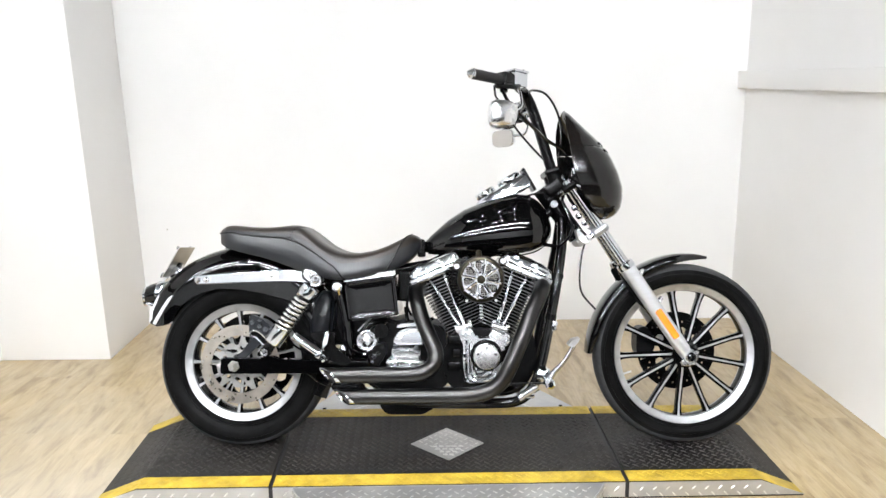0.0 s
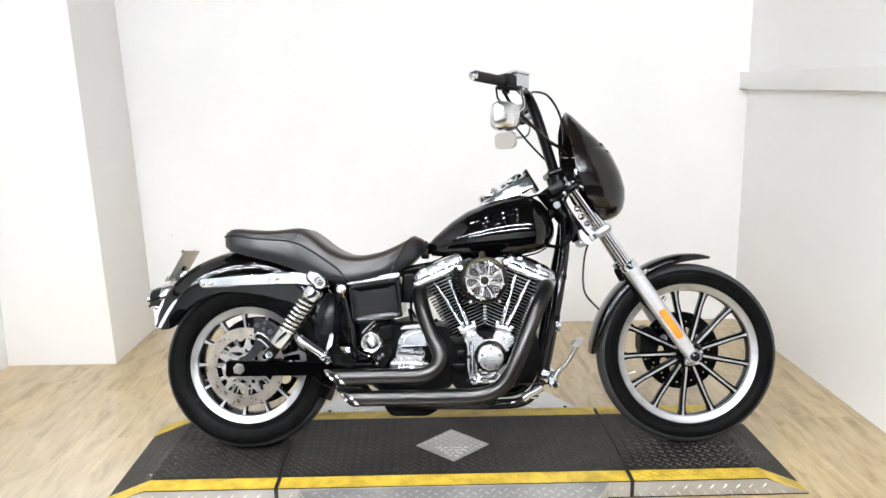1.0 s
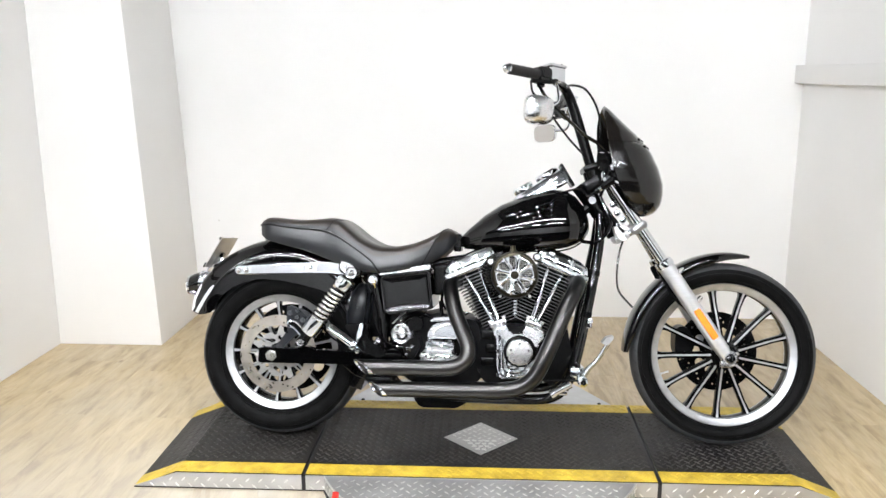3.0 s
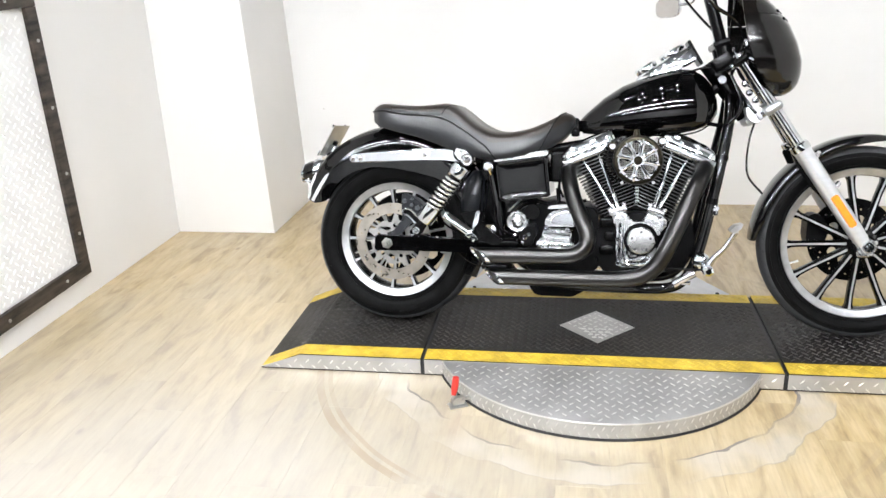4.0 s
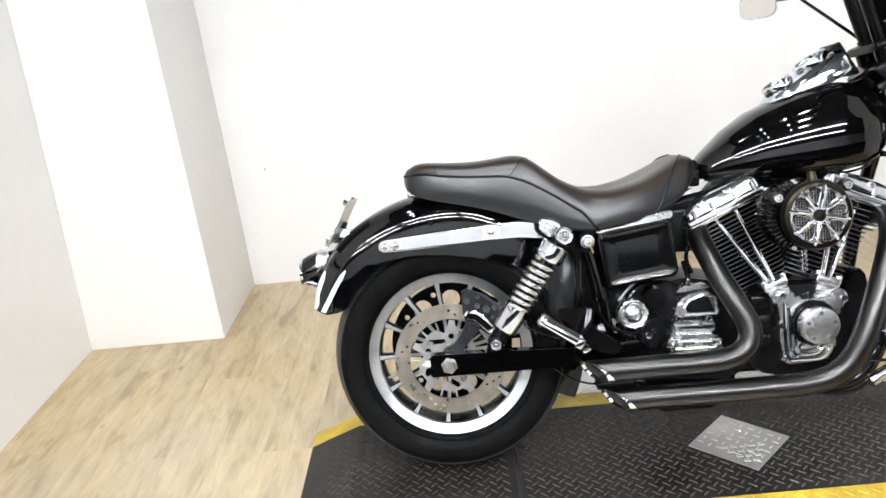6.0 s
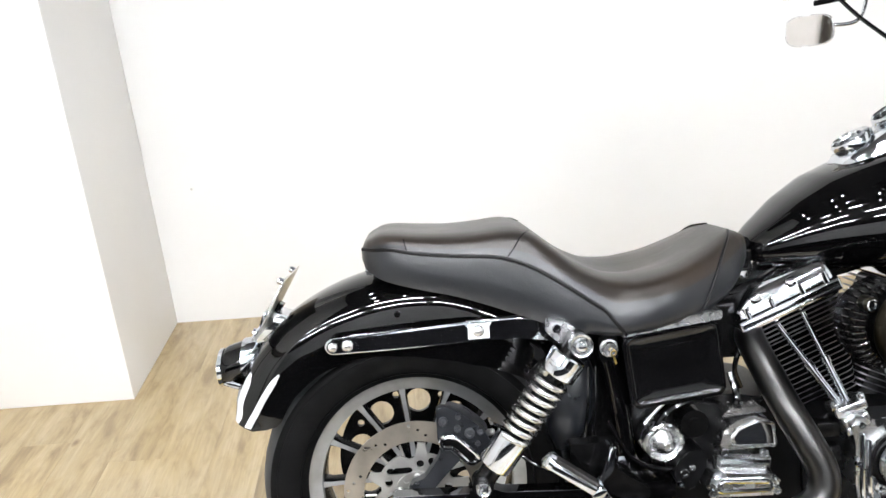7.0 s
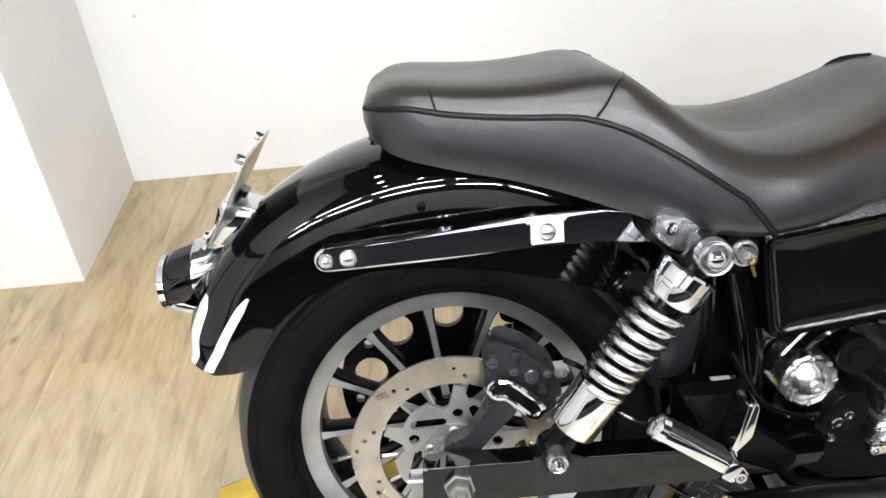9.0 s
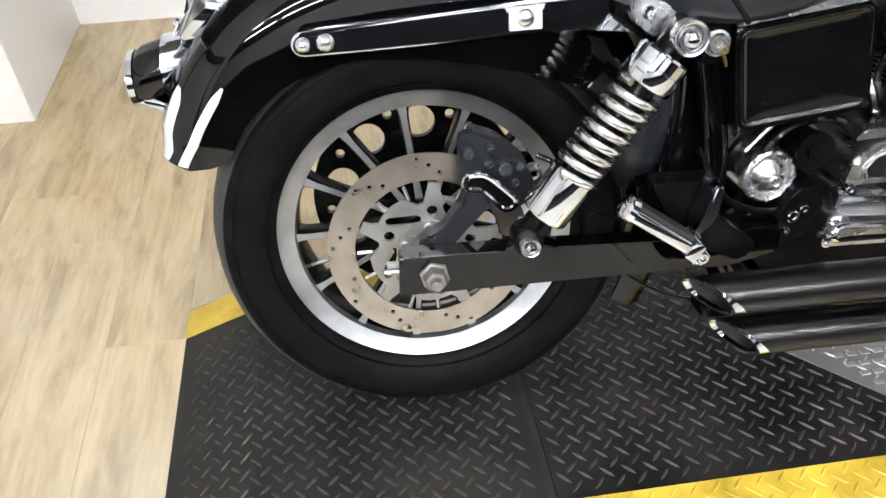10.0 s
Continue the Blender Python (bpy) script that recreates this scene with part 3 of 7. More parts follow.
def platform_section(name, x0, x1, label):
    """One length of the low platform: folded plate, yellow edge strips, raised tread, silver sides."""
    t = thing(name, label, "platform", "sections of the display platform")
    cuts = sorted(set([x0, x1] + [s for s in (-XTOP, XTOP) if x0 < s < x1]))
    bm = bmesh.new()
    prof = [(x, top_z(x)) for x in cuts]
    outline = [(x, max(z, 0.003)) for x, z in prof] + [(x1, 0.0005), (x0, 0.0005)]
    slab(bm, outline, PY0, PY1)
    deck = part("deck", bm, BLACKPLATE, t, "black painted tread plate", angle=20)
    for a, b, nm in ((PY0, PY0 + STR, "front"), (PY1 - STR, PY1, "rear")):
        bm = bmesh.new()
        upper = [(x, max(z, 0.003) + 0.0015) for x, z in prof]
        slab(bm, upper + [(x, z - 0.001) for x, z in reversed(upper)], a, b)
        part("edge_stripe", bm, YELLOW, t, "safety yellow painted edge", angle=20)
    v, f = tread_bars(None, (x0 + 0.016, x1 - 0.01), (PY0 + 0.012, PY1 - 0.01), lambda x, y: max(top_z(x), 0.003), 0.0240, 0.0300, 0.0060, 0.0030,
                      lambda x, y: PY0 + STR + 0.01 < y < PY1 - STR - 0.01 and abs(x) < XEND - 0.02 and abs(x + 0.005) + abs(y - 0.01) > 0.148)
    stuff("tread", v, f, BLACKBAR, deck, "raised worn lozenges of the tread plate")
    v, f = tread_bars(None, (x0 + 0.016, x1 - 0.01), (PY0 + 0.012, PY1 - 0.01), lambda x, y: max(top_z(x), 0.003) + 0.0015, 0.0240, 0.0300, 0.0060, 0.0021,
                      lambda x, y: (y < PY0 + STR - 0.008 or y > PY1 - STR + 0.008) and abs(x) < XEND - 0.02)
    stuff("stripe_tread", v, f, YELLOW, deck, "raised yellow painted lozenges")
    # silver side strip
    for y in (PY0 - 0.003, PY1 + 0.0005):
        bm = bmesh.new()
        side = [(x, max(z - 0.003, 0.0025)) for x, z in prof]
        slab(bm, [(x, max(z, 0.0075)) for x, z in side] + [(x1, 0.0065), (x0, 0.0065)], y, y + 0.0025)
        sp = part("side_strip", bm, ALU, t, "bare aluminium tread-plate side", angle=20)
        if y < 0:
            v, f = tread_bars(None, (x0 + 0.02, x1 - 0.02), (0.014, 0.06), lambda x, y: 0.0, 0.0315, 0.024, 0.0058, 0.002,
                              lambda x, z: z < top_z(x) - 0.012)
            stuff("side_tread", [(p[0], PY0 - 0.003 - p[2], p[1]) for p in v], f, ALUBAR, sp, "bright raised lozenges")
    return t


platform_section("platform_ramp", -XEND, -0.615, "black tread-plate ramp section with yellow edges under the rear wheel")
deck_mid = platform_section("platform_deck", -0.601, 0.585, "black tread-plate middle section with yellow edges")
platform_section("platform_ramp", 0.599, XEND, "black tread-plate ramp section with yellow edges under the front wheel")
for x in (-0.608, 0.592):
    bm = bmesh.new()
    box(bm, (x - 0.0066, PY0 + 0.001, 0.0005), (x + 0.0066, PY1 - 0.001, H - 0.008))
    part("joint", bm, DARKGAP, deck_mid, "dark joint between sections")

# aluminium diamond inlay with worn, unreadable marks
bm = bmesh.new()
cx, cy, hd = -0.006, 0.010, 0.136
vs = [bm.verts.new((cx + dx * hd, cy + dy * hd, H + z)) for z in (0.0005, 0.003) for dx, dy in ((1, 0), (0, 1), (-1, 0), (0, -1))]
bm.faces.new(vs[4:])
for i in range(4):
    bm.faces.new((vs[i], vs[(i + 1) % 4], vs[4 + (i + 1) % 4], vs[4 + i]))
badge = solid("deck_badge", bm, ALU, "bare aluminium tread-plate diamond fixed on the black deck", "badge")
v, f = tread_bars(None, (cx - hd, cx + hd), (cy - hd, cy + hd), lambda x, y: H + 0.003, 0.0265, 0.0225, 0.0052, 0.0024,
                  lambda x, y: abs(x - cx) + abs(y - cy) < hd - 0.02)
stuff("badge_tread", v, f, ALUBAR, badge, "bright raised lozenges")
for k, (y, w) in enumerate(((-0.028, 0.12), (-0.05, 0.10), (-0.072, 0.07), (-0.094, 0.045))):
    bm = bmesh.new()
    n = max(2, int(w / 0.022))
    for i in range(n):
        x = cx - w / 2 + (i + 0.5) * w / n
        box(bm, (x - w / n * 0.34, cy + y - 0.004, H + 0.0032), (x + w / n * 0.34, cy + y + 0.004, H + 0.0056))
    part("mark", bm, ALUBAR, badge, "worn light marking bars")

# silver turntable disc under the deck
TC, TR = (-0.012, -0.075), 0.57
tt = thing("turntable", "round bare aluminium tread-plate turntable under the platform", "turntable")
bm = bmesh.new()
lathe(bm, (TC[0], TC[1], 0), (0, 0, 1), [(0.01, H - 0.004), (TR - 0.006, H - 0.004), (TR - 0.001, H - 0.006), (TR, H - 0.011), (TR, 0.008), (TR - 0.006, 0.008), (TR - 0.01, 0.0005), (0.01, 0.0005)], 120)
disc = part("disc", bm, ALU, tt, "bare aluminium tread plate", angle=25)
v, f = tread_bars(None, (TC[0] - TR, TC[0] + TR), (TC[1] - TR, TC[1] + TR), lambda x, y: H - 0.004, 0.0300, 0.0240, 0.0052, 0.0022,
                  lambda x, y: math.hypot(x - TC[0], y - TC[1]) < TR - 0.02 and (y < PY0 - 0.018 or y > PY1 + 0.018))
stuff("disc_tread", v, f, ALUBAR, disc, "bright raised lozenges")
bm = bmesh.new()
lathe(bm, (TC[0], TC[1], H - 0.006), (0, 0, 1), [(TR - 0.004, 0.0015), (TR - 0.001, 0.0032), (TR + 0.0015, 0.002), (TR + 0.0018, -0.001), (TR - 0.001, -0.003)], 120, closed=True)
part("edge_bead", bm, ALUBAR, disc, "bright bead along the rim edge")
v, f = tread_bars(None, (-1.25, 1.25), (0.018, 0.05), lambda x, y: 0.0, 0.0315, 0.024, 0.0058, 0.002, lambda x, y: True)
ob = stuff("rim_tread", [(TC[0] + (TR + p[2]) * math.cos(-math.pi / 2 + p[0]  / TR * 0.62), TC[1] + (TR + p[2]) * math.sin(-math.pi / 2 + p[0] / TR * 0.62), p[1]) for p in v], f, ALUBAR, disc, "bright raised lozenges on the rim")
bm = bmesh.new()
lathe(bm, (TC[0], TC[1], 0), (0, 0, 1), [(TR - 0.02, 0.0004), (TR + 0.004, 0.0004), (TR + 0.002, 0.0075), (TR - 0.02, 0.0075)], 96, closed=True)
part("base_ring", bm, DARKGAP, tt, "dark ring filling the gap under the disc")


# white plate on the floor behind the platform
bm = bmesh.new()
q = [(-0.66, 0.352), (0.628, 0.352), (0.40, 0.735), (-0.45, 0.735)]
lo = [bm.verts.new((x, y, 0.0006)) for x, y in q]
hi = [bm.verts.new((x, y, 0.005)) for x, y in q]
bm.faces.new(hi)
for i in range(4):
    bm.faces.new((lo[i], lo[(i + 1) % 4], hi[(i + 1) % 4], hi[i]))
bp = solid("base_plate", bm, TRIM, "flat white painted steel plate on the floor behind the platform", "plate")
bolts("plate_screw", SATIN, bp, [((x, 0.49, 0.005), (0, 0, 1), 0.008, 0.003) for x in (-0.52, 0.50)])


def toggle_clamp(m):
    t = thing("toggle_clamp", "steel toggle clamp with a red vinyl handle locking the turntable", "clamp", m=m)
    bm = bmesh.new()
    box(bm, (-0.03, -0.018, 0.0), (0.03, 0.018, 0.006), 0.002)
    box(bm, (-0.02, -0.008, 0.006), (0.022, -0.004, 0.034), 0.002)
    box(bm, (-0.02, 0.004, 0.006), (0.022, 0.008, 0.034), 0.002)
    part("bracket", bm, STEEL, t)
    bm = bmesh.new()
    rod(bm, (-0.012, -0.012, 0.028), (-0.012, 0.012, 0.028), 0.005)
    rod(bm, (0.015, -0.012, 0.022), (0.015, 0.012, 0.022), 0.005)
    rod(bm, (0.0, 0, 0.02), (0.075, 0.0, 0.026), 0.006)
    part("plunger", bm, STEEL, t)
    bm = bmesh.new()
    box(bm, (-0.007, -0.004, -0.012), (0.007, 0.004, 0.02), 0.002, m=pose(-0.01, 0, 0.038, 0, 8, 0))
    part("lever", bm, STEEL, t)
    bm = bmesh.new()
    tube(bm, [(-0.012, 0, 0.044), (-0.008, 0, 0.070), (-0.003, 0, 0.104)], [0.0085, 0.0115, 0.0105], 12, 4)
    part("grip", bm, RED, t, "red vinyl grip")
    return t


toggle_clamp(pose(-0.458, -0.488, 0.0, 0, 0, 25))

# ---- the motorcycle: x forward, y to its left, z up, origin under the rear axle ----
BIKE = thing("motorcycle", "black and chrome V-twin cruiser motorcycle standing on the platform", "motorcycle",
             m=pose(-0.755, 0.05, H + 0.004, -12.0, 0.0, -2.0))
RW, FW = (0.0, 0.0, 0.303), (1.622, 0.0, 0.334)


def wheel(name, c, tyre_r, half, rim_r, lip, hub_r, spokes, spoke_w, face, groove, phase, label):
    cx, _, cz = c
    bm = bmesh.new()
    lathe(bm, c, (0, 1, 0), [(0.012, -0.085), (hub_r * 0.75, -0.085), (hub_r, -0.06), (hub_r * 0.8, -0.03), (hub_r * 0.8, 0.03), (hub_r, 0.06), (hub_r * 0.75, 0.085), (0.012, 0.085)], 32)
    hub = part(name, bm, SATIN, BIKE, label)
    # tyre, with tread crown of its own material
    bm = bmesh.new()
    p = [(rim_r - 0.006, 0.66), (rim_r + 0.004, 0.80), (rim_r + 0.03, 0.98), (tyre_r - 0.038, 0.995), (tyre_r - 0.022, 0.93), (tyre_r - 0.010, 0.74), (tyre_r - 0.003, 0.42), (tyre_r, 0.0)]
    prof = [(r, -y * half) for r, y in p] + [(r, y * half) for r, y in reversed(p[:-1])]
    lathe(bm, c, (0, 1, 0), prof, 96, closed=True)
    for f in bm.faces:
        q = f.calc_center_median()
        if math.hypot(q.x - cx, q.z - cz) > tyre_r - 0.024:
            f.material_index = 1
    tyre = part("tyre", bm, (RUBBER, TREAD), hub, "black rubber tyre with scuffed tread", angle=60)
    # sidewall ridges
    bm = bmesh.new()
    for rr in (rim_r + 0.012, tyre_r - 0.036):
        lathe(bm, (cx, -half * (0.93 if rr < rim_r + 0.02 else 0.985), cz), (0, 1, 0), [(rr - 0.0015, 0.002), (rr, -0.0012), (rr + 0.0015, 0.002)], 96, closed=True)
    part("sidewall_ridge", bm, RUBBER, tyre)
    # tread grooves: short slanting cuts round both shoulders
    verts, faces = [], []
    n = 44
    for k in range(n):
        for side in (-1, 1):
            a0 = 2 * math.pi * (k + (0.5 if side > 0 else 0)) / n
            b = len(verts)
            for t in (0.0, 0.35, 0.7, 1.0):
                a = a0 + 0.13 * t * t + 0.02 * math.sin(t * 3)
                yy = side * half * (0.20 + 0.70 * t)
                r = at([0, 0.42, 0.74, 0.93], [tyre_r, tyre_r - 0.003, tyre_r - 0.010, tyre_r - 0.022], abs(yy) / half) + 0.0012
                for w in (-0.006, 0.006):
                    verts.append((cx + r * math.cos(a + w), yy, cz + r * math.sin(a + w)))
            for i in range(3):
                faces.append((b + 2 * i, b + 2 * i + 1, b + 2 * i + 3, b + 2 * i + 2))
    stuff("tread_groove", verts, faces, DARKGAP, tyre, "slanting tread grooves")
    # rim
    bm = bmesh.new()
    ri = rim_r - lip
    w = half * 0.62
    prof = [(ri, -w + 0.012), (ri + 0.002, -w), (rim_r - 0.006, -w - 0.006), (rim_r, -w - 0.010), (rim_r + 0.004, -w - 0.006), (rim_r - 0.004, -w + 0.01),
            (rim_r - 0.02, -w + 0.03), (rim_r - 0.02, w - 0.03), (rim_r - 0.004, w - 0.01), (rim_r + 0.004, w + 0.006), (rim_r, w + 0.010), (ri + 0.002, w), (ri, w - 0.012),
            (ri - 0.002, w - 0.03), (ri - 0.002, -w + 0.03)]
    lathe(bm, c, (0, 1, 0), prof, 96, closed=True)
    for f in bm.faces:
        q = f.calc_center_median()
        if abs(q.y) < w - 0.008:
            f.material_index = 1
    part("rim", bm, (POLISH, SATIN), hub, "polished aluminium rim with black barrel", angle=40)
    # one spoke mesh shared by all spokes
    bm = bmesh.new()
    L0, L1 = hub_r * 0.72, ri + 0.002
    rings = []
    for r, ww, yo, th in ((L0, spoke_w * 1.5, -0.035, 0.034), (L0 + 0.03, spoke_w * 1.15, -0.034, 0.03), (L1 - 0.05, spoke_w, -w + 0.014, 0.028), (L1 - 0.018, spoke_w * 1.1, -w + 0.010, 0.03), (L1 + 0.003, spoke_w * 1.7, -w + 0.008, 0.034)):
        f = ww * face
        rings.append([(r, yo + groove, -ww), (r, yo + 0.001, -f * 1.12), (r, yo, -f), (r, yo, f), (r, yo + 0.001, f * 1.12), (r, yo + groove, ww), (r, yo + th, ww * 0.9), (r, yo + th, -ww * 0.9)])
    ring_skin(bm, rings)
    bmesh.ops.recalc_face_normals(bm, faces=bm.faces)
    for f in bm.faces:
        zc = abs(f.calc_center_median().z)
        f.material_index = 0 if f.normal.y < -0.6 and zc < 0.0004 else 1
    me = to_mesh("spoke", bm, POLISH, SATIN, angle=30)
    for k in range(spokes):
        ob = new("spoke", me)
        ob.parent = hub
        ob.matrix_basis = Matrix.Translation(c) @ Matrix.Rotation(-2 * math.pi * k / spokes - phase, 4, "Y")
    # valve stem
    bm = bmesh.new()
    a = radians(200)
    rod(bm, (cx + ri * math.cos(a), -0.01, cz + ri * math.sin(a)), (cx + (ri - 0.03) * math.cos(a), -0.016, cz + (ri - 0.03) * math.sin(a)), 0.0035, seg=8)
    part("valve_stem", bm, STEEL, hub)
    return hub


rear = wheel("rear_wheel", RW, 0.310, 0.083, 0.216, 0.0275, 0.055, 13, 0.0066, 0.62, 0.006, 0.2417, "thirteen-spoke cast wheel, polished rim and black centre")
front = wheel("front_wheel", FW, 0.331, 0.054, 0.2565, 0.0245, 0.05, 13, 0.0105, 0.30, 0.007, 0.293, "thirteen-spoke cast wheel, polished rim and black spokes")


def brake_disc(parent, c, y, r_out, r_in, thick, rotor, holes_per, side):
    cx, _, cz = c
    outer = circle_pts(cx, cz, r_out, 72)
    holes = [list(reversed(circle_pts(cx, cz, r_in, 48)))]
    for k in range(holes_per):
        a = 2 * math.pi * k / holes_per
        for rr, da in ((r_in + (r_out - r_in) * 0.3, 0.0), (r_in + (r_out - r_in) * 0.55, 0.13), (r_in + (r_out - r_in) * 0.8, 0.26)):
            holes.append(list(reversed(circle_pts(cx + rr * math.cos(a + da), cz + rr * math.sin(a + da), 0.0034, 8))))
    bm = bmesh.new()
    perforated(bm, outer, holes, y, thick)
    d = part("brake_disc", bm, rotor, parent, "drilled steel brake disc", angle=30)
    return d


# rear disc on the right, with a slotted carrier inside it
brake_disc(rear, RW, -0.109, 0.1425, 0.104, 0.005, ROTOR, 9, -1)
bm = bmesh.new()
holes = []
outer = []
for k in range(5):
    a = 2 * math.pi * k / 5 + 0.2
    holes.append(list(reversed(circle_pts(RW[0] + 0.060 * math.cos(a), RW[2] + 0.060 * math.sin(a), 0.0078, 12))))
    p0 = Vector((0.050 * math.cos(a + 0.42), 0.050 * math.sin(a + 0.42)))
    p1 = Vector((0.070 * math.cos(a + 0.95), 0.070 * math.sin(a + 0.95)))
    t = (p1 - p0).normalized()
    slot = []
    for q, b0 in ((p1, -math.pi / 2), (p0, math.pi / 2)):
        for b in range(6):
            g = b0 + math.pi * b / 5
            slot.append((RW[0] + q.x + 0.0068 * (t.x * math.cos(g) - t.y * math.sin(g)), RW[2] + q.y + 0.0068 * (t.y * math.cos(g) + t.x * math.sin(g))))
    holes.append(list(reversed(slot)))
    for r, d in ((0.084, -0.56), (0.084, -0.42), (0.083, -0.28), (0.082, -0.16), (0.090, -0.10), (0.101, -0.075), (0.102, 0.075), (0.090, 0.10), (0.072, 0.18), (0.070, 0.30), (0.078, 0.42), (0.084, 0.50)):
        outer.append((RW[0] + r * math.cos(a + d), RW[2] + r * math.sin(a + d)))
perforated(bm, outer, holes, -0.1125, 0.006)
part("disc_carrier", bm, CARRIER, rear, "grey slotted disc carrier", angle=30)
for k in range(15):
    if k % 3:
        a = 2 * math.pi * k / 15 + 0.2
        bm = bmesh.new()
        rod(bm, (RW[0] + 0.080 * math.cos(a), -0.1075, RW[2] + 0.080 * math.sin(a)), (RW[0] + 0.101 * math.cos(a), -0.1075, RW[2] + 0.101 * math.sin(a)), 0.0026, seg=6)
        part("carrier_pin", bm, STEEL, rear)
bm = bmesh.new()
perforated(bm, circle_pts(RW[0], RW[2], 0.046, 40), [list(reversed(circle_pts(RW[0] + 0.036 * math.cos(2 * math.pi * (k + 0.75) / 5), RW[2] + 0.036 * math.sin(2 * math.pi * (k + 0.75) / 5), 0.0055, 10))) for k in range(5)], -0.116, 0.004)
part("hub_flange", bm, CARRIER, rear, "grey hub flange with holes", angle=30)
ang = [2 * math.pi * (k + 0.25) / 5 for k in range(5)]
bolts("hub_bolt", STEEL, rear, [((RW[0] + 0.036 * math.cos(a), -0.116, RW[2] + 0.036 * math.sin(a)), (0, -1, 0), 0.007, 0.006) for a in ang])
bm = bmesh.new()
lathe(bm, (RW[0], -0.1125, RW[2]), (0, -1, 0), [(0.01, 0.012), (0.022, 0.012), (0.025, 0.0), (0.01, 0.0)], 24)
part("hub_spacer", bm, STEEL, rear)
# belt pulley on the far side
bm = bmesh.new()
holes = []
for k in range(9):
    a = 2 * math.pi * k / 9 + 0.12
    holes.append(list(reversed(circle_pts(RW[0] + 0.122 * math.cos(a), RW[2] + 0.122 * math.sin(a), 0.026, 18))))
    a += math.pi / 9
    holes.append(list(reversed(circle_pts(RW[0] + 0.142 * math.cos(a), RW[2] + 0.142 * math.sin(a), 0.0075, 10))))
perforated(bm, circle_pts(RW[0], RW[2], 0.168, 72), holes, 0.085, 0.012)
part("belt_pulley", bm, SATIN, rear, "black belt pulley with round holes", angle=30)
# front disc on the far side
brake_disc(front, FW, 0.068, 0.147, 0.095, 0.005, SATIN, 14, 1)
bm = bmesh.new()
holes = []
for k in range(10):
    a = 2 * math.pi * k / 10
    holes.append(list(reversed(circle_pts(FW[0] + 0.075 * math.cos(a), FW[2] + 0.075 * math.sin(a), 0.016, 12))))
perforated(bm, circle_pts(FW[0], FW[2], 0.096, 60), holes, 0.07, 0.005)
part("disc_carrier", bm, SATIN, front, "black disc carrier", angle=30)
bolts("hub_bolt", STEEL, front, [((FW[0] + 0.035 * math.cos(a), -0.086, FW[2] + 0.035 * math.sin(a)), (0, -1, 0), 0.006, 0.005) for a in ang])

# ---- rear fender ----
ANG = [156.5, 153.5, 150, 138, 125, 110, 95, 80, 66, 52, 40]
ROUT = [0.384, 0.393, 0.401, 0.412, 0.418, 0.422, 0.427, 0.432, 0.425, 0.41, 0.395]
RIN = [0.338, 0.310, 0.294, 0.300, 0.298, 0.288, 0.272, 0.266, 0.272, 0.29, 0.31]
HALF = [0.090, 0.096, 0.100, 0.105, 0.108, 0.110, 0.110, 0.110, 0.110, 0.108, 0.105]


def fender_shell(c, angs, rout, rin, half, thick, n=46):
    bm = bmesh.new()
    rings = []
    a0, a1 = angs[0], angs[-1]
    xs = [-(a) for a in angs]
    for k in range(n):
        a = a0 + (a1 - a0) * k / (n - 1)
        ro, ri, hf = (at(xs, t, -a) for t in (rout, rin, half))
        d = min(0.07, (ro - ri) * 0.86)
        outer = [(ri, -1.0), (ri + (ro - d - ri) * 0.5, -1.0)] + [(ro - d * k, -y) for k, y in ((1.0, 0.99), (0.69, 0.955), (0.43, 0.885), (0.24, 0.77), (0.11, 0.60), (0.03, 0.34), (0.0, 0.0))]
        outer = outer + [(r, -y) for r, y in reversed(outer[:-1])]
        inner = [(max(r - thick, ri - 0.0), y * (1 - thick / hf)) for r, y in reversed(outer)]
        ar = radians(a)
        rings.append([(c[0] + r * math.cos(ar), y * hf, c[2] + r * math.sin(ar)) for r, y in outer + inner])
    ring_skin(bm, rings)
    return bm


part("rear_fender", fender_shell(RW, ANG, ROUT, RIN, HALF, 0.004), PAINT, BIKE, "gloss black steel rear fender", angle=50)
rf = BIKE.children[-1]
# raised bright strips on the tail of the fender
for a0, a1, low, high in ((156.2, 141.0, -0.86, -0.66), (155.8, 135.0, None, None), (156.2, 141.0, 0.66, 0.86)):
    bm = bmesh.new()
    rings = []
    for k in range(15):
        a = a0 + (a1 - a0) * k / 14
        neg = [-v for v in ANG]
        ro, hf = at(neg, ROUT, -a), at(neg, HALF, -a)
        ca, sa = math.cos(radians(a)), math.sin(radians(a))
        g = 1.0 - 0.012 * k if k < 12 else max(0.1, (15 - k) * 0.27)
        if low is None:
            r = at([-156.5, -150, -142, -132], [0.349, 0.345, 0.347, 0.352], -a)
            pts = [(r - 0.0068 * g, -hf - 0.0005), (r - 0.0045 * g, -hf - 0.002), (r + 0.0045 * g, -hf - 0.002), (r + 0.0068 * g, -hf - 0.0005)]
        else:
            m, w = (low + high) / 2, (high - low) / 2 * g
            d = min(0.07, (ro - at(neg, RIN, -a)) * 0.86)
            pts = []
            for u, off in ((-1, 0.0004), (-0.7, 0.0022), (0, 0.0026), (0.7, 0.0022), (1, 0.0004)):
                y = m + w * u
                pts.append((ro - d * at([0, 0.34, 0.6, 0.77, 0.885, 0.955], [0.0, 0.03, 0.11, 0.24, 0.43, 0.69], abs(y)) + off * 0.6, y * hf + math.copysign(off * 0.8, y)))
        rings.append([(RW[0] + r * ca, y, RW[2] + r * sa) for r, y in pts])
    ring_skin(bm, rings)
    part("tail_strip", bm, TRIM, rf, "raised bright strip on the fender tail", angle=60)
bm = bmesh.new()
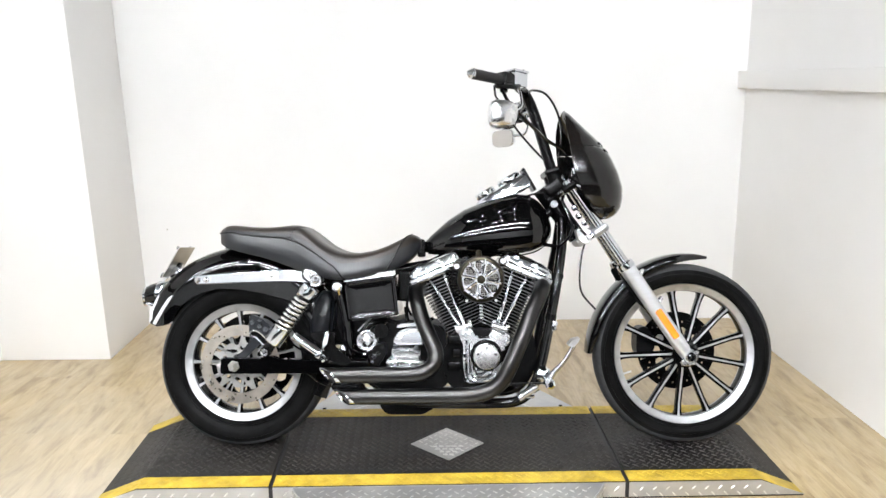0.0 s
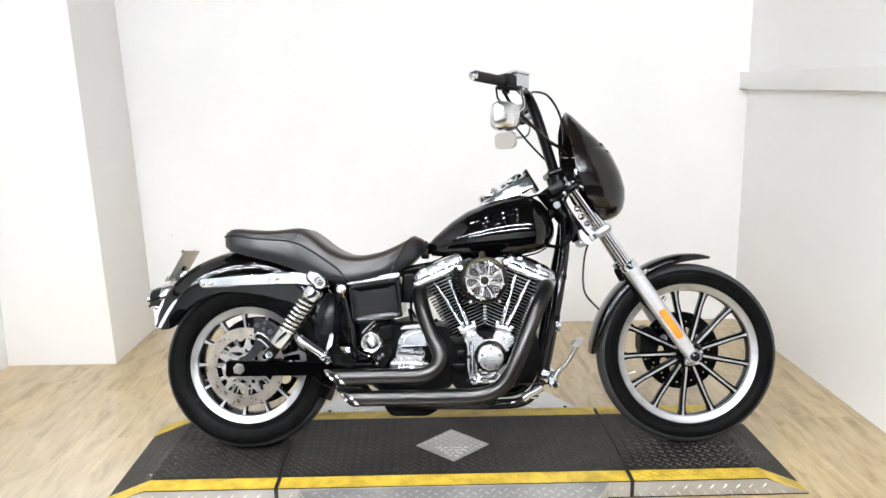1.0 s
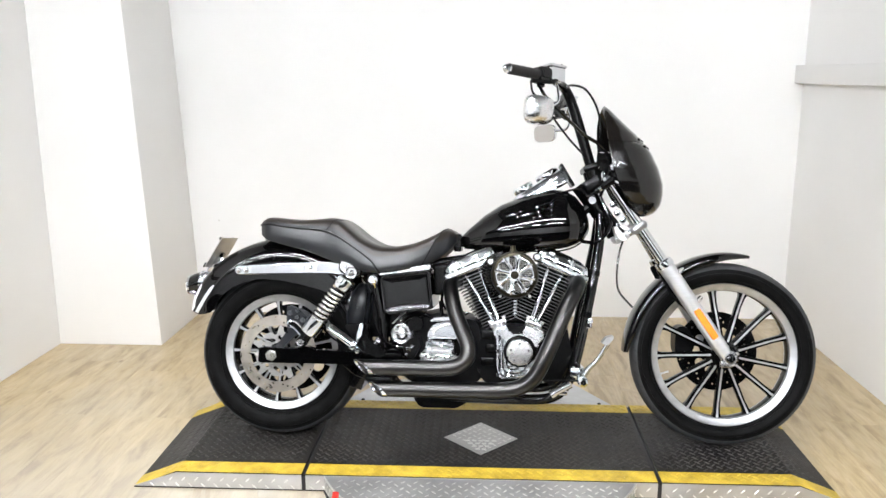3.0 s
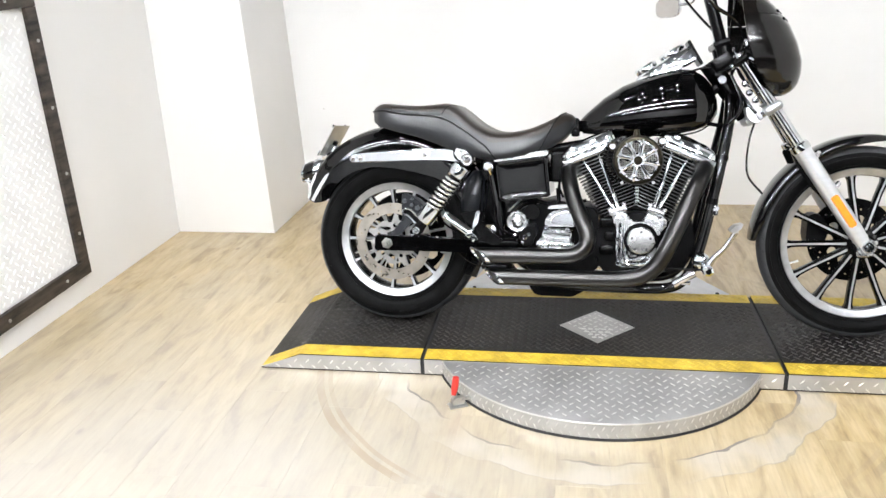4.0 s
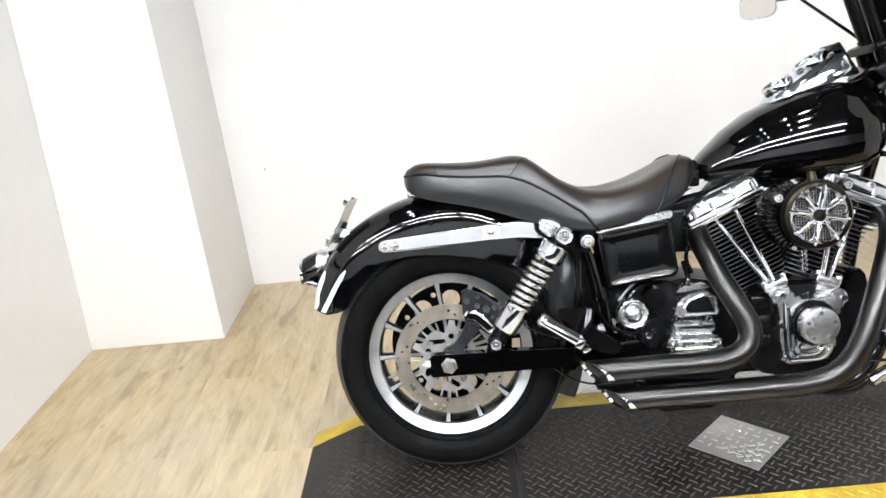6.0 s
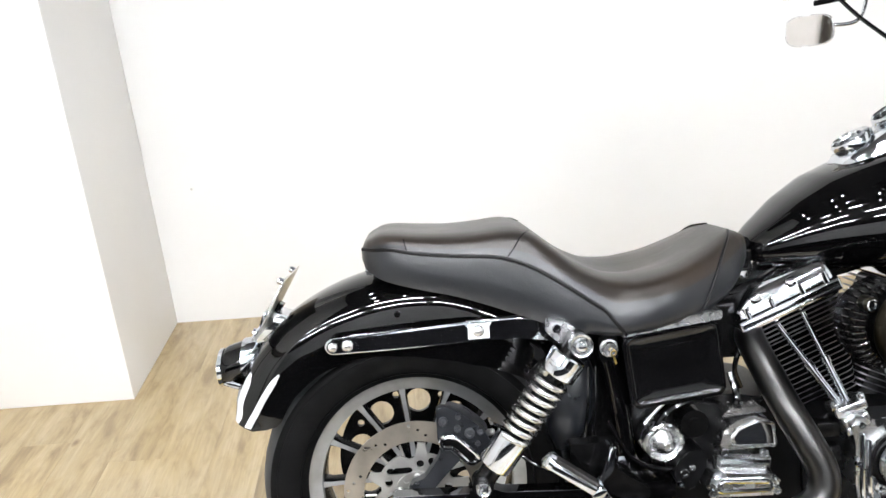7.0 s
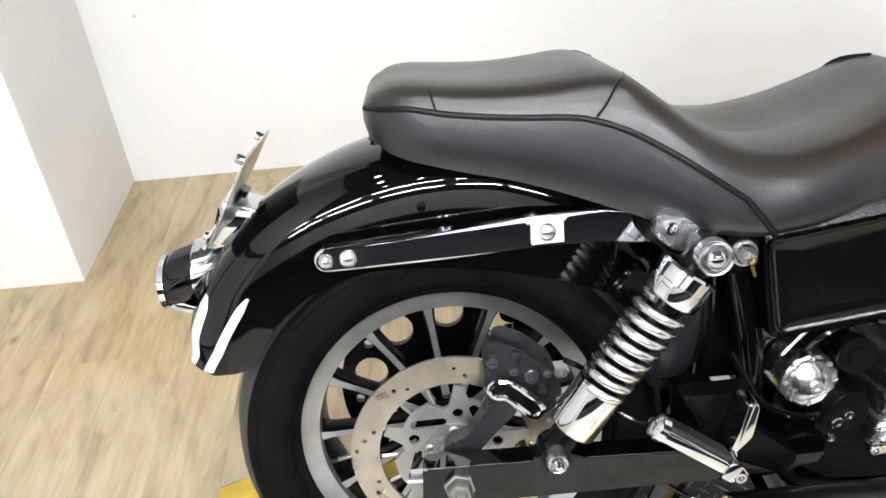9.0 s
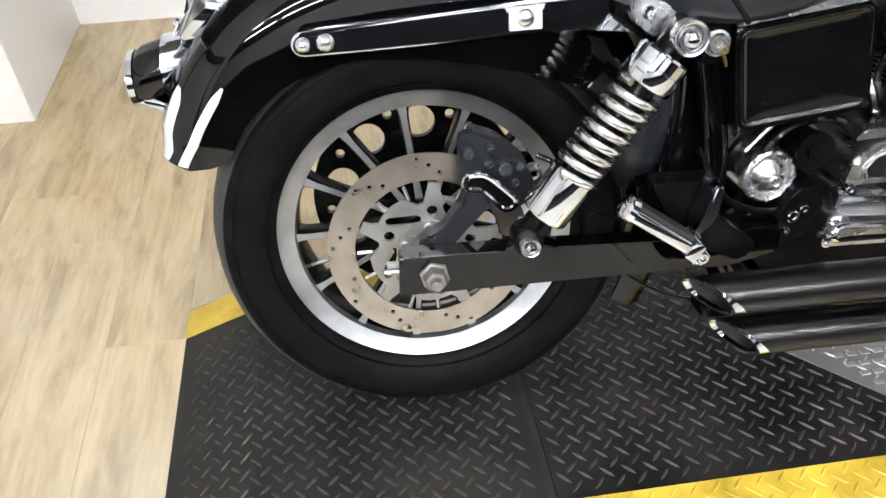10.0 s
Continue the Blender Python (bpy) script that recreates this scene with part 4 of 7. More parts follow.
bolt(bm, (-0.02, -0.111, 0.655), (0, -1, 0), 0.006, 0.003)
part("fender_stud", bm, SATIN, rf)
bm = bmesh.new()
box(bm, (-0.082, -0.014, 0.722), (-0.045, 0.014, 0.728), 0.002)
bolt(bm, (-0.074, 0.0, 0.728), (0, 0, 1), 0.008, 0.007)
part("seat_tab", bm, CHROME, rf, "chrome seat tab and screw")

# fender struts: chrome bars with a black inlay
strut_top = [(-0.138, 0.624), (0.0, 0.634), (0.12, 0.642), (0.20, 0.647), (0.25, 0.640), (0.285, 0.625)]
strut_bot = [(0.285, 0.592), (0.25, 0.600), (0.20, 0.610), (0.12, 0.606), (0.0, 0.599), (-0.138, 0.593)]
end = [(-0.138 + 0.0155 * math.cos(a), 0.6085 + 0.0155 * math.sin(a)) for a in np.linspace(-math.pi / 2, -3 * math.pi / 2, 9)][1:-1]
outline = strut_top + strut_bot + [(float(x), float(z)) for x, z in end]
for s in (-1, 1):
    bm = bmesh.new()
    slab(bm, outline, s * 0.133, s * 0.150, 0.004)
    st = part("fender_strut", bm, CHROME, BIKE, "chrome fender strut", angle=60)
    st.modifiers.new("flat_faces", "WEIGHTED_NORMAL").keep_sharp = True
    inner = [(-0.092, 0.6240), (0.03, 0.6325), (0.105, 0.6375), (0.105, 0.6090), (0.03, 0.6040), (-0.092, 0.5985)]
    bm = bmesh.new()
    slab(bm, round_poly(inner, 0.006), s * 0.149, s * 0.1512)
    part("inlay", bm, STRUTFACE, st, "polished flat face panel")
    inner = [(0.150, 0.6405), (0.20, 0.6435), (0.248, 0.6365), (0.272, 0.626), (0.272, 0.600), (0.248, 0.604), (0.20, 0.6135), (0.150, 0.6110)]
    bm = bmesh.new()
    slab(bm, round_poly(inner, 0.006), s * 0.149, s * 0.1512)
    part("inlay", bm, STRUTFACE, st, "polished flat face panel")
    bm = bmesh.new()
    q = [(0.108, 0.6105), (0.147, 0.6115), (0.147, 0.6385), (0.108, 0.6365)]
    near = [bm.verts.new((x, s * (0.1560 if k < 2 else 0.1525), z)) for k, (x, z) in enumerate(q)]
    far = [bm.verts.new((x, s * 0.1495, z)) for x, z in q]
    bm.faces.new(near)
    for k in range(4):
        bm.faces.new((near[k], near[(k + 1) % 4], far[(k + 1) % 4], far[k]))
    part("strut_tab", bm, TRIM, st, "bright tilted tab", angle=20)
    for x, z, r in ((-0.139, 0.6085, 0.009), (-0.112, 0.610, 0.0105), (0.127, 0.6245, 0.0115)):
        bm = bmesh.new()
        y = 0.1535 if x > 0 else 0.150
        lathe(bm, (x, s * y, z), (0, s, 0), [(0.001, 0.0075), (r * 0.5, 0.007), (r * 0.85, 0.005), (r, 0.002), (r, 0.0)], 18)
        rod(bm, (x, s * 0.105, z), (x, s * y, z), r * 0.7, seg=10)
        part("strut_bolt", bm, CAST, st, "domed bright bolt")

# inner mudguard in front of the rear wheel
bm = bmesh.new()
rings = []
for a in np.linspace(45, -22, 16):
    ar = radians(float(a))
    ro = 0.345 + 0.01 * math.sin(ar * 3)
    rings.append([(RW[0] + r * math.cos(ar), y, RW[2] + r * math.sin(ar)) for r, y in ((ro, -0.105), (ro, 0.105), (ro - 0.02, 0.115), (ro - 0.05, 0.118), (ro - 0.05, 0.112), (ro - 0.02, 0.108), (ro - 0.008, 0.1), (ro - 0.008, -0.1), (ro - 0.02, -0.108), (ro - 0.05, -0.112), (ro - 0.05, -0.118), (ro - 0.02, -0.115))])
ring_skin(bm, rings)
part("inner_mudguard", bm, PLASTIC, BIKE, "ribbed black plastic mudguard", angle=40)

# bulged splash shield between the shock and the oil tank
bm = bmesh.new()
rings = []
for u in np.linspace(-1, 1, 15):
    z = 0.468 + 0.100 * float(u)
    xc = 0.300 + 0.012 * float(u)
    w = 0.048 * max(0.12, 1 - float(u) ** 2) ** 0.5
    rings.append([(xc + w * math.cos(a), -0.085 - 0.050 * max(0.12, 1 - float(u) ** 2) ** 0.5 * max(0.0, math.sin(a)) ** 0.8, z) for a in [math.pi * k / 14 for k in range(15)]])
ring_skin(bm, rings)
shield = part("splash_shield", bm, CALIP, BIKE, "bulged black plastic splash shield", angle=60)
for x in (0.322, 0.336):
    bm = bmesh.new()
    tube(bm, [(x, -0.122, 0.40), (x + 0.006, -0.127, 0.468), (x + 0.010, -0.118, 0.535)], 0.003, 6, 4)
    part("shield_rib", bm, PLASTIC, shield)

# tail lamp, plate bracket and plate
bm = bmesh.new()
ring = lambda x, z, ry, rz, n=20: [(x + (-0.22) * rz * math.sin(2 * math.pi * k / n) * 0, ry * math.cos(2 * math.pi * k / n), z + rz * math.sin(2 * math.pi * k / n)) for k in range(n)]
ring_skin(bm, [ring(-0.300, 0.572, 0.028, 0.030), ring(-0.318, 0.568, 0.042, 0.038), ring(-0.336, 0.563, 0.048, 0.042), ring(-0.342, 0.561, 0.049, 0.043)])
tl = part("tail_lamp", bm, CHROME, BIKE, "chrome tail lamp housing", angle=40)
tl.location = (0.010, 0.0, -0.004)
bm = bmesh.new()
ring_skin(bm, [ring(-0.342, 0.561, 0.046, 0.040), ring(-0.372, 0.553, 0.045, 0.039), ring(-0.385, 0.549, 0.040, 0.034), ring(-0.389, 0.548, 0.025, 0.022)])
part("lamp_body", bm, PAINT, tl, "black tail lamp body", angle=40)
bm = bmesh.new()
ring_skin(bm, [ring(-0.383, 0.5495, 0.0425, 0.0365), ring(-0.391, 0.5475, 0.043, 0.037), ring(-0.394, 0.547, 0.036, 0.031)])
part("lamp_bezel", bm, CHROME, tl, "chrome rear bezel", angle=40)
bm = bmesh.new()
slab(bm, round_poly([(-0.385, 0.520), (-0.345, 0.505), (-0.335, 0.512), (-0.372, 0.530)], 0.004), -0.03, 0.03, 0.001)
part("trim", bm, CHROME, tl)
bm = bmesh.new()
slab(bm, round_poly([(-0.318, 0.600), (-0.250, 0.612), (-0.232, 0.648), (-0.292, 0.668)], 0.01), -0.032, 0.032, 0.004)
br = part("plate_bracket", bm, CHROME, BIKE, "chrome plate bracket")
br.location = (0.011, 0.0, -0.006)
bm = bmesh.new()
mplate = pose(-0.275, 0.0, 0.668, 0, 30, 0)
box(bm, (-0.0012, -0.09, -0.052), (0.0012, 0.09, 0.075), 0.0006, m=mplate)
part("plate", bm, PLATEM, br, "bare metal back of a number plate")
bm = bmesh.new()
box(bm, (-0.008, -0.094, -0.056), (-0.002, 0.094, -0.036), 0.003, m=mplate)
box(bm, (-0.008, -0.03, -0.06), (-0.002, 0.03, 0.06), 0.003, m=mplate)
for y in (-0.07, 0.07):
    for z in (-0.045, 0.066):
        bolt(bm, mplate @ Vector((-0.003, y, z)), mplate.to_3x3() @ Vector((-1, 0, 0)), 0.007, 0.010)
part("plate_holder", bm, CHROME, br, "chrome plate holder and screws")
bm = bmesh.new()
box(bm, (0.002, -0.014, -0.03), (0.014, 0.014, 0.012), 0.002, m=mplate)
part("plate_clip", bm, PLASTIC, br)

# ---- seat ----
SX = [-0.082, -0.078, -0.06, -0.03, 0.03, 0.09, 0.15, 0.195, 0.225, 0.262, 0.31, 0.37, 0.43, 0.50, 0.56, 0.60, 0.625, 0.645, 0.655]
STOP = [0.772, 0.790, 0.803, 0.807, 0.801, 0.798, 0.802, 0.808, 0.804, 0.776, 0.736, 0.708, 0.704, 0.718, 0.744, 0.766, 0.777, 0.768, 0.750]
SBOT = [0.762, 0.744, 0.732, 0.722, 0.707, 0.694, 0.675, 0.658, 0.648, 0.634, 0.621, 0.613, 0.618, 0.632, 0.648, 0.670, 0.695, 0.715, 0.735]
SHALF = [0.060, 0.092, 0.118, 0.136, 0.149, 0.155, 0.161, 0.168, 0.177, 0.186, 0.193, 0.196, 0.193, 0.180, 0.156, 0.133, 0.114, 0.090, 0.060]
SEAMX = [-0.082, -0.03, 0.02, 0.09, 0.17, 0.22, 0.28, 0.34, 0.375, 0.655]
SEAMZ = [0.776, 0.781, 0.771, 0.764, 0.760, 0.744, 0.708, 0.665, 0.640, 0.735]


def soft_at(xs, ys, x):
    """Value at x, eased over a few centimetres so that the leather has no kinks."""
    w = min(0.022, x - xs[0] + 0.002, xs[-1] - x + 0.002)
    return sum(at(xs, ys, x + w * d) * g for d, g in ((-1, 0.12), (-0.5, 0.22), (0, 0.32), (0.5, 0.22), (1, 0.12)))


def seat_section(x):
    zt, zb, w = soft_at(SX, STOP, x), soft_at(SX, SBOT, x), soft_at(SX, SHALF, x)
    zs = min(max(soft_at(SEAMX, SEAMZ, x), zb + 0.25 * (zt - zb)), zt - 0.12 * (zt - zb))
    g = min(max((x - 0.36) / 0.08, 0.0), 1.0)
    g = g * g * (3 - 2 * g)
    zs = zs + (zb + 0.40 * (zt - zb) - zs) * g
    h = zt - zs
    dish = 0.012 * math.sin(math.pi * min(max((x - 0.24) / 0.36, 0.0), 1.0)) ** 2
    half = [(0.0, zb + 0.012), (0.80 * w, zb + 0.003), (0.962 * w, zb - 0.004), (0.992 * w, zb + 0.13 * (zs - zb)), (1.0 * w, zb + 0.5 * (zs - zb)), (0.985 * w, zs),
            (0.965 * w, zs + 0.36 * h), (0.91 * w, zs + 0.74 * h), (0.79 * w, zs + 0.94 * h), (0.5 * w, zt), (0.25 * w, zt - 0.4 * dish), (0.0, zt - dish)]
    return [(x, -y, z) for y, z in half] + [(x, y, z) for y, z in reversed(half[1:-1])]


bm = bmesh.new()
xs = [float(v) for v in np.unique(np.round(np.concatenate([np.linspace(-0.082, -0.03, 8), np.linspace(-0.03, 0.6, 54), np.linspace(0.6, 0.655, 8)]), 4))]
ring_skin(bm, [seat_section(x) for x in xs])
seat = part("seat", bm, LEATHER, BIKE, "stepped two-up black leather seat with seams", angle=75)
# upper faces get the leather with the brownish reflection in its colour
seat.data.materials.append(WARMLEATHER)
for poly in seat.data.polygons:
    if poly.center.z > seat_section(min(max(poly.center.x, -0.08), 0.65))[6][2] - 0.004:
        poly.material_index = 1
for s in (-1, 1):
    bm = bmesh.new()
    pts = []
    for x in np.linspace(-0.078, 0.352, 30):
        sec = seat_section(float(x))
        pts.append(Vector((sec[5][0], s * (-sec[5][1]) * 1.004, sec[5][2])))
    for x, k in ((0.372, 4), (0.382, 3), (0.388, 2)):
        sec = seat_section(x)
        pts.append(Vector((x, s * (-sec[k][1]) * 1.004, sec[k][2])))
    tube(bm, pts, 0.0036, 8, 2)
    part("piping", bm, STITCH, seat, "black piping along the seam")
    bm = bmesh.new()
    pts = []
    for k, u in enumerate(np.linspace(0, 1, 8)):
        x = 0.532 + 0.088 * float(u) ** 1.5
        sec = seat_section(x)
        q = sec[2 + k]
        pts.append(Vector((q[0], s * -q[1] * 1.006, q[2] + 0.0006)))
    tube(bm, pts, 0.003, 6, 3)
    part("piping", bm, STITCH, seat, "black piping round the nose")
for x, slant, keys in ((0.006, -0.006, (5, 6, 7)), (0.006, -0.006, (17, 16, 15)), (0.182, 0.052, (5, 6, 7, 8, 9)), (0.182, 0.052, (17, 16, 15, 14, 13))):
    bm = bmesh.new()
    pts = []
    for n, k in enumerate(keys):
        q = seat_section(x + slant * n / (len(keys) - 1))[k]
        pts.append(Vector((q[0], q[1] * 1.002, q[2] + 0.0004)))
    tube(bm, pts, 0.0013, 5, 3)
    part("cross_seam", bm, STITCH, seat, "short stitched cross seam")

# ---- fuel tank ----
TX = [0.648, 0.665, 0.69, 0.75, 0.81, 0.875, 0.94, 1.0, 1.05, 1.085, 1.11, 1.128, 1.135]
TTOP = [0.722, 0.745, 0.772, 0.826, 0.866, 0.893, 0.914, 0.926, 0.921, 0.899, 0.868, 0.828, 0.80]
TBOT = [0.715, 0.708, 0.704, 0.702, 0.700, 0.699, 0.699, 0.702, 0.711, 0.724, 0.742, 0.766, 0.785]
THALF = [0.02, 0.045, 0.066, 0.098, 0.122, 0.141, 0.152, 0.156, 0.150, 0.135, 0.110, 0.07, 0.03]
bm = bmesh.new()
rings = []
for x in [float(v) for v in np.unique(np.round(np.concatenate([np.linspace(0.648, 0.7, 8), np.linspace(0.7, 1.06, 30), np.linspace(1.06, 1.135, 12)]), 4))]:
    zt, zb, w = at(TX, TTOP, x), at(TX, TBOT, x), at(TX, THALF, x)
    h = zt - zb
    half = [(0.0, zb + 0.15 * h), (0.42 * w, zb + 0.06 * h), (0.74 * w, zb), (0.88 * w, zb + 0.03 * h), (0.965 * w, zb + 0.13 * h), (1.0 * w, zb + 0.30 * h), (0.985 * w, zb + 0.46 * h),
            (0.94 * w, zb + 0.62 * h), (0.85 * w, zb + 0.77 * h), (0.71 * w, zb + 0.89 * h), (0.5 * w, zb + 0.96 * h), (0.28 * w, zb + 0.99 * h), (0.0, zt)]
    rings.append([(x, -y, z) for y, z in half] + [(x, y, z) for y, z in reversed(half[1:-1])])
ring_skin(bm, rings)
tank = part("fuel_tank", bm, PAINT, BIKE, "gloss black teardrop fuel tank", angle=80)
bm = bmesh.new()
tube(bm, [(0.68, -0.055, 0.704), (0.75, -0.074, 0.699), (0.9, -0.106, 0.696), (1.02, -0.114, 0.699), (1.09, -0.09, 0.722), (1.125, -0.05, 0.765)], 0.003, 6, 5)
part("tank_seam", bm, PAINT, tank)
# dash: sloped chrome body with two gauges
bm = bmesh.new()
md = pose(0.955, 0.0, 0.935, 0, -31, 0)
rings = []
for x, w, h0, h1 in ((-0.114, 0.036, -0.03, -0.004), (-0.108, 0.048, -0.036, 0.010), (-0.09, 0.055, -0.04, 0.016), (0.02, 0.062, -0.04, 0.020), (0.085, 0.060, -0.036, 0.021), (0.10, 0.056, -0.03, 0.016), (0.104, 0.047, -0.02, 0.006)):
    rings.append([md @ Vector((x, y * w, h0 + (h1 - h0) * z)) for y, z in ((-1, 0), (-1.0, 0.55), (-0.9, 0.85), (-0.6, 1), (0.6, 1), (0.9, 0.85), (1, 0.55), (1, 0))])
ring_skin(bm, rings)
dash = part("dash_console", bm, CHROME, tank, "chrome tank dash with two gauges", angle=50)
for x, r in ((-0.058, 0.040), (0.042, 0.046)):
    bm = bmesh.new()
    nrm = md.to_3x3() @ Vector((0, 0, 1))
    lathe(bm, md @ Vector((x, 0, 0.008)), nrm, [(r * 0.84, 0.019), (r * 0.86, 0.026), (r * 0.93, 0.029), (r, 0.024), (r, 0.012), (r * 0.9, 0.0), (r * 0.84, 0.0)], 32, closed=True)
    part("gauge_bezel", bm, CHROME, tank, "knurled chrome gauge bezel")
    bm = bmesh.new()
    lathe(bm, md @ Vector((x, 0, 0.008)), nrm, [(0.001, 0.021), (r * 0.6, 0.0205), (r * 0.85, 0.019), (r * 0.85, 0.01), (0.001, 0.01)], 32)
    part("gauge_glass", bm, GAUGE, tank, "dark gauge glass")
bm = bmesh.new()
box(bm, (0.098, -0.05, -0.06), (0.110, 0.05, 0.034), 0.004, m=md)
part("dash_cap", bm, SATIN, tank, "black dash end plate")
bolts("dash_screw", CHROME, tank, [(md @ Vector((x, -0.058, -0.014)), md.to_3x3() @ Vector((0, -1, 0.2)), 0.006, 0.006) for x in (-0.09, -0.03, 0.03, 0.085)])
bm = bmesh.new()
box(bm, (0.045, -0.068, -0.04), (0.095, -0.05, -0.02), 0.006, m=md)
part("dash_bracket", bm, CHROME, tank)

# ---- frame ----
bm = bmesh.new()
rod(bm, (1.10, 0.0, 0.945), (1.235, 0.0, 0.765), 0.034, seg=20)
neck = part("steering_neck", bm, SATIN, BIKE, "black steering neck")
for s in (-1, 1):
    bm = bmesh.new()
    tube(bm, [(1.175, s * 0.03, 0.83), (1.168, s * 0.07, 0.74), (1.148, s * 0.105, 0.62), (1.122, s * 0.118, 0.48), (1.09, s * 0.12, 0.32), (1.062, s * 0.12, 0.235), (1.01, s * 0.12, 0.178), (0.9, s * 0.12, 0.165), (0.62, s * 0.125, 0.17), (0.46, s * 0.13, 0.2), (0.405, s * 0.13, 0.30), (0.39, s * 0.128, 0.45), (0.36, s * 0.12, 0.6)], 0.0185, 12, 6)
    part("frame_tube", bm, PAINT, BIKE, "gloss black frame tube")
    bm = bmesh.new()
    tube(bm, [(1.13, s * 0.03, 0.86), (0.95, s * 0.045, 0.72), (0.66, s * 0.07, 0.66), (0.36, s * 0.10, 0.615), (0.10, s * 0.108, 0.62)], 0.017, 10, 5)
    part("frame_tube", bm, SATIN, BIKE, "black frame rail")
for a, b in (((1.150, -0.1055, 0.63), (1.147, -0.107, 0.615)), ((1.123, -0.1175, 0.485), (1.119, -0.118, 0.465))):
    bm = bmesh.new()
    rod(bm, a, b, 0.0205, seg=14)
    part("tube_clamp", bm, SATIN, BIKE)
bm = bmesh.new()
box(bm, (1.122, -0.135, 0.425), (1.142, -0.12, 0.465), 0.005)
bolt(bm, (1.136, -0.135, 0.452), (0, -1, 0), 0.008, 0.008)
part("horn_bracket", bm, CHROME, BIKE)

# swingarm
for s in (-1, 1):
    bm = bmesh.new()
    slab(bm, round_poly([(-0.045, 0.336), (0.10, 0.334), (0.108, 0.344), (0.130, 0.344), (0.16, 0.333), (0.36, 0.327), (0.44, 0.338), (0.47, 0.335), (0.47, 0.300), (0.40, 0.283), (0.20, 0.283), (-0.048, 0.281)], 0.006), s * 0.160, s * 0.196, 0.006, seg=3)
    part("swingarm", bm, PAINT, BIKE, "black box-section swingarm")
    # metal bead adds the bright highlight along the arm's upper edge
    bm = bmesh.new()
    tube(bm, [(-0.044, s * 0.1935, 0.3342), (0.099, s * 0.1935, 0.3322), (0.108, s * 0.1935, 0.3422), (0.130, s * 0.1935, 0.3422), (0.160, s * 0.1935, 0.3312), (0.36, s * 0.1935, 0.3252)], 0.0022, 6, 0)
    part("worn_edge", bm, SHADOWSTEEL, BIKE, "thin metal bead standing for the upper edge highlight")
bm = bmesh.new()
slab(bm, round_poly([(0.325, 0.343), (0.445, 0.341), (0.476, 0.334), (0.483, 0.314), (0.470, 0.298), (0.40, 0.292), (0.325, 0.292)], 0.008), -0.158, -0.122, 0.006, seg=3)
lathe(bm, (0.452, -0.156, 0.317), (0, -1, 0), [(0.001, 0.010), (0.017, 0.010), (0.022, 0.007), (0.026, 0.0)], 24)
rod(bm, (0.452, -0.13, 0.317), (0.452, 0.16, 0.317), 0.024, seg=20)
pivot = part("swingarm_pivot", bm, PAINT, BIKE, "black pivot casting with a round boss")
bm = bmesh.new()
slab(bm, round_poly([(0.323, 0.345), (0.399, 0.347), (0.392, 0.354), (0.384, 0.378), (0.374, 0.378), (0.366, 0.356), (0.326, 0.351)], 0.002), -0.170, -0.160, 0.001)
part("pivot_bracket", bm, BRIGHT, pivot, "small bright bracket")
bm = bmesh.new()
lathe(bm, (0.0, -0.196, 0.308), (0, -1, 0), [(0.001, 0.030), (0.008, 0.030), (0.009, 0.020), (0.014, 0.020), (0.0165, 0.017), (0.0175, 0.006), (0.0205, 0.005), (0.0205, 0.0)], 6)
part("axle_nut", bm, WIRE, BIKE, "dull zinc axle nut")
rod_bm = bmesh.new()
rod(rod_bm, (0.0, -0.2, 0.303), (0.0, 0.2, 0.303), 0.0125, seg=16)
part("rear_axle", rod_bm, STEEL, BIKE)
bm = bmesh.new()
box(bm, (-0.062, -0.172, 0.300), (-0.045, -0.164, 0.318), 0.002)
rod(bm, (-0.065, -0.178, 0.309), (-0.02, -0.178, 0.309), 0.004, seg=8)
part("belt_adjuster", bm, STEEL, BIKE)

# rear caliper with its bracket
bm = bmesh.new()
slab(bm, round_poly([(0.042, 0.482), (0.058, 0.485), (0.086, 0.472), (0.112, 0.452), (0.136, 0.426), (0.143, 0.403), (0.131, 0.381), (0.108, 0.370), (0.082, 0.384), (0.058, 0.400), (0.042, 0.420)], 0.006), -0.150, -0.132, 0.003)
slab(bm, round_poly([(0.060, 0.474), (0.098, 0.460), (0.140, 0.424), (0.138, 0.390), (0.110, 0.378), (0.062, 0.410)], 0.010), -0.131, -0.075, 0.006)
cal = part("rear_caliper", bm, CALIP, BIKE, "black two-piston brake caliper")
bm = bmesh.new()
slab(bm, round_poly([(0.044, 0.432), (0.072, 0.415), (0.086, 0.386), (0.052, 0.352), (0.022, 0.318), (-0.014, 0.316), (-0.016, 0.338), (0.016, 0.352), (0.046, 0.394)], 0.007), -0.153, -0.129, 0.005)
part("caliper_bracket", bm, CALIP, cal, "tapering caliper arm")
mid = smooth_path([(0.059, 0, 0.419), (0.072, 0, 0.417), (0.088, 0, 0.403), (0.104, 0, 0.387)], 5)
left, right = [], []
for k, p in enumerate(mid):
    t = (mid[min(k + 1, len(mid) - 1)] - mid[max(k - 1, 0)]).normalized()
    nrm = Vector((-t.z, 0, t.x))
    left.append(p + nrm * 0.0112)
    right.append(p - nrm * 0.0112)
    if k == 0:
        cap0 = [p + (nrm * math.cos(a) - t * math.sin(a)) * 0.0112 for a in (2.6, 2.1, 1.57, 1.05, 0.5)]
cap1 = [mid[-1] + (nrm * math.cos(a) + t * math.sin(a)) * 0.0112 for a in (0.5, 1.05, 1.57, 2.1, 2.6)]
bean = left + cap1 + list(reversed(right)) + cap0
bm = bmesh.new()
tube(bm, [Vector((p.x, -0.157, p.z)) for p in bean + bean[:1]], 0.0046, 8, 0, False)
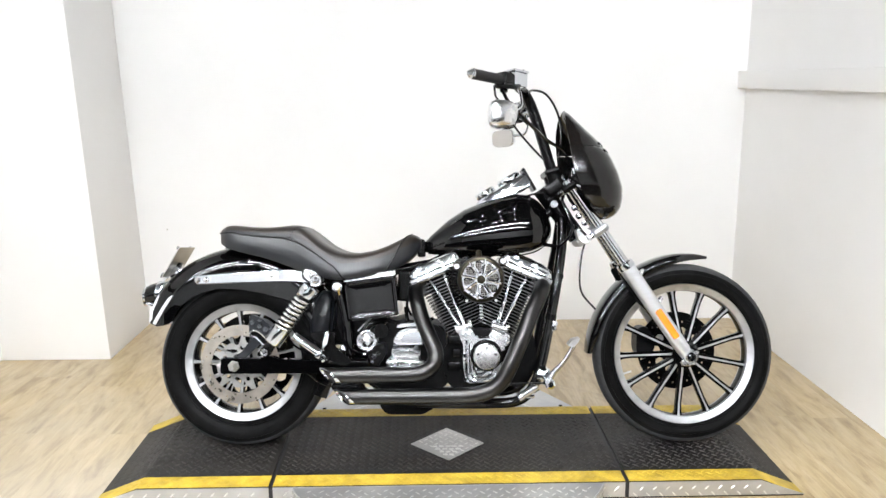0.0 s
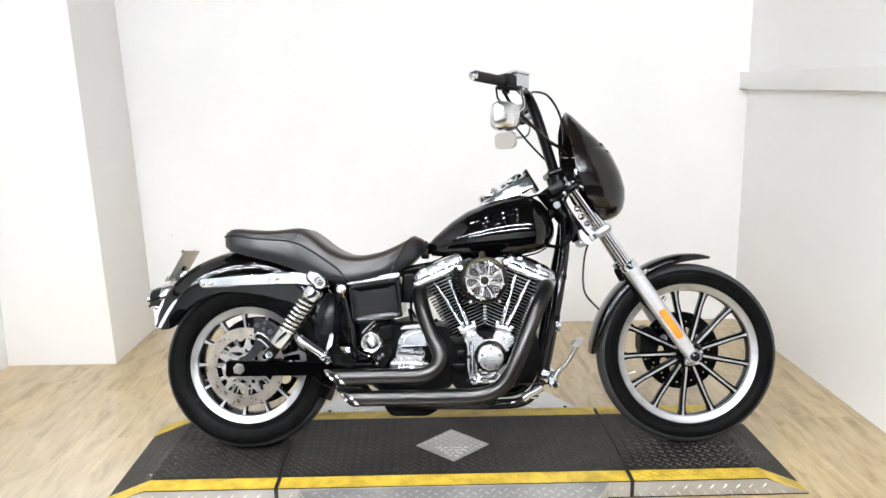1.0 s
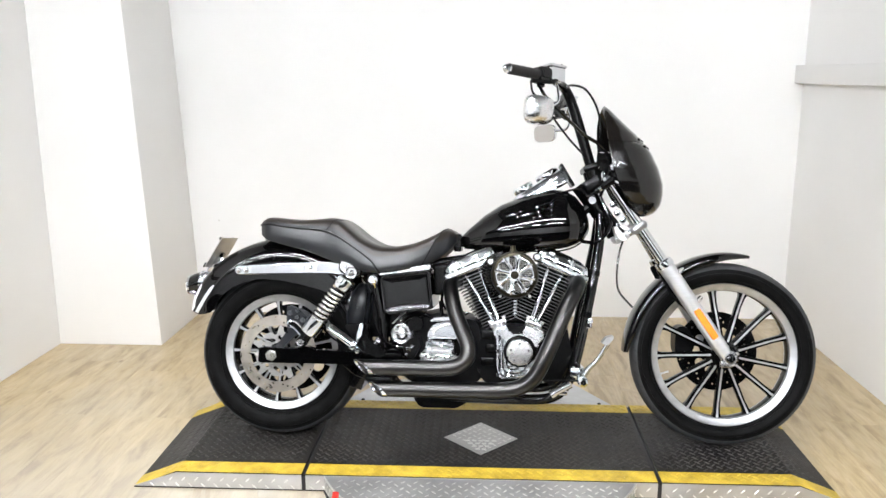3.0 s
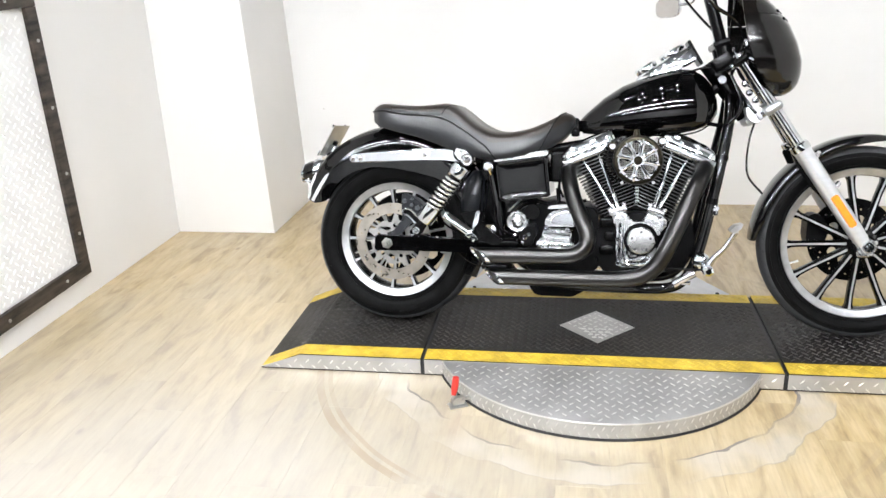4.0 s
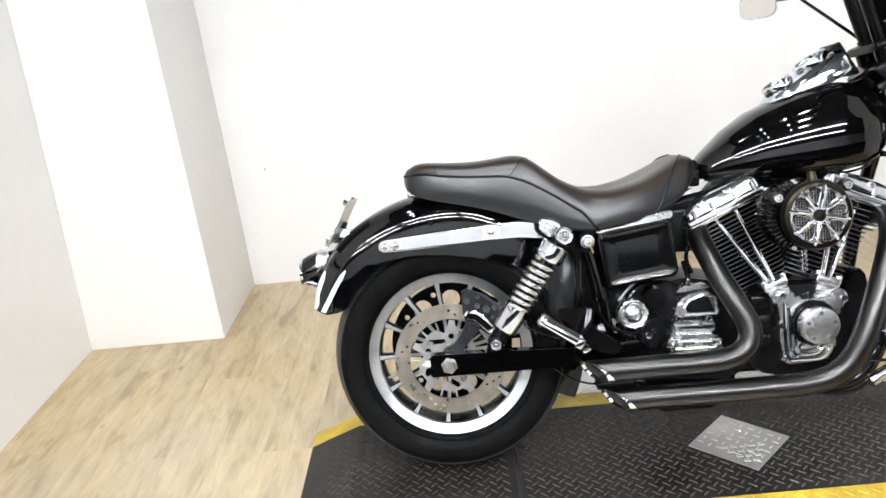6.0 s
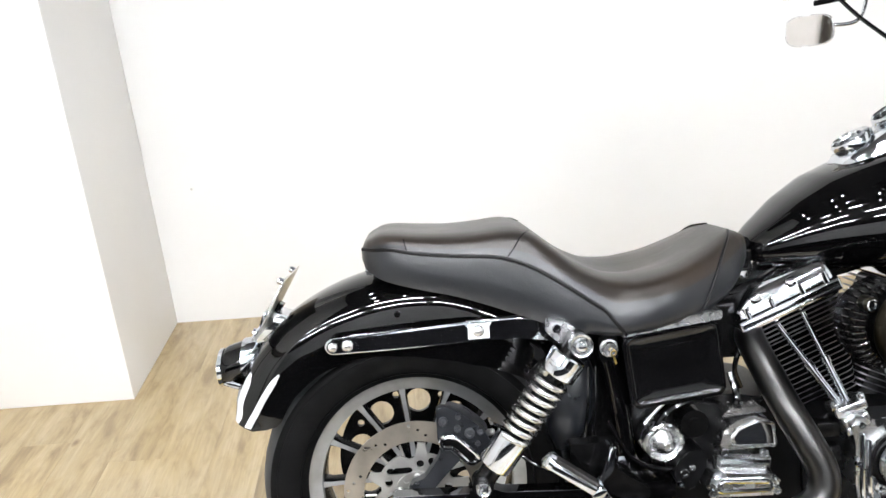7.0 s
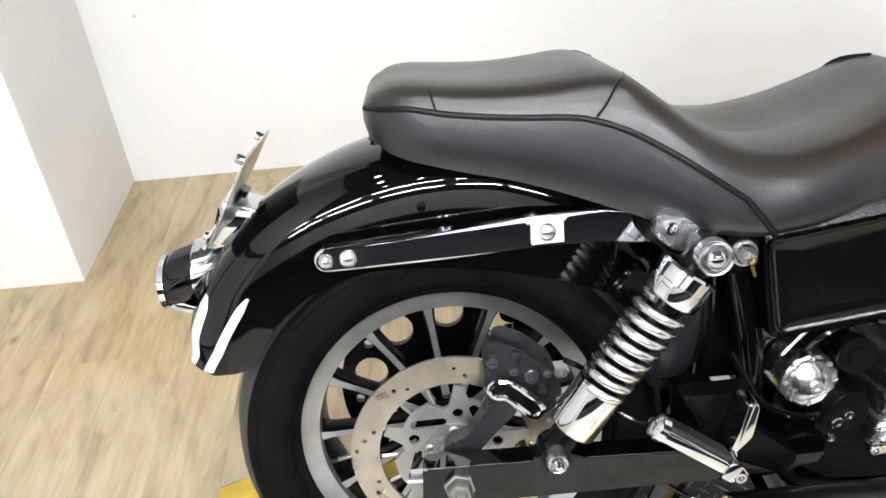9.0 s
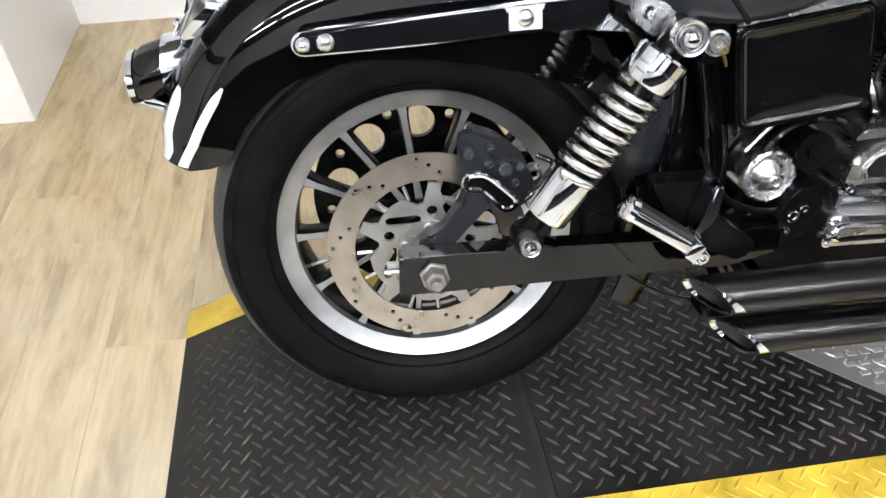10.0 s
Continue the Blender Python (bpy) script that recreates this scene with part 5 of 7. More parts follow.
part("caliper_insert", bm, CHROME, cal, "chrome bean-shaped ring")
bm = bmesh.new()
slab(bm, [(p.x, p.z) for p in bean], -0.156, -0.150)
part("insert_plate", bm, SATIN, cal)
bolts("caliper_bolt", SHADOWSTEEL, cal, [((x, -0.150, z), (0, -1, 0), r, 0.008) for x, z, r in ((0.054, 0.458, 0.0085), (0.080, 0.443, 0.0065), (0.102, 0.433, 0.0095), (0.082, 0.466, 0.0055), (0.122, 0.436, 0.0065), (0.116, 0.412, 0.0050))])
bolts("bleed_screw", STEEL, cal, [((0.138, -0.146, 0.430), (0.8, -1, 0.5), 0.0060, 0.012), ((0.137, -0.146, 0.394), (0.8, -1, -0.2), 0.0055, 0.010)])
bm = bmesh.new()
tube(bm, [(0.148, -0.13, 0.44), (0.175, -0.14, 0.425), (0.20, -0.15, 0.38), (0.26, -0.165, 0.352), (0.34, -0.16, 0.34)], 0.004, 8, 6)
part("brake_hose", bm, PLASTIC, BIKE)

# shocks
for s in (-1, 1):
    top, bot = Vector((0.296, s * 0.219, 0.611)), Vector((0.118, s * 0.215, 0.363))
    ax = (bot - top).normalized()
    bm = bmesh.new()
    rod(bm, top, bot, 0.019, seg=14)
    sh = part("shock_absorber", bm, SATIN, BIKE, "shock absorber with a bare chrome spring")
    bm = bmesh.new()
    p0 = top + ax * 0.028
    lathe(bm, p0, ax, [(0.012, 0.0), (0.0310, 0.0), (0.0335, 0.003), (0.0335, 0.018), (0.0325, 0.0185), (0.0325, 0.020), (0.0340, 0.0205), (0.0340, 0.039), (0.032, 0.042), (0.012, 0.042)], 28)
    part("upper_cover", bm, CHROME, sh, "chrome upper cover")
    bm = bmesh.new()
    p0 = bot - ax * 0.104
    lathe(bm, p0, ax, [(0.012, 0.0), (0.0285, 0.0), (0.031, 0.003), (0.031, 0.064), (0.029, 0.067), (0.012, 0.067)], 28)
    part("lower_cover", bm, CHROME, sh, "chrome lower cover")
    bm = bmesh.new()
    a, b = top + ax * 0.074, bot - ax * 0.100
    u, w, n = frame_on(ax)
    turns = 8.0
    pts = [a + (b - a) * (k / 150) + (u * math.cos(2 * math.pi * turns * k / 150) + w * math.sin(2 * math.pi * turns * k / 150)) * 0.0272 for k in range(151)]
    tube(bm, pts, 0.0058, 10, 0)
    part("spring", bm, SPRING, sh, "silver coil spring")
    for q, r in ((top, 0.0225), (bot, 0.014)):
        bm = bmesh.new()
        rod(bm, q + Vector((0, -s * 0.018, 0)), q + Vector((0, s * 0.018, 0)), 0.019, seg=18)
        part("shock_eye", bm, SATIN, sh)
        bm = bmesh.new()
        lathe(bm, q + Vector((0, s * 0.0165, 0)), (0, s, 0), [(r * 0.5, 0.0105), (r * 0.70, 0.0105), (r * 0.76, 0.0155), (r * 0.86, 0.0162), (r * 0.94, 0.0135), (r * 0.94, 0.0)], 24)
        part("washer", bm, CAST, sh, "dull silver washer")
        bm = bmesh.new()
        lathe(bm, q + Vector((0, s * 0.016, 0)), (0, s, 0), [(0.001, 0.024), (r * 0.28, 0.0235), (r * 0.46, 0.020), (r * 0.56, 0.014), (r * 0.56, 0.0)], 20)
        part("shock_bolt", bm, CHROME, sh, "chrome dome bolt")
    bm = bmesh.new()
    slab(bm, round_poly([(0.235, 0.655), (0.285, 0.650), (0.305, 0.630), (0.305, 0.590), (0.275, 0.590), (0.235, 0.615)], 0.01), s * 0.126, s * 0.172, 0.004)
    part("shock_mount", bm, SATIN, BIKE, "black upper shock mount")
    bm = bmesh.new()
    slab(bm, round_poly([(0.246, 0.650), (0.284, 0.641), (0.300, 0.624), (0.294, 0.600), (0.268, 0.604), (0.244, 0.624)], 0.006), s * 0.173, s * 0.196, 0.006, seg=3)
    tab = part("mount_tab", bm, CAST, BIKE, "small bright bracket at the shock top")
    bm = bmesh.new()
    bolt(bm, (0.262, s * 0.196, 0.632), (0, s, 0), 0.0085, 0.008)
    part("tab_bolt", bm, CHROME, tab)
    bm = bmesh.new()
    rod(bm, (0.296, s * 0.150, 0.611), (0.296, s * 0.203, 0.611), 0.013, seg=16)
    part("mount_stud", bm, STEEL, tab)

# passenger peg
bm = bmesh.new()
m = Matrix.Translation((0.274, -0.272, 0.391)) @ Matrix.Rotation(radians(35), 4, "Y")
box(bm, (-0.056, -0.015, -0.013), (0.050, 0.015, 0.006), 0.006, 3, m=m)
box(bm, (0.040, -0.017, -0.016), (0.058, 0.017, 0.010), 0.004, 2, m=m)
pp = part("passenger_peg", bm, CHROME, BIKE, "folded chrome passenger peg with a rubber pad")
bm = bmesh.new()
box(bm, (-0.048, -0.014, 0.005), (0.040, 0.013, 0.012), 0.003, 2, m=m)
part("peg_rubber", bm, GRIPRUB, pp, "ribbed black rubber pad")
bm = bmesh.new()
lathe(bm, m @ Vector((-0.056, 0, -0.001)), m.to_3x3() @ Vector((-1, 0, 0)), [(0.001, 0.006), (0.012, 0.005), (0.0165, 0.001), (0.0175, -0.008), (0.01, -0.008)], 20)
part("peg_cap", bm, CHROME, pp)
bm = bmesh.new()
slab(bm, round_poly([(0.318, 0.372), (0.340, 0.395), (0.347, 0.438), (0.335, 0.44), (0.326, 0.405), (0.305, 0.352), (0.322, 0.330), (0.342, 0.340)], 0.006), -0.272, -0.235, 0.003)
pc = part("peg_clevis", bm, CHROME, BIKE, "chrome peg clevis")
bm = bmesh.new()
bolt(bm, (0.325, -0.272, 0.348), (0, -1, 0), 0.008, 0.012)
part("clevis_pin", bm, CHROME, pc)
bm = bmesh.new()
slab(bm, round_poly([(0.27, 0.43), (0.36, 0.432), (0.35, 0.385), (0.42, 0.335), (0.40, 0.31), (0.32, 0.345)], 0.008), -0.232, -0.200, 0.004)
part("peg_bracket", bm, SATIN, BIKE, "black peg bracket")

# ---- side box, switch, brackets ----
boxq = [(0.384, 0.600), (0.562, 0.626), (0.578, 0.484), (0.402, 0.462)]
bm = bmesh.new()
slab(bm, round_poly(boxq, 0.012), -0.165, 0.10, 0.006)
bb = part("battery_box", bm, PLASTIC, BIKE, "black battery side box")
bm = bmesh.new()
mx, mz = 0.4815, 0.543
rings = []
for g, y in ((0.95, -0.164), (0.945, -0.168), (0.93, -0.1695), (0.90, -0.1695), (0.88, -0.1685), (0.84, -0.1672), (0.70, -0.1658), (0.50, -0.1645), (0.25, -0.1638), (0.05, -0.1636)):
    rings.append([(mx + (x - mx) * g, y, mz + (z - mz) * g * 0.97) for x, z in round_poly(boxq, 0.014 if g > 0.3 else 0.002, 5)])
ring_skin(bm, rings)
part("cover", bm, PLASTIC, bb, "dished black cover panel with a raised rim", angle=50).modifiers.clear()
bm = bmesh.new()
slab(bm, round_poly([(0.380, 0.602), (0.384, 0.618), (0.566, 0.644), (0.566, 0.627)], 0.003), -0.175, -0.06, 0.005, seg=3)
part("top_strap", bm, CAST, bb, "polished metal strap")
bm = bmesh.new()
slab(bm, round_poly([(0.340, 0.606), (0.376, 0.608), (0.378, 0.563), (0.344, 0.556)], 0.006), -0.170, -0.10, 0.002)
ig = part("ignition_switch", bm, SATIN, BIKE, "ignition switch on a black plate")
bm = bmesh.new()
lathe(bm, (0.360, -0.170, 0.584), (0, -1, 0), [(0.001, 0.006), (0.004, 0.006), (0.005, 0.010), (0.011, 0.010), (0.013, 0.007), (0.013, 0.004), (0.0165, 0.0035), (0.0165, 0.0)], 20)
part("lock", bm, CAST, ig, "bright round key lock")
bm = bmesh.new()
loop = [Vector((0.366 + 0.0045 * math.cos(a), -0.182 - 0.003 * math.sin(a), 0.577 + 0.0055 * math.sin(a))) for a in [2 * math.pi * k / 14 for k in range(15)]]
tube(bm, loop, 0.0011, 6, 0, False)
slab(bm, round_poly([(0.364, 0.571), (0.368, 0.570), (0.372, 0.558), (0.369, 0.556)], 0.001), -0.183, -0.1815)
part("key_ring", bm, KEYBRASS, ig, "small brass ring and tag")
bm = bmesh.new()
slab(bm, round_poly([(0.350, 0.556), (0.378, 0.56), (0.402, 0.465), (0.376, 0.461)], 0.008), -0.115, -0.09, 0.004)
sb = part("side_bracket", bm, SATIN, BIKE)
bm = bmesh.new()
bolt(bm, (0.390, -0.115, 0.482), (0, -1, 0), 0.0095, 0.006)
part("bracket_screw", bm, CHROME, sb)

# ---- engine ----
CR = Vector((0.872, 0.0, 0.285))
bm = bmesh.new()
slab(bm, round_poly([(0.735, 0.36), (0.78, 0.43), (0.962, 0.43), (1.0, 0.36), (0.985, 0.25), (0.95, 0.205), (0.78, 0.205), (0.735, 0.26)], 0.03), -0.13, 0.12, 0.012)
case = part("crankcase", bm, CRINKLE, BIKE, "black crinkle-coated crankcase")
for s, tag in ((-1, "rear"), (1, "front")):
    d = Vector((s * math.sin(radians(22.8)), 0, math.cos(radians(22.8))))
    u = Vector((d.z, 0, -d.x))
    mb = Matrix(((u.x, 0, d.x, CR.x), (u.y, 1, d.y, CR.y), (u.z, 0, d.z, CR.z), (0, 0, 0, 1)))
    bm = bmesh.new()
    lathe(bm, CR + d * 0.12, d, [(0.02, 0.0), (0.066, 0.0), (0.066, 0.27), (0.02, 0.27)], 28)
    cyl = part("cylinder", bm, CRINKLE, BIKE, "black finned cylinder with bare fin edges")
    out = bmesh.new()
    w = 0.0785
    fin = round_poly([(-w, -w), (w, -w), (w, w), (-w, w)], 0.022, 4)
    a = [out.verts.new((x, y, 0.0)) for x, y in fin]
    b = [out.verts.new((x, y, 0.0027)) for x, y in fin]
    n = len(a)
    out.faces.new(list(reversed(a)))
    out.faces.new(b)
    for i in range(n):
        f = out.faces.new((a[i], a[(i + 1) % n], b[(i + 1) % n], b[i]))
        f.material_index = 1
    fm = to_mesh("fin", out, SATIN, FINEDGE, angle=30)
    for k in range(14):
        ob = new("fin", fm)
        ob.parent = cyl
        g = 0.90 + 0.018 * k
        ob.matrix_basis = mb @ Matrix.Translation((0, 0, 0.155 + 0.0118 * k)) @ Matrix.Diagonal((g, min(g, 1.08), 1, 1))
    # head with fewer, wider fins
    bm = bmesh.new()
    box(bm, (-0.07, -0.085, 0.318), (0.07, 0.085, 0.372), 0.01, m=mb)
    head = part("cylinder_head", bm, CRINKLE, BIKE, "black finned cylinder head")
    for k in range(4):
        ob = new("fin", fm)
        ob.parent = head
        ob.matrix_basis = mb @ Matrix.Translation((s * 0.008, 0, 0.320 + 0.0125 * k)) @ Matrix.Diagonal((1.18 + 0.03 * k, 1.22 + 0.1 * k, 1.2, 1))
    # rocker box in two tiers, its cover sloping down at the outer end
    ou = -0.014 if s < 0 else 0.010
    bm = bmesh.new()
    box(bm, (-0.102 + ou, -0.136, 0.371), (0.102 + ou, 0.10, 0.396), 0.005, 3, m=mb)
    rb = part("rocker_box", bm, BRIGHT, BIKE, "chrome two-tier rocker box")
    bm = bmesh.new()
    rings = []
    for z, outer, inner, gy in ((0.3985, 0.101, 0.101, 0.122), (0.412, 0.098, 0.100, 0.120), (0.424, 0.082, 0.099, 0.114), (0.433, 0.060, 0.095, 0.102), (0.438, 0.042, 0.086, 0.084), (0.440, 0.026, 0.060, 0.05)):
        x0, x1 = (-outer, inner) if s < 0 else (-inner, outer)
        rings.append([mb @ Vector((ou + (x0 + x1) / 2 + x * (x1 - x0) / 0.19, y * gy / 0.1 - 0.010, z)) for x, y in round_poly([(-0.095, -0.1), (0.095, -0.1), (0.095, 0.1), (-0.095, 0.1)], 0.02, 5)])
    ring_skin(bm, rings)
    part("rocker_cover", bm, BRIGHT, rb, "chrome rocker cover", angle=40)
    bm = bmesh.new()
    box(bm, (-0.1 + ou, -0.132, 0.3955), (0.1 + ou, 0.10, 0.399), 0.0, m=mb)
    part("gasket", bm, SATIN, rb, "thin black gasket")
    bm = bmesh.new()
    box(bm, (-0.098 + ou, -0.1395, 0.3765), (0.098 + ou, -0.1355, 0.3815), 0.0015, m=mb)
    part("rib", bm, CHROME, rb)
    for x in (-0.078, -0.030, 0.030, 0.078):
        bm = bmesh.new()
        rod(bm, mb @ Vector((x + ou, -0.126, 0.392)), mb @ Vector((x + ou, -0.126, 0.410)), 0.0085, 0.0075, 12)
        bolt(bm, mb @ Vector((x + ou, -0.126, 0.410)), d, 0.007, 0.006)
        part("rocker_bolt", bm, CHROME, rb)
    for x in (-0.052, 0.020):
        bm = bmesh.new()
        box(bm, (x + ou - 0.012, -0.128, 0.404), (x + ou + 0.012, -0.110, 0.430), 0.006, 3, m=mb)
        part("cover_boss", bm, BRIGHT, rb)
    # pushrod tubes and lifter block
    foot = Vector((0.872 + s * 0.062, -0.15, 0.438))
    for x in (-0.030, 0.012):
        bm = bmesh.new()
        top = mb @ Vector((-s * 0.005 + x * 1.3 + s * 0.012, -0.105, 0.37))
        base = foot + Vector((x * 0.35, 0.0, 0.0))
        rod(bm, base, base.lerp(top, 0.5), 0.0080, seg=14)
        rod(bm, base.lerp(top, 0.48), top, 0.0062, seg=14)
        rod(bm, base.lerp(top, 0.44), base.lerp(top, 0.50), 0.0105, seg=14)
        part("pushrod_tube", bm, CHROME, BIKE, "chrome pushrod tube")
    bm = bmesh.new()
    mf = Matrix.Translation(foot) @ Matrix.Rotation(radians(s * 20), 4, "Y")
    box(bm, (-0.031, -0.02, -0.008), (0.031, 0.03, 0.014), 0.006, m=mf)
    box(bm, (-0.026, -0.026, -0.05), (0.026, 0.03, -0.006), 0.009, 3, m=mf)
    for x in (-0.026, 0.026):
        bolt(bm, mf @ Vector((x, -0.008, 0.014)), mf.to_3x3() @ Vector((0, 0, 1)), 0.008, 0.008)
        bolt(bm, mf @ Vector((x * 0.8, -0.026, -0.03)), (0, -1, 0), 0.007, 0.006)
    part("lifter_block", bm, CAST, BIKE, "chrome lifter block")
# cam cover: stepped chrome casting with ribs below the round timer cover
bm = bmesh.new()
cq = [(0.795, 0.425), (0.813, 0.436), (0.838, 0.420), (0.850, 0.404), (0.918, 0.408), (0.945, 0.428), (0.972, 0.416), (0.968, 0.384), (0.941, 0.372), (0.936, 0.275), (0.905, 0.252), (0.816, 0.246), (0.806, 0.300), (0.806, 0.375)]
slab(bm, round_poly(cq, 0.010), -0.19, -0.125, 0.009, seg=3)
cc = part("cam_cover", bm, CAST, BIKE, "chrome cam cover with stepped ribs", angle=45)
for k in range(4):
    bm = bmesh.new()
    g = k * 0.013
    path = [(0.817 + g, -0.192, 0.40 - g), (0.817 + g, -0.193, 0.30), (0.825 + g, -0.193, 0.262 + g * 0.9), (0.85, -0.193, 0.259 + g * 0.9), (0.905 - g, -0.193, 0.262 + g * 0.9), (0.926 - g, -0.193, 0.29 + g)]
    tube(bm, path, 0.0045, 8, 5)
    part("rib", bm, CHROME, cc)
bolts("cover_screw", CHROME, cc, [((x, -0.19, z), (0, -1, 0), 0.0072, 0.006) for x, z in ((0.814, 0.418), (0.811, 0.345), (0.812, 0.262), (0.912, 0.262), (0.958, 0.402), (0.845, 0.255))])
bm = bmesh.new()
lathe(bm, (0.886, -0.188, 0.346), (0, -1, 0), [(0.02, 0.0), (0.054, 0.0), (0.056, 0.006), (0.053, 0.012), (0.02, 0.012)], 40)
part("timer_seat", bm, SATIN, cc, "black recess ring")
bm = bmesh.new()
lathe(bm, (0.886, -0.205, 0.346), (0, -1, 0), [(0.001, 0.032), (0.040, 0.032), (0.0435, 0.030), (0.0455, 0.026), (0.0455, 0.0), (0.02, 0.0)], 48)
tcv = part("timer_cover", bm, SPUN, BIKE, "round brushed timer cover")
bolts("timer_screw", FINEDGE, tcv, [((0.886 + 0.032 * math.cos(a), -0.2375, 0.346 + 0.032 * math.sin(a)), (0, -1, 0), 0.0045, 0.0035) for a in ang])
# carburettor hump between the cylinders
bm = bmesh.new()
tube(bm, [(0.868, -0.02, 0.60), (0.868, -0.10, 0.60), (0.868, -0.20, 0.605), (0.866, -0.245, 0.612)], [0.03, 0.032, 0.05, 0.06], 20, 4)
part("carburettor", bm, CRINKLE, BIKE, "black carburettor body")
bm = bmesh.new()
rod(bm, (0.868, -0.19, 0.525), (0.868, -0.19, 0.47), 0.007, 0.004, 10)
for k in range(5):
    rod(bm, (0.868, -0.19, 0.525 - k * 0.011), (0.868, -0.19, 0.520 - k * 0.011), 0.0095, seg=10)
part("spark_terminal", bm, CHROME, BIKE)
bm = bmesh.new()
box(bm, (0.815, -0.05, 0.43), (0.93, 0.02, 0.575), 0.01)
part("coil_block", bm, SATIN, BIKE)

# air cleaner
AC = Vector((0.864, -0.262, 0.616))
bm = bmesh.new()
lathe(bm, AC, (0, -1, 0), [(0.02, -0.02), (0.075, -0.02), (0.079, -0.012), (0.079, 0.02), (0.077, 0.026), (0.072, 0.026), (0.070, 0.006), (0.02, 0.006)], 56)
ac = part("air_cleaner", bm, SATIN, BIKE, "round black air cleaner with a star-shaped chrome face")
bm = bmesh.new()
for k in range(25):
    o = -0.072 + k * 0.006
    h = math.sqrt(max(0.0, 0.066 ** 2 - o * o))
    if h > 0.006:
        for m in (Matrix.Identity(4), Matrix.Rotation(math.pi / 2, 4, "Y")):
            box(bm, (o - 0.0007, -0.0010, -h), (o + 0.0007, 0.0010, h), 0, m=Matrix.Translation(AC + Vector((0, -0.021, 0))) @ m)
part("wire_mesh", bm, WIRE, ac, "steel wire mesh")
bm = bmesh.new()
lathe(bm, AC, (0, -1, 0), [(0.063, 0.020), (0.063, 0.028), (0.067, 0.0315), (0.0745, 0.0305), (0.0805, 0.022), (0.0805, 0.016)], 56, closed=True)
part("face_ring", bm, BRASS, ac, "tarnished dark bronze ring")
holes = []
for k in range(8):
    a = 2 * math.pi * (k + 0.25) / 8
    loop = []
    for u, w in ((0.021, 0.0), (0.029, 0.0052), (0.039, 0.0100), (0.049, 0.0138), (0.057, 0.0118), (0.0615, 0.005), (0.0615, -0.005), (0.057, -0.0118), (0.049, -0.0138), (0.039, -0.0100), (0.029, -0.0052)):
        loop.append((AC.x + u * math.cos(a) - w * math.sin(a), AC.z + u * math.sin(a) + w * math.cos(a)))
    holes.append(list(reversed(loop)))
bm = bmesh.new()
perforated(bm, circle_pts(AC.x, AC.z, 0.0645, 64), holes, AC.y - 0.034, 0.008)
part("face_plate", bm, BRIGHT, ac, "chrome plate with eight petal openings", angle=25)
for loop in holes:
    bm = bmesh.new()
    pts = [Vector((x, AC.y - 0.034, z)) for x, z in loop]
    pts.append(pts[0])
    tube(bm, pts, 0.0030, 6, 2, False)
    part("petal_rim", bm, BRIGHT, ac, "raised chrome petal rim")
for k in range(8):
    a = 2 * math.pi * (k + 0.75) / 8
    bm = bmesh.new()
    tube(bm, [AC + Vector((r * math.cos(a), -h, r * math.sin(a))) for r, h in ((0.016, 0.036), (0.038, 0.038), (0.056, 0.039), (0.068, 0.035))], [0.0030, 0.0032, 0.0046, 0.0040], 8, 4)
    part("face_arm", bm, BRIGHT, ac, "polished radial arm")
bm = bmesh.new()
lathe(bm, AC, (0, -1, 0), [(0.001, 0.043), (0.010, 0.042), (0.014, 0.038), (0.015, 0.028), (0.01, 0.026)], 24)
part("face_hub", bm, BRASS, ac, "bronze centre cap")
for x, z in ((-0.082, 0.044), (0.074, 0.062)):
    bm = bmesh.new()
    p = AC + Vector((x, 0, z))
    rod(bm, p + Vector((0, 0.01, 0)), p + Vector((0, -0.010, 0)), 0.014, seg=16)
    part("mount_ear", bm, BRASS, ac, "bronze mounting ear")
    bm = bmesh.new()
    bolt(bm, p + Vector((0, -0.010, 0)), (0, -1, 0), 0.0105, 0.009)
    part("mount_bolt", bm, CHROME, ac)
for x, z in ((-0.048, -0.074), (0.052, -0.072)):
    bm = bmesh.new()
    bolt(bm, AC + Vector((x, -0.006, z)), (0, -1, 0), 0.005, 0.006)
    part("mount_bolt", bm, STEEL, ac)
bm = bmesh.new()
tube(bm, [AC + Vector((-0.006, -0.014, 0.070)), AC + Vector((-0.007, -0.016, 0.086)), AC + Vector((-0.008, -0.014, 0.098))], [0.013, 0.010, 0.008], 12, 3)
part("vent_stub", bm, BRASS, ac, "bronze vent stub on the rim")

bm = bmesh.new()
rings = []
for k in range(15):
    a = radians(118 + 118 * k / 14)
    ca, sa = math.cos(a), math.sin(a)
    h = 0.022 * math.sin(math.pi * (k + 0.6) / 15.2) + 0.004
    rings.append([(AC.x + r * ca, y, AC.z + r * sa) for r, y in ((0.080, AC.y + 0.06), (0.084 + h, AC.y + 0.06), (0.086 + h, AC.y + 0.02), (0.083 + h * 0.7, AC.y + 0.004), (0.080, AC.y + 0.002))])
ring_skin(bm, rings)
cw = part("intake_cowl", bm, SATIN, BIKE, "black ribbed cowl beside the air cleaner", angle=50)
for k in range(17):
    a = radians(124 + 106 * k / 16)
    h = 0.022 * math.sin(math.pi * (k + 0.8) / 17.6) + 0.003
    bm = bmesh.new()
    pts = [Vector((AC.x + r * math.cos(a), y, AC.z + r * math.sin(a))) for r, y in ((0.082, AC.y - 0.001), (0.083 + h * 0.7, AC.y + 0.001), (0.088 + h, AC.y + 0.02), (0.087 + h, AC.y + 0.055))]
    tube(bm, pts, 0.0022, 6, 2)
    part("rib", bm, PAINT, cw)

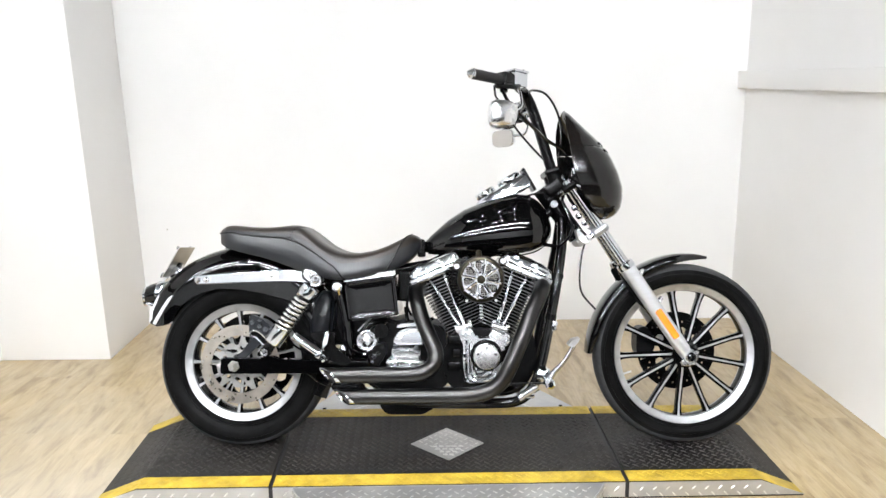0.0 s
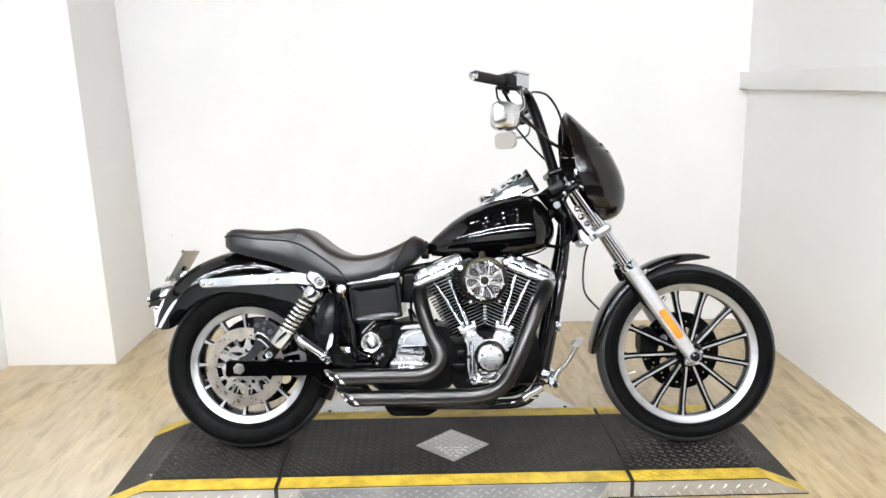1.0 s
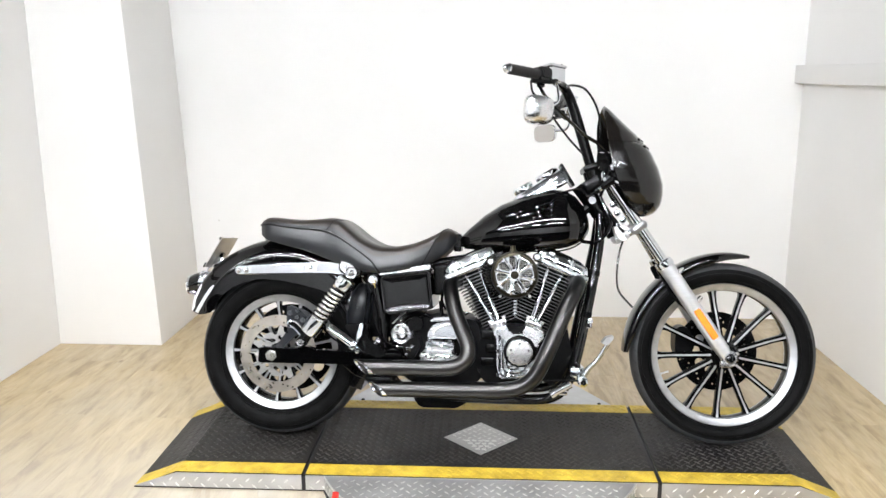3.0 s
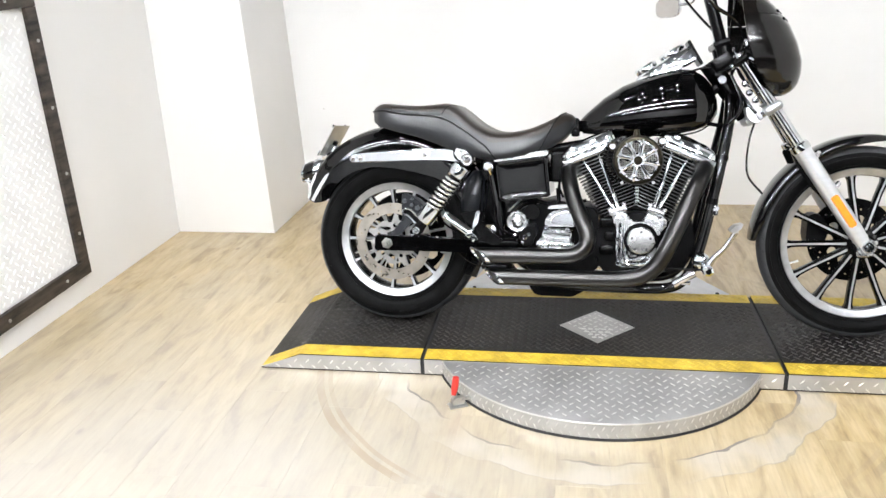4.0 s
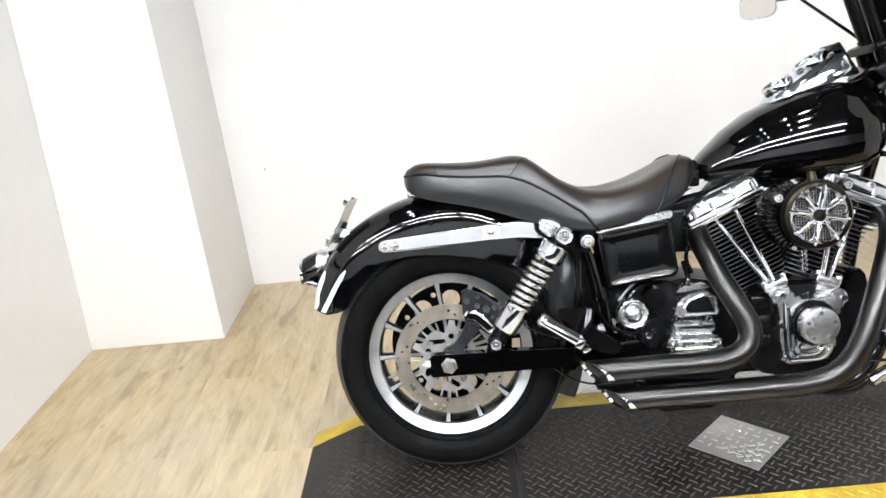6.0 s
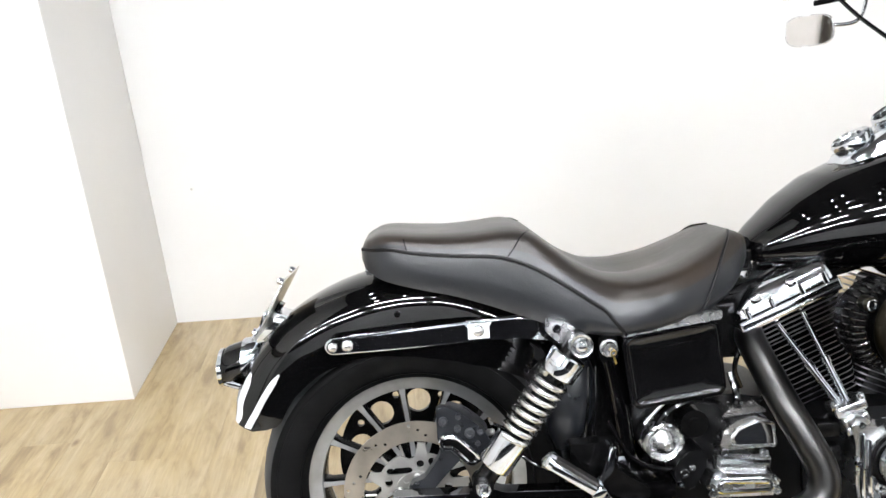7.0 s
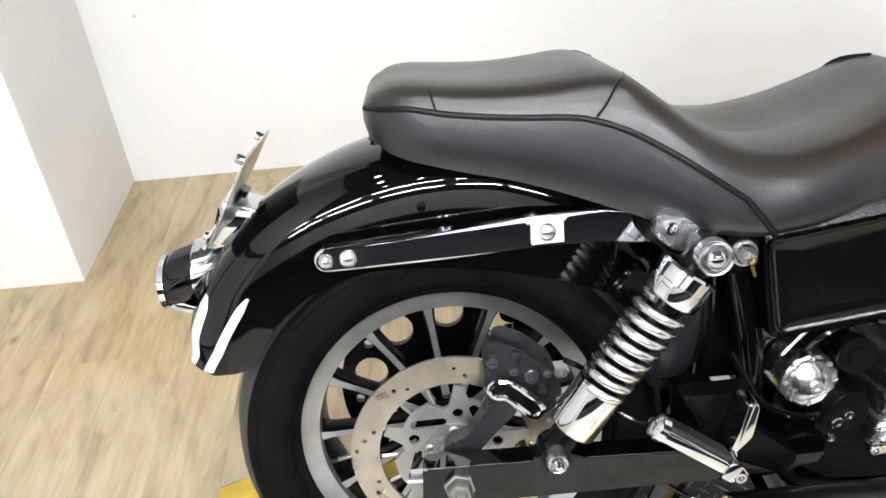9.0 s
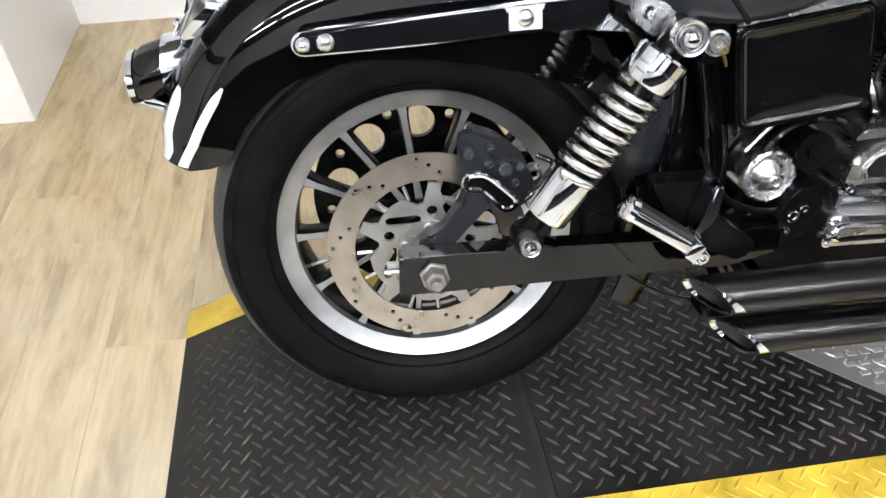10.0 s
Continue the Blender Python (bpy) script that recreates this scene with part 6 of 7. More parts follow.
# ---- transmission side ----
bm = bmesh.new()
slab(bm, round_poly([(0.47, 0.44), (0.60, 0.47), (0.74, 0.44), (0.76, 0.24), (0.70, 0.20), (0.50, 0.215), (0.44, 0.30)], 0.02), -0.12, 0.14, 0.01)
tr = part("transmission", bm, CRINKLE, BIKE, "black transmission case")
bm = bmesh.new()
slab(bm, round_poly([(0.49, 0.205), (0.51, 0.135), (0.535, 0.118), (0.66, 0.118), (0.70, 0.14), (0.73, 0.205)], 0.012), -0.09, 0.09, 0.008)
part("oil_pan", bm, SATIN, tr, "black oil pan")
bm = bmesh.new()
slab(bm, round_poly([(0.546, 0.342), (0.660, 0.335), (0.670, 0.312), (0.662, 0.294), (0.540, 0.296), (0.529, 0.312)], 0.012), -0.190, -0.11, 0.013, seg=4)
sc = part("side_cover", bm, CAST, BIKE, "stepped chrome transmission side cover", angle=45)
for g in (0.0, 0.010):
    bm = bmesh.new()
    q = [(0.548 + g, 0.332 - g * 0.6), (0.655 - g, 0.327 - g * 0.6), (0.663 - g, 0.312), (0.655 - g, 0.300 + g * 0.5), (0.545 + g, 0.301 + g * 0.5), (0.537 + g, 0.314)]
    loop = [Vector((x, -0.186 - g * 0.4, z)) for x, z in round_poly(q, 0.006)]
    tube(bm, loop + loop[:1], 0.0042, 8, 0, False)
    part("rib", bm, CHROME, sc)
bm = bmesh.new()
slab(bm, round_poly([(0.556, 0.374), (0.656, 0.366), (0.652, 0.336), (0.552, 0.342)], 0.006), -0.176, -0.11, 0.011, seg=4)
part("neck", bm, CAST, sc)
bm = bmesh.new()
tube(bm, [(0.560, -0.174, 0.3585), (0.605, -0.178, 0.357), (0.650, -0.174, 0.352)], 0.006, 8, 4)
part("rib", bm, CHROME, sc)
bolts("cover_screw", CHROME, sc, [((x, y, z), (0, -1, 0), 0.0085, 0.008) for x, y, z in ((0.566, -0.178, 0.376), (0.640, -0.178, 0.372), (0.541, -0.185, 0.303), (0.66, -0.185, 0.303))])
bm = bmesh.new()
slab(bm, round_poly([(0.558, 0.380), (0.566, 0.418), (0.592, 0.436), (0.628, 0.442), (0.656, 0.432), (0.668, 0.382)], 0.009), -0.178, -0.10, 0.010, seg=4)
tc2 = part("top_cover", bm, CAST, BIKE, "chrome gearbox top cover with a mirror-flat panel")
bm = bmesh.new()
slab(bm, round_poly([(0.585, 0.404), (0.597, 0.418), (0.630, 0.430), (0.654, 0.424), (0.658, 0.389), (0.589, 0.391)], 0.003), -0.1795, -0.1775)
part("face_panel", bm, CHROME, tc2, "mirror-flat chrome panel")
bm = bmesh.new()
loop = [Vector((x, -0.179, z)) for x, z in round_poly([(0.581, 0.403), (0.595, 0.421), (0.630, 0.434), (0.657, 0.428), (0.662, 0.385), (0.585, 0.387)], 0.004)]
tube(bm, loop + loop[:1], 0.0030, 6, 0, False)
part("face_rim", bm, CAST, tc2, "raised bright rim")
bm = bmesh.new()
tube(bm, [(0.430, -0.142, 0.427), (0.452, -0.142, 0.450), (0.476, -0.140, 0.472)], 0.0032, 8, 3)
part("starter_rod", bm, STEEL, BIKE, "short bright metal rod")
for q in ([(0.566, 0.440), (0.578, 0.454), (0.640, 0.458), (0.652, 0.446)],):
    bm = bmesh.new()
    slab(bm, round_poly(q, 0.005), -0.168, -0.10, 0.004)
    part("cover_lid", bm, CAST, tc2, "chrome upper lid")
bm = bmesh.new()
lathe(bm, (0.464, -0.10, 0.392), (0, -1, 0), [(0.01, 0.0), (0.038, 0.0), (0.038, 0.046), (0.035, 0.052), (0.030, 0.054), (0.027, 0.051), (0.024, 0.054), (0.017, 0.060), (0.009, 0.063), (0.001, 0.064)], 36)
stc = part("starter_cap", bm, CAST, BIKE, "round chrome starter end cap")
bm = bmesh.new()
lathe(bm, (0.464, -0.148, 0.392), (0, -1, 0), [(0.030, 0.0), (0.0375, 0.0), (0.0375, 0.007), (0.034, 0.0095), (0.030, 0.008)], 14, closed=True)
bolt(bm, (0.468, -0.160, 0.387), (0, -1, 0), 0.010, 0.008)
for k in range(8):
    a = 2 * math.pi * k / 8
    bolt(bm, (0.464 + 0.033 * math.cos(a), -0.154, 0.392 + 0.033 * math.sin(a)), (0, -1, 0), 0.0042, 0.004)
part("cap_knurl", bm, CAST, stc)
bm = bmesh.new()
rod(bm, (0.516, -0.12, 0.43), (0.516, -0.168, 0.43), 0.026, seg=18)
rod(bm, (0.516, -0.165, 0.43), (0.516, -0.172, 0.43), 0.012, seg=12)
part("solenoid", bm, SATIN, BIKE, "black starter solenoid")
bm = bmesh.new()
slab(bm, round_poly([(0.49, 0.378), (0.528, 0.388), (0.534, 0.352), (0.510, 0.306), (0.484, 0.314), (0.470, 0.340)], 0.01), -0.178, -0.12, 0.005)
cb = part("gear_cover", bm, CRINKLE, BIKE, "small black gear cover")
bolts("cover_screw", CHROME, cb, [((x, -0.178, z), (0, -1, 0), r, 0.006) for x, z, r in ((0.492, 0.342, 0.009), (0.506, 0.352, 0.007), (0.485, 0.322, 0.006))])
for k, (pts, r) in enumerate((([(0.43, -0.14, 0.35), (0.46, -0.15, 0.44), (0.53, -0.14, 0.465), (0.62, -0.12, 0.44), (0.70, -0.11, 0.47)], 0.006),
                              ([(0.60, -0.12, 0.51), (0.605, -0.14, 0.46), (0.58, -0.13, 0.43)], 0.007),
                              ([(0.36, -0.15, 0.44), (0.40, -0.165, 0.37), (0.47, -0.165, 0.345), (0.50, -0.16, 0.37)], 0.005),
                              ([(0.66, -0.10, 0.62), (0.62, -0.13, 0.57), (0.605, -0.13, 0.52), (0.62, -0.12, 0.48)], 0.005))):
    bm = bmesh.new()
    tube(bm, pts, r, 8, 6)
    part("hose", bm, PLASTIC, BIKE)
bm = bmesh.new()
box(bm, (0.316, -0.095, 0.37), (0.53, 0.12, 0.605), 0.012)
part("oil_tank", bm, SATIN, BIKE, "black oil tank block")
bm = bmesh.new()
for k in range(3):
    box(bm, (0.750 + 0.016 * (k % 2), -0.155, 0.285 + k * 0.048), (0.80, -0.12, 0.318 + k * 0.048), 0.008)
bolt(bm, (0.782, -0.155, 0.302), (0, -1, 0), 0.005, 0.004)
part("oil_filter_mount", bm, SATIN, BIKE)
bm = bmesh.new()
rod(bm, (1.0, -0.06, 0.30), (1.075, -0.06, 0.31), 0.038, seg=24)
part("oil_filter", bm, SATIN, BIKE, "black oil filter")
bm = bmesh.new()
slab(bm, round_poly([(0.98, 0.34), (1.01, 0.43), (1.05, 0.46), (1.075, 0.33), (1.03, 0.22), (0.97, 0.22)], 0.02), -0.10, 0.08, 0.01)
part("regulator", bm, SATIN, BIKE, "black regulator block")

# added black block darkens a gap where the white wall showed through
bm = bmesh.new()
box(bm, (0.570, -0.10, 0.530), (0.640, 0.08, 0.640), 0.010)
part("electrics_box", bm, SATIN, BIKE, "plain black block filling the gap beside the battery box")

# ---- exhaust pipes ----


def slash_pipe(pts, r, label):
    """A bent pipe with a slash-cut mouth at its rear end."""
    bm = bmesh.new()
    path = smooth_path(pts, 7)
    rings = []
    up = Vector((0, 1, 0))
    seg = 24
    for i, p in enumerate(path):
        t = (path[min(i + 1, len(path) - 1)] - path[max(i - 1, 0)]).normalized()
        up = (up - t * up.dot(t)).normalized()
        side = t.cross(up)
        ring = []
        for k in range(seg):
            a = 2 * math.pi * k / seg
            q = p + (up * math.cos(a) + side * math.sin(a)) * r
            if i == len(path) - 1:
                q = q + t * ((q.y - p.y) * 0.75 + (q.z - p.z) * 0.75)
            ring.append(q)
        rings.append(ring)
    rings[-2] = [a.lerp(b, 0.5) for a, b in zip(rings[-3], rings[-1])]
    ring_skin(bm, rings, True, False)
    pipe = part("exhaust_pipe", bm, PIPE, BIKE, label, angle=60)
    # chrome lip and sooty bore
    mouth = rings[-1]
    c = sum(mouth, Vector()) / seg
    t = (path[-1] - path[-2]).normalized()
    low = min(q.z for q in mouth)
    back = [q - t * (0.004 + 0.016 * (1 - (q.z - low) / (2 * r)) ** 1.5) + (q - c).normalized() * 0.0012 for q in mouth]
    lip = [q + (q - c).normalized() * 0.0014 for q in mouth]
    inn = [c + (q - c) * 0.90 for q in mouth]
    deep = [q - t * 0.09 for q in inn]
    bm = bmesh.new()
    ring_skin(bm, [back, lip, inn, [q - t * 0.01 for q in inn]], True, False)
    part("tip", bm, CHROME, pipe, "chrome slash-cut tip", angle=40)
    bm = bmesh.new()
    ring_skin(bm, [[q - t * 0.008 for q in inn], deep], True, False)
    bm.faces.new([bm.verts.new(q) for q in deep])
    part("bore", bm, PIPEIN, pipe, "sooty bore")
    return pipe


slash_pipe([(0.672, -0.05, 0.582), (0.648, -0.085, 0.582), (0.637, -0.135, 0.566), (0.647, -0.185, 0.520), (0.662, -0.218, 0.474), (0.688, -0.245, 0.417), (0.709, -0.260, 0.367), (0.704, -0.267, 0.326), (0.670, -0.270, 0.299), (0.62, -0.272, 0.291), (0.48, -0.272, 0.289), (0.341, -0.272, 0.287)], 0.0272,
           "black-chrome exhaust pipe of the rear cylinder")
slash_pipe([(1.052, -0.05, 0.575), (1.082, -0.09, 0.590), (1.088, -0.145, 0.584), (1.070, -0.200, 0.553), (1.041, -0.238, 0.500), (1.006, -0.262, 0.420), (0.970, -0.275, 0.336), (0.938, -0.275, 0.274), (0.895, -0.271, 0.237), (0.83, -0.267, 0.2205), (0.72, -0.264, 0.2165), (0.60, -0.263, 0.2145), (0.389, -0.262, 0.2125)], 0.0272,
           "black-chrome exhaust pipe of the front cylinder")
bm = bmesh.new()
box(bm, (0.35, -0.245, 0.233), (0.44, -0.20, 0.252), 0.005)
rod(bm, (0.40, -0.235, 0.243), (0.40, -0.12, 0.26), 0.008, seg=8)
part("pipe_bracket", bm, SATIN, BIKE)
bm = bmesh.new()
tube(bm, [(0.25, -0.14, 0.275), (0.30, -0.17, 0.245), (0.36, -0.2, 0.236), (0.46, -0.2, 0.243)], 0.003, 6, 5)
part("hose", bm, PLASTIC, BIKE)

# ---- front end ----
for s in (-1, 1):
    y = s * 0.105
    base = Vector((1.618, y, 0.332))
    UP = Vector((-0.419, 0, 0.611)).normalized() if s < 0 else Vector((-0.382, 0, 0.611)).normalized()
    bm = bmesh.new()
    rod(bm, base + UP * 0.36, base + UP * 0.745, 0.0195, seg=24)
    fork = part("fork_tube", bm, CHROME, BIKE, "chrome fork tube")
    bm = bmesh.new()
    tube(bm, [base - UP * 0.012, base + UP * 0.03, base + UP * 0.06, base + UP * 0.38, base + UP * 0.40, base + UP * 0.405], [0.020, 0.024, 0.0265, 0.0285, 0.0285, 0.024], 24, 0)
    lower = part("fork_slider", bm, SLIDER, BIKE, "silver cast fork slider")
    bm = bmesh.new()
    lathe(bm, base + UP * 0.385, UP, [(0.02, 0.0), (0.031, 0.0), (0.0325, 0.006), (0.0315, 0.022), (0.027, 0.026), (0.02, 0.026)], 28)
    part("dust_cap", bm, CHROME, lower)
    bm = bmesh.new()
    lathe(bm, (FW[0], y + s * 0.012, FW[2]), (0, s, 0), [(0.001, 0.026), (0.008, 0.026), (0.009, 0.018), (0.016, 0.018), (0.019, 0.012), (0.021, -0.03)], 14)
    part("axle_cap", bm, CHROME, lower, "chrome axle nut")
    bm = bmesh.new()
    rod(bm, (FW[0], s * 0.09, FW[2]), (FW[0], s * 0.118, FW[2]), 0.027, seg=20)
    box(bm, (-0.018, -0.012, -0.036), (0.018, 0.012, -0.012), 0.004, m=Matrix.Translation((FW[0] - 0.012, y, FW[2])))
    part("axle_clamp", bm, CAST, lower)
    # reflector
    bm = bmesh.new()
    a, b = base + UP * 0.085, base + UP * 0.205
    n = Vector((0, s, 0))
    sd = Vector((UP.z, 0, -UP.x))
    rings = []
    for k, (t, w) in enumerate(((0.0, 0.009), (0.04, 0.0125), (0.96, 0.0125), (1.0, 0.009))):
        p = a.lerp(b, t)
        rings.append([p + sd * -w + n * 0.020, p + sd * -w + n * 0.031, p + sd * (-w + 0.003) + n * 0.034, p + sd * (w - 0.003) + n * 0.034, p + sd * w + n * 0.031, p + sd * w + n * 0.020])
    ring_skin(bm, rings)
    part("reflector", bm, ORANGE, lower, "amber reflector", angle=30)
    for k in (0.225, 0.345):
        bm = bmesh.new()
        p = base + UP * k + Vector((0.018, 0, 0.012))
        rod(bm, p, p + Vector((0.018, -s * 0.02, 0.012)), 0.008, seg=10)
        bolt(bm, p + Vector((0.004, s * 0.012, 0.004)), (0.3, s, 0.1), 0.007, 0.006)
        part("fender_lug", bm, CAST, lower)
    bm = bmesh.new()
    slab(bm, round_poly([(1.37, 0.645), (1.405, 0.65), (1.46, 0.56), (1.478, 0.515), (1.455, 0.51), (1.40, 0.585)], 0.012), s * 0.062, s * 0.072, 0.003)
    part("fender_bracket", bm, SATIN, BIKE, "black fender bracket")
bm = bmesh.new()
rod(bm, (FW[0], -0.12, FW[2]), (FW[0], 0.12, FW[2]), 0.011, seg=14)
part("front_axle", bm, STEEL, BIKE)
# triple clamps
UP = Vector((-0.419, 0, 0.611)).normalized()
for k, hh in ((0.555, 0.032), (0.745, 0.028)):
    bm = bmesh.new()
    mt = Matrix.Translation(Vector((1.618, 0, 0.332)) + UP * k) @ Matrix.Rotation(radians(-34.4), 4, "Y")
    box(bm, (-0.095, -0.06, -hh / 2), (-0.01, 0.06, hh / 2), 0.012, m=mt)
    box(bm, (-0.036, -0.132, -hh / 2), (0.028, -0.078, hh / 2), 0.014, 3, m=mt)
    box(bm, (-0.010, 0.078, -hh / 2), (0.054, 0.132, hh / 2), 0.014, 3, m=mt)
    box(bm, (-0.06, -0.11, -hh / 2 + 0.004), (0.0, 0.11, hh / 2 - 0.004), 0.008, m=mt)
    tcl = part("triple_clamp", bm, POLISH if k < 0.6 else SATIN, BIKE, "lower polished fork clamp" if k < 0.6 else "black upper fork clamp")
    for y in (-0.105, 0.105):
        bm = bmesh.new()
        bolt(bm, mt @ Vector((-0.012 if y > 0 else -0.038, y, 0)), mt.to_3x3() @ Vector((-1, 0, 0)), 0.010, 0.008)
        part("clamp_bolt", bm, CHROME, tcl)
        bm = bmesh.new()
        lathe(bm, mt @ Vector((0.026 if y > 0 else 0, y, hh / 2)), UP, [(0.001, 0.012), (0.014, 0.012), (0.019, 0.006), (0.02, 0.0)], 18)
        part("fork_cap", bm, CHROME, tcl)
# fork stop, turn lamp brackets and chrome oddments round the neck
bm = bmesh.new()
lathe(bm, (1.140, -0.062, 0.884), (0, -1, 0), [(0.001, 0.012), (0.013, 0.012), (0.016, 0.006), (0.016, -0.02)], 18)
part("neck_bolt", bm, CHROME, BIKE)
bm = bmesh.new()
slab(bm, round_poly([(1.215, 0.79), (1.262, 0.795), (1.28, 0.762), (1.255, 0.735), (1.225, 0.75)], 0.008), -0.10, -0.05, 0.005)
part("lamp_bracket", bm, STEEL, BIKE)
for p in ((1.215, -0.07, 0.87), (1.23, -0.07, 0.84), (1.25, -0.075, 0.815)):
    bm = bmesh.new()
    lathe(bm, p, (0, -1, 0), [(0.001, 0.014), (0.010, 0.012), (0.012, 0.0)], 12)
    part("bracket_stud", bm, CHROME, BIKE)
# front caliper on the far slider
bm = bmesh.new()
slab(bm, round_poly([(1.465, 0.42), (1.50, 0.43), (1.535, 0.385), (1.53, 0.33), (1.49, 0.30), (1.462, 0.33)], 0.014), 0.03, 0.115, 0.008)
part("front_caliper", bm, CRINKLE, BIKE, "black front brake caliper")

# front fender
FANG = [76, 84, 96, 112, 130, 150, 168, 180]
FROUT = [0.370, 0.371, 0.369, 0.363, 0.356, 0.353, 0.355, 0.358]
FRIN = [0.362, 0.350, 0.338, 0.330, 0.324, 0.322, 0.328, 0.345]
FHALF = [0.028, 0.050, 0.062, 0.068, 0.070, 0.070, 0.066, 0.05]


def fender_small(c, angs, rout, rin, half, thick, n=44):
    bm = bmesh.new()
    rings = []
    for k in range(n):
        a = angs[0] + (angs[-1] - angs[0]) * k / (n - 1)
        ro, ri, hf = (at(angs, t, a) for t in (rout, rin, half))
        outer = [(ri, -1.0), (ri + (ro - ri) * 0.45, -0.985), (ri + (ro - ri) * 0.72, -0.9), (ri + (ro - ri) * 0.9, -0.7), (ri + (ro - ri) * 0.98, -0.4), (ro, 0.0)]
        outer = outer + [(r, -y) for r, y in reversed(outer[:-1])]
        inner = [(r - thick, y * (1 - thick / hf)) for r, y in reversed(outer)]
        ar = radians(a)
        rings.append([(c[0] + r * math.cos(ar), y * hf, c[2] + r * math.sin(ar)) for r, y in outer + inner])
    ring_skin(bm, rings)
    return bm


part("front_fender", fender_small(FW, FANG, FROUT, FRIN, FHALF, 0.003), PAINT, BIKE, "gloss black front fender", angle=50)

# fairing: upright stations, each a bowed shell
FZ = [0.832, 0.845, 0.87, 0.905, 0.945, 1.0, 1.06, 1.12, 1.17, 1.21, 1.232]
FXC = [1.35, 1.374, 1.391, 1.398, 1.398, 1.382, 1.353, 1.302, 1.247, 1.207, 1.186]
FXE = [1.315, 1.292, 1.262, 1.235, 1.217, 1.197, 1.186, 1.178, 1.174, 1.176, 1.182]
FWD = [0.07, 0.115, 0.155, 0.18, 0.192, 0.195, 0.188, 0.168, 0.138, 0.092, 0.03]


def fairing_band(z0, z1, n, name, material, parent, label):
    bm = bmesh.new()
    rings = []
    for k in range(n):
        z = z0 + (z1 - z0) * k / (n - 1)
        xc, xe, w = at(FZ, FXC, z), at(FZ, FXE, z), at(FZ, FWD, z)
        out, inn = [], []
        for i in range(25):
            a = -math.pi / 2 + math.pi * i / 24
            out.append((xe + (xc - xe) * max(0.0, math.cos(a)) ** 0.72, w * math.sin(a), z))
            inn.append((xe + (xc - xe) * max(0.0, math.cos(a)) ** 0.72 - 0.005 * (0.3 + math.cos(a)), (w - 0.004) * math.sin(a), z))
        rings.append(out + list(reversed(inn)))
    ring_skin(bm, rings)
    return part(name, bm, material, parent, label, angle=60)


fairing = fairing_band(0.832, 1.085, 26, "fairing", FAIRING, BIKE, "gloss black quarter fairing")
fairing_band(1.0865, 1.232, 16, "windscreen", SMOKE, fairing, "short dark smoked screen")
for y in (-0.11, -0.05, 0.05, 0.11):
    for z in (1.075, 1.10):
        xc, xe, w = at(FZ, FXC, z), at(FZ, FXE, z), at(FZ, FWD, z)
        a = math.asin(y / w)
        bolts("screen_screw", SATIN, fairing, [((xe + (xc - xe) * math.cos(a) ** 0.72, y, z), (1, y * 4, 0.8), 0.006, 0.004)])
for s in (-1, 1):
    bm = bmesh.new()
    rod(bm, (1.205, s * 0.11, 0.955), (1.245, s * 0.17, 0.93), 0.007, seg=8)
    part("mount_stay", bm, CHROME, fairing, "chrome fairing stay")
    bm = bmesh.new()
    box(bm, (1.195, s * 0.135 - 0.02, 0.98), (1.215, s * 0.135 + 0.02, 1.01), 0.005)
    part("fairing_mount", bm, CHROME, fairing, "chrome fairing mount")
bm = bmesh.new()
lathe(bm, (1.30, 0, 0.93), (1, 0, 0), [(0.02, -0.06), (0.07, -0.03), (0.086, 0.02), (0.086, 0.05), (0.02, 0.05)], 32)
part("headlamp", bm, SATIN, BIKE, "black headlamp shell inside the fairing")

# handlebar: tall T-bar with swept ends
bm = bmesh.new()
TURNX = lambda s, y: 0.115 * y / 0.42 if s > 0 else 0.0
for s in (-1, 1):
    tube(bm, [(x + TURNX(s, abs(y)), y, z) for x, y, z in [(1.142, s * 0.048, 0.985), (1.112, s * 0.05, 1.08), (1.075, s * 0.052, 1.20), (1.05, s * 0.06, 1.262), (1.03, s * 0.085, 1.288), (1.01, s * 0.13, 1.292), (0.985, s * 0.22, 1.288), (0.955, s * 0.29, 1.284), (0.90, s * 0.365, 1.283), (0.845, s * 0.41, 1.284)]], [0.019, 0.019, 0.019, 0.0185, 0.017, 0.0155, 0.014, 0.013, 0.0125, 0.0125], 16, 6)
bars = part("handlebar", bm, SATIN, BIKE, "tall black T-bar handlebar", angle=60)
bm = bmesh.new()
for s in (-1, 1):
    rod(bm, (1.152, s * 0.048, 0.955), (1.139, s * 0.048, 0.998), 0.026, seg=18)
box(bm, (-0.03, -0.08, -0.012), (0.03, 0.08, 0.012), 0.008, m=pose(1.135, 0, 1.005, 0, -20, 0))
box(bm, (-0.034, -0.078, -0.022), (0.034, -0.02, 0.022), 0.01, m=pose(1.14, 0, 0.945, 0, -34, 0))
box(bm, (-0.034, 0.02, -0.022), (0.034, 0.078, 0.022), 0.01, m=pose(1.14, 0, 0.945, 0, -34, 0))
part("riser", bm, SATIN, bars, "black riser clamp")
bolts("riser_bolt", CHROME, bars, [((1.128, y, 1.018), (-0.3, 0, 1), 0.007, 0.006) for y in (-0.055, 0.055)])
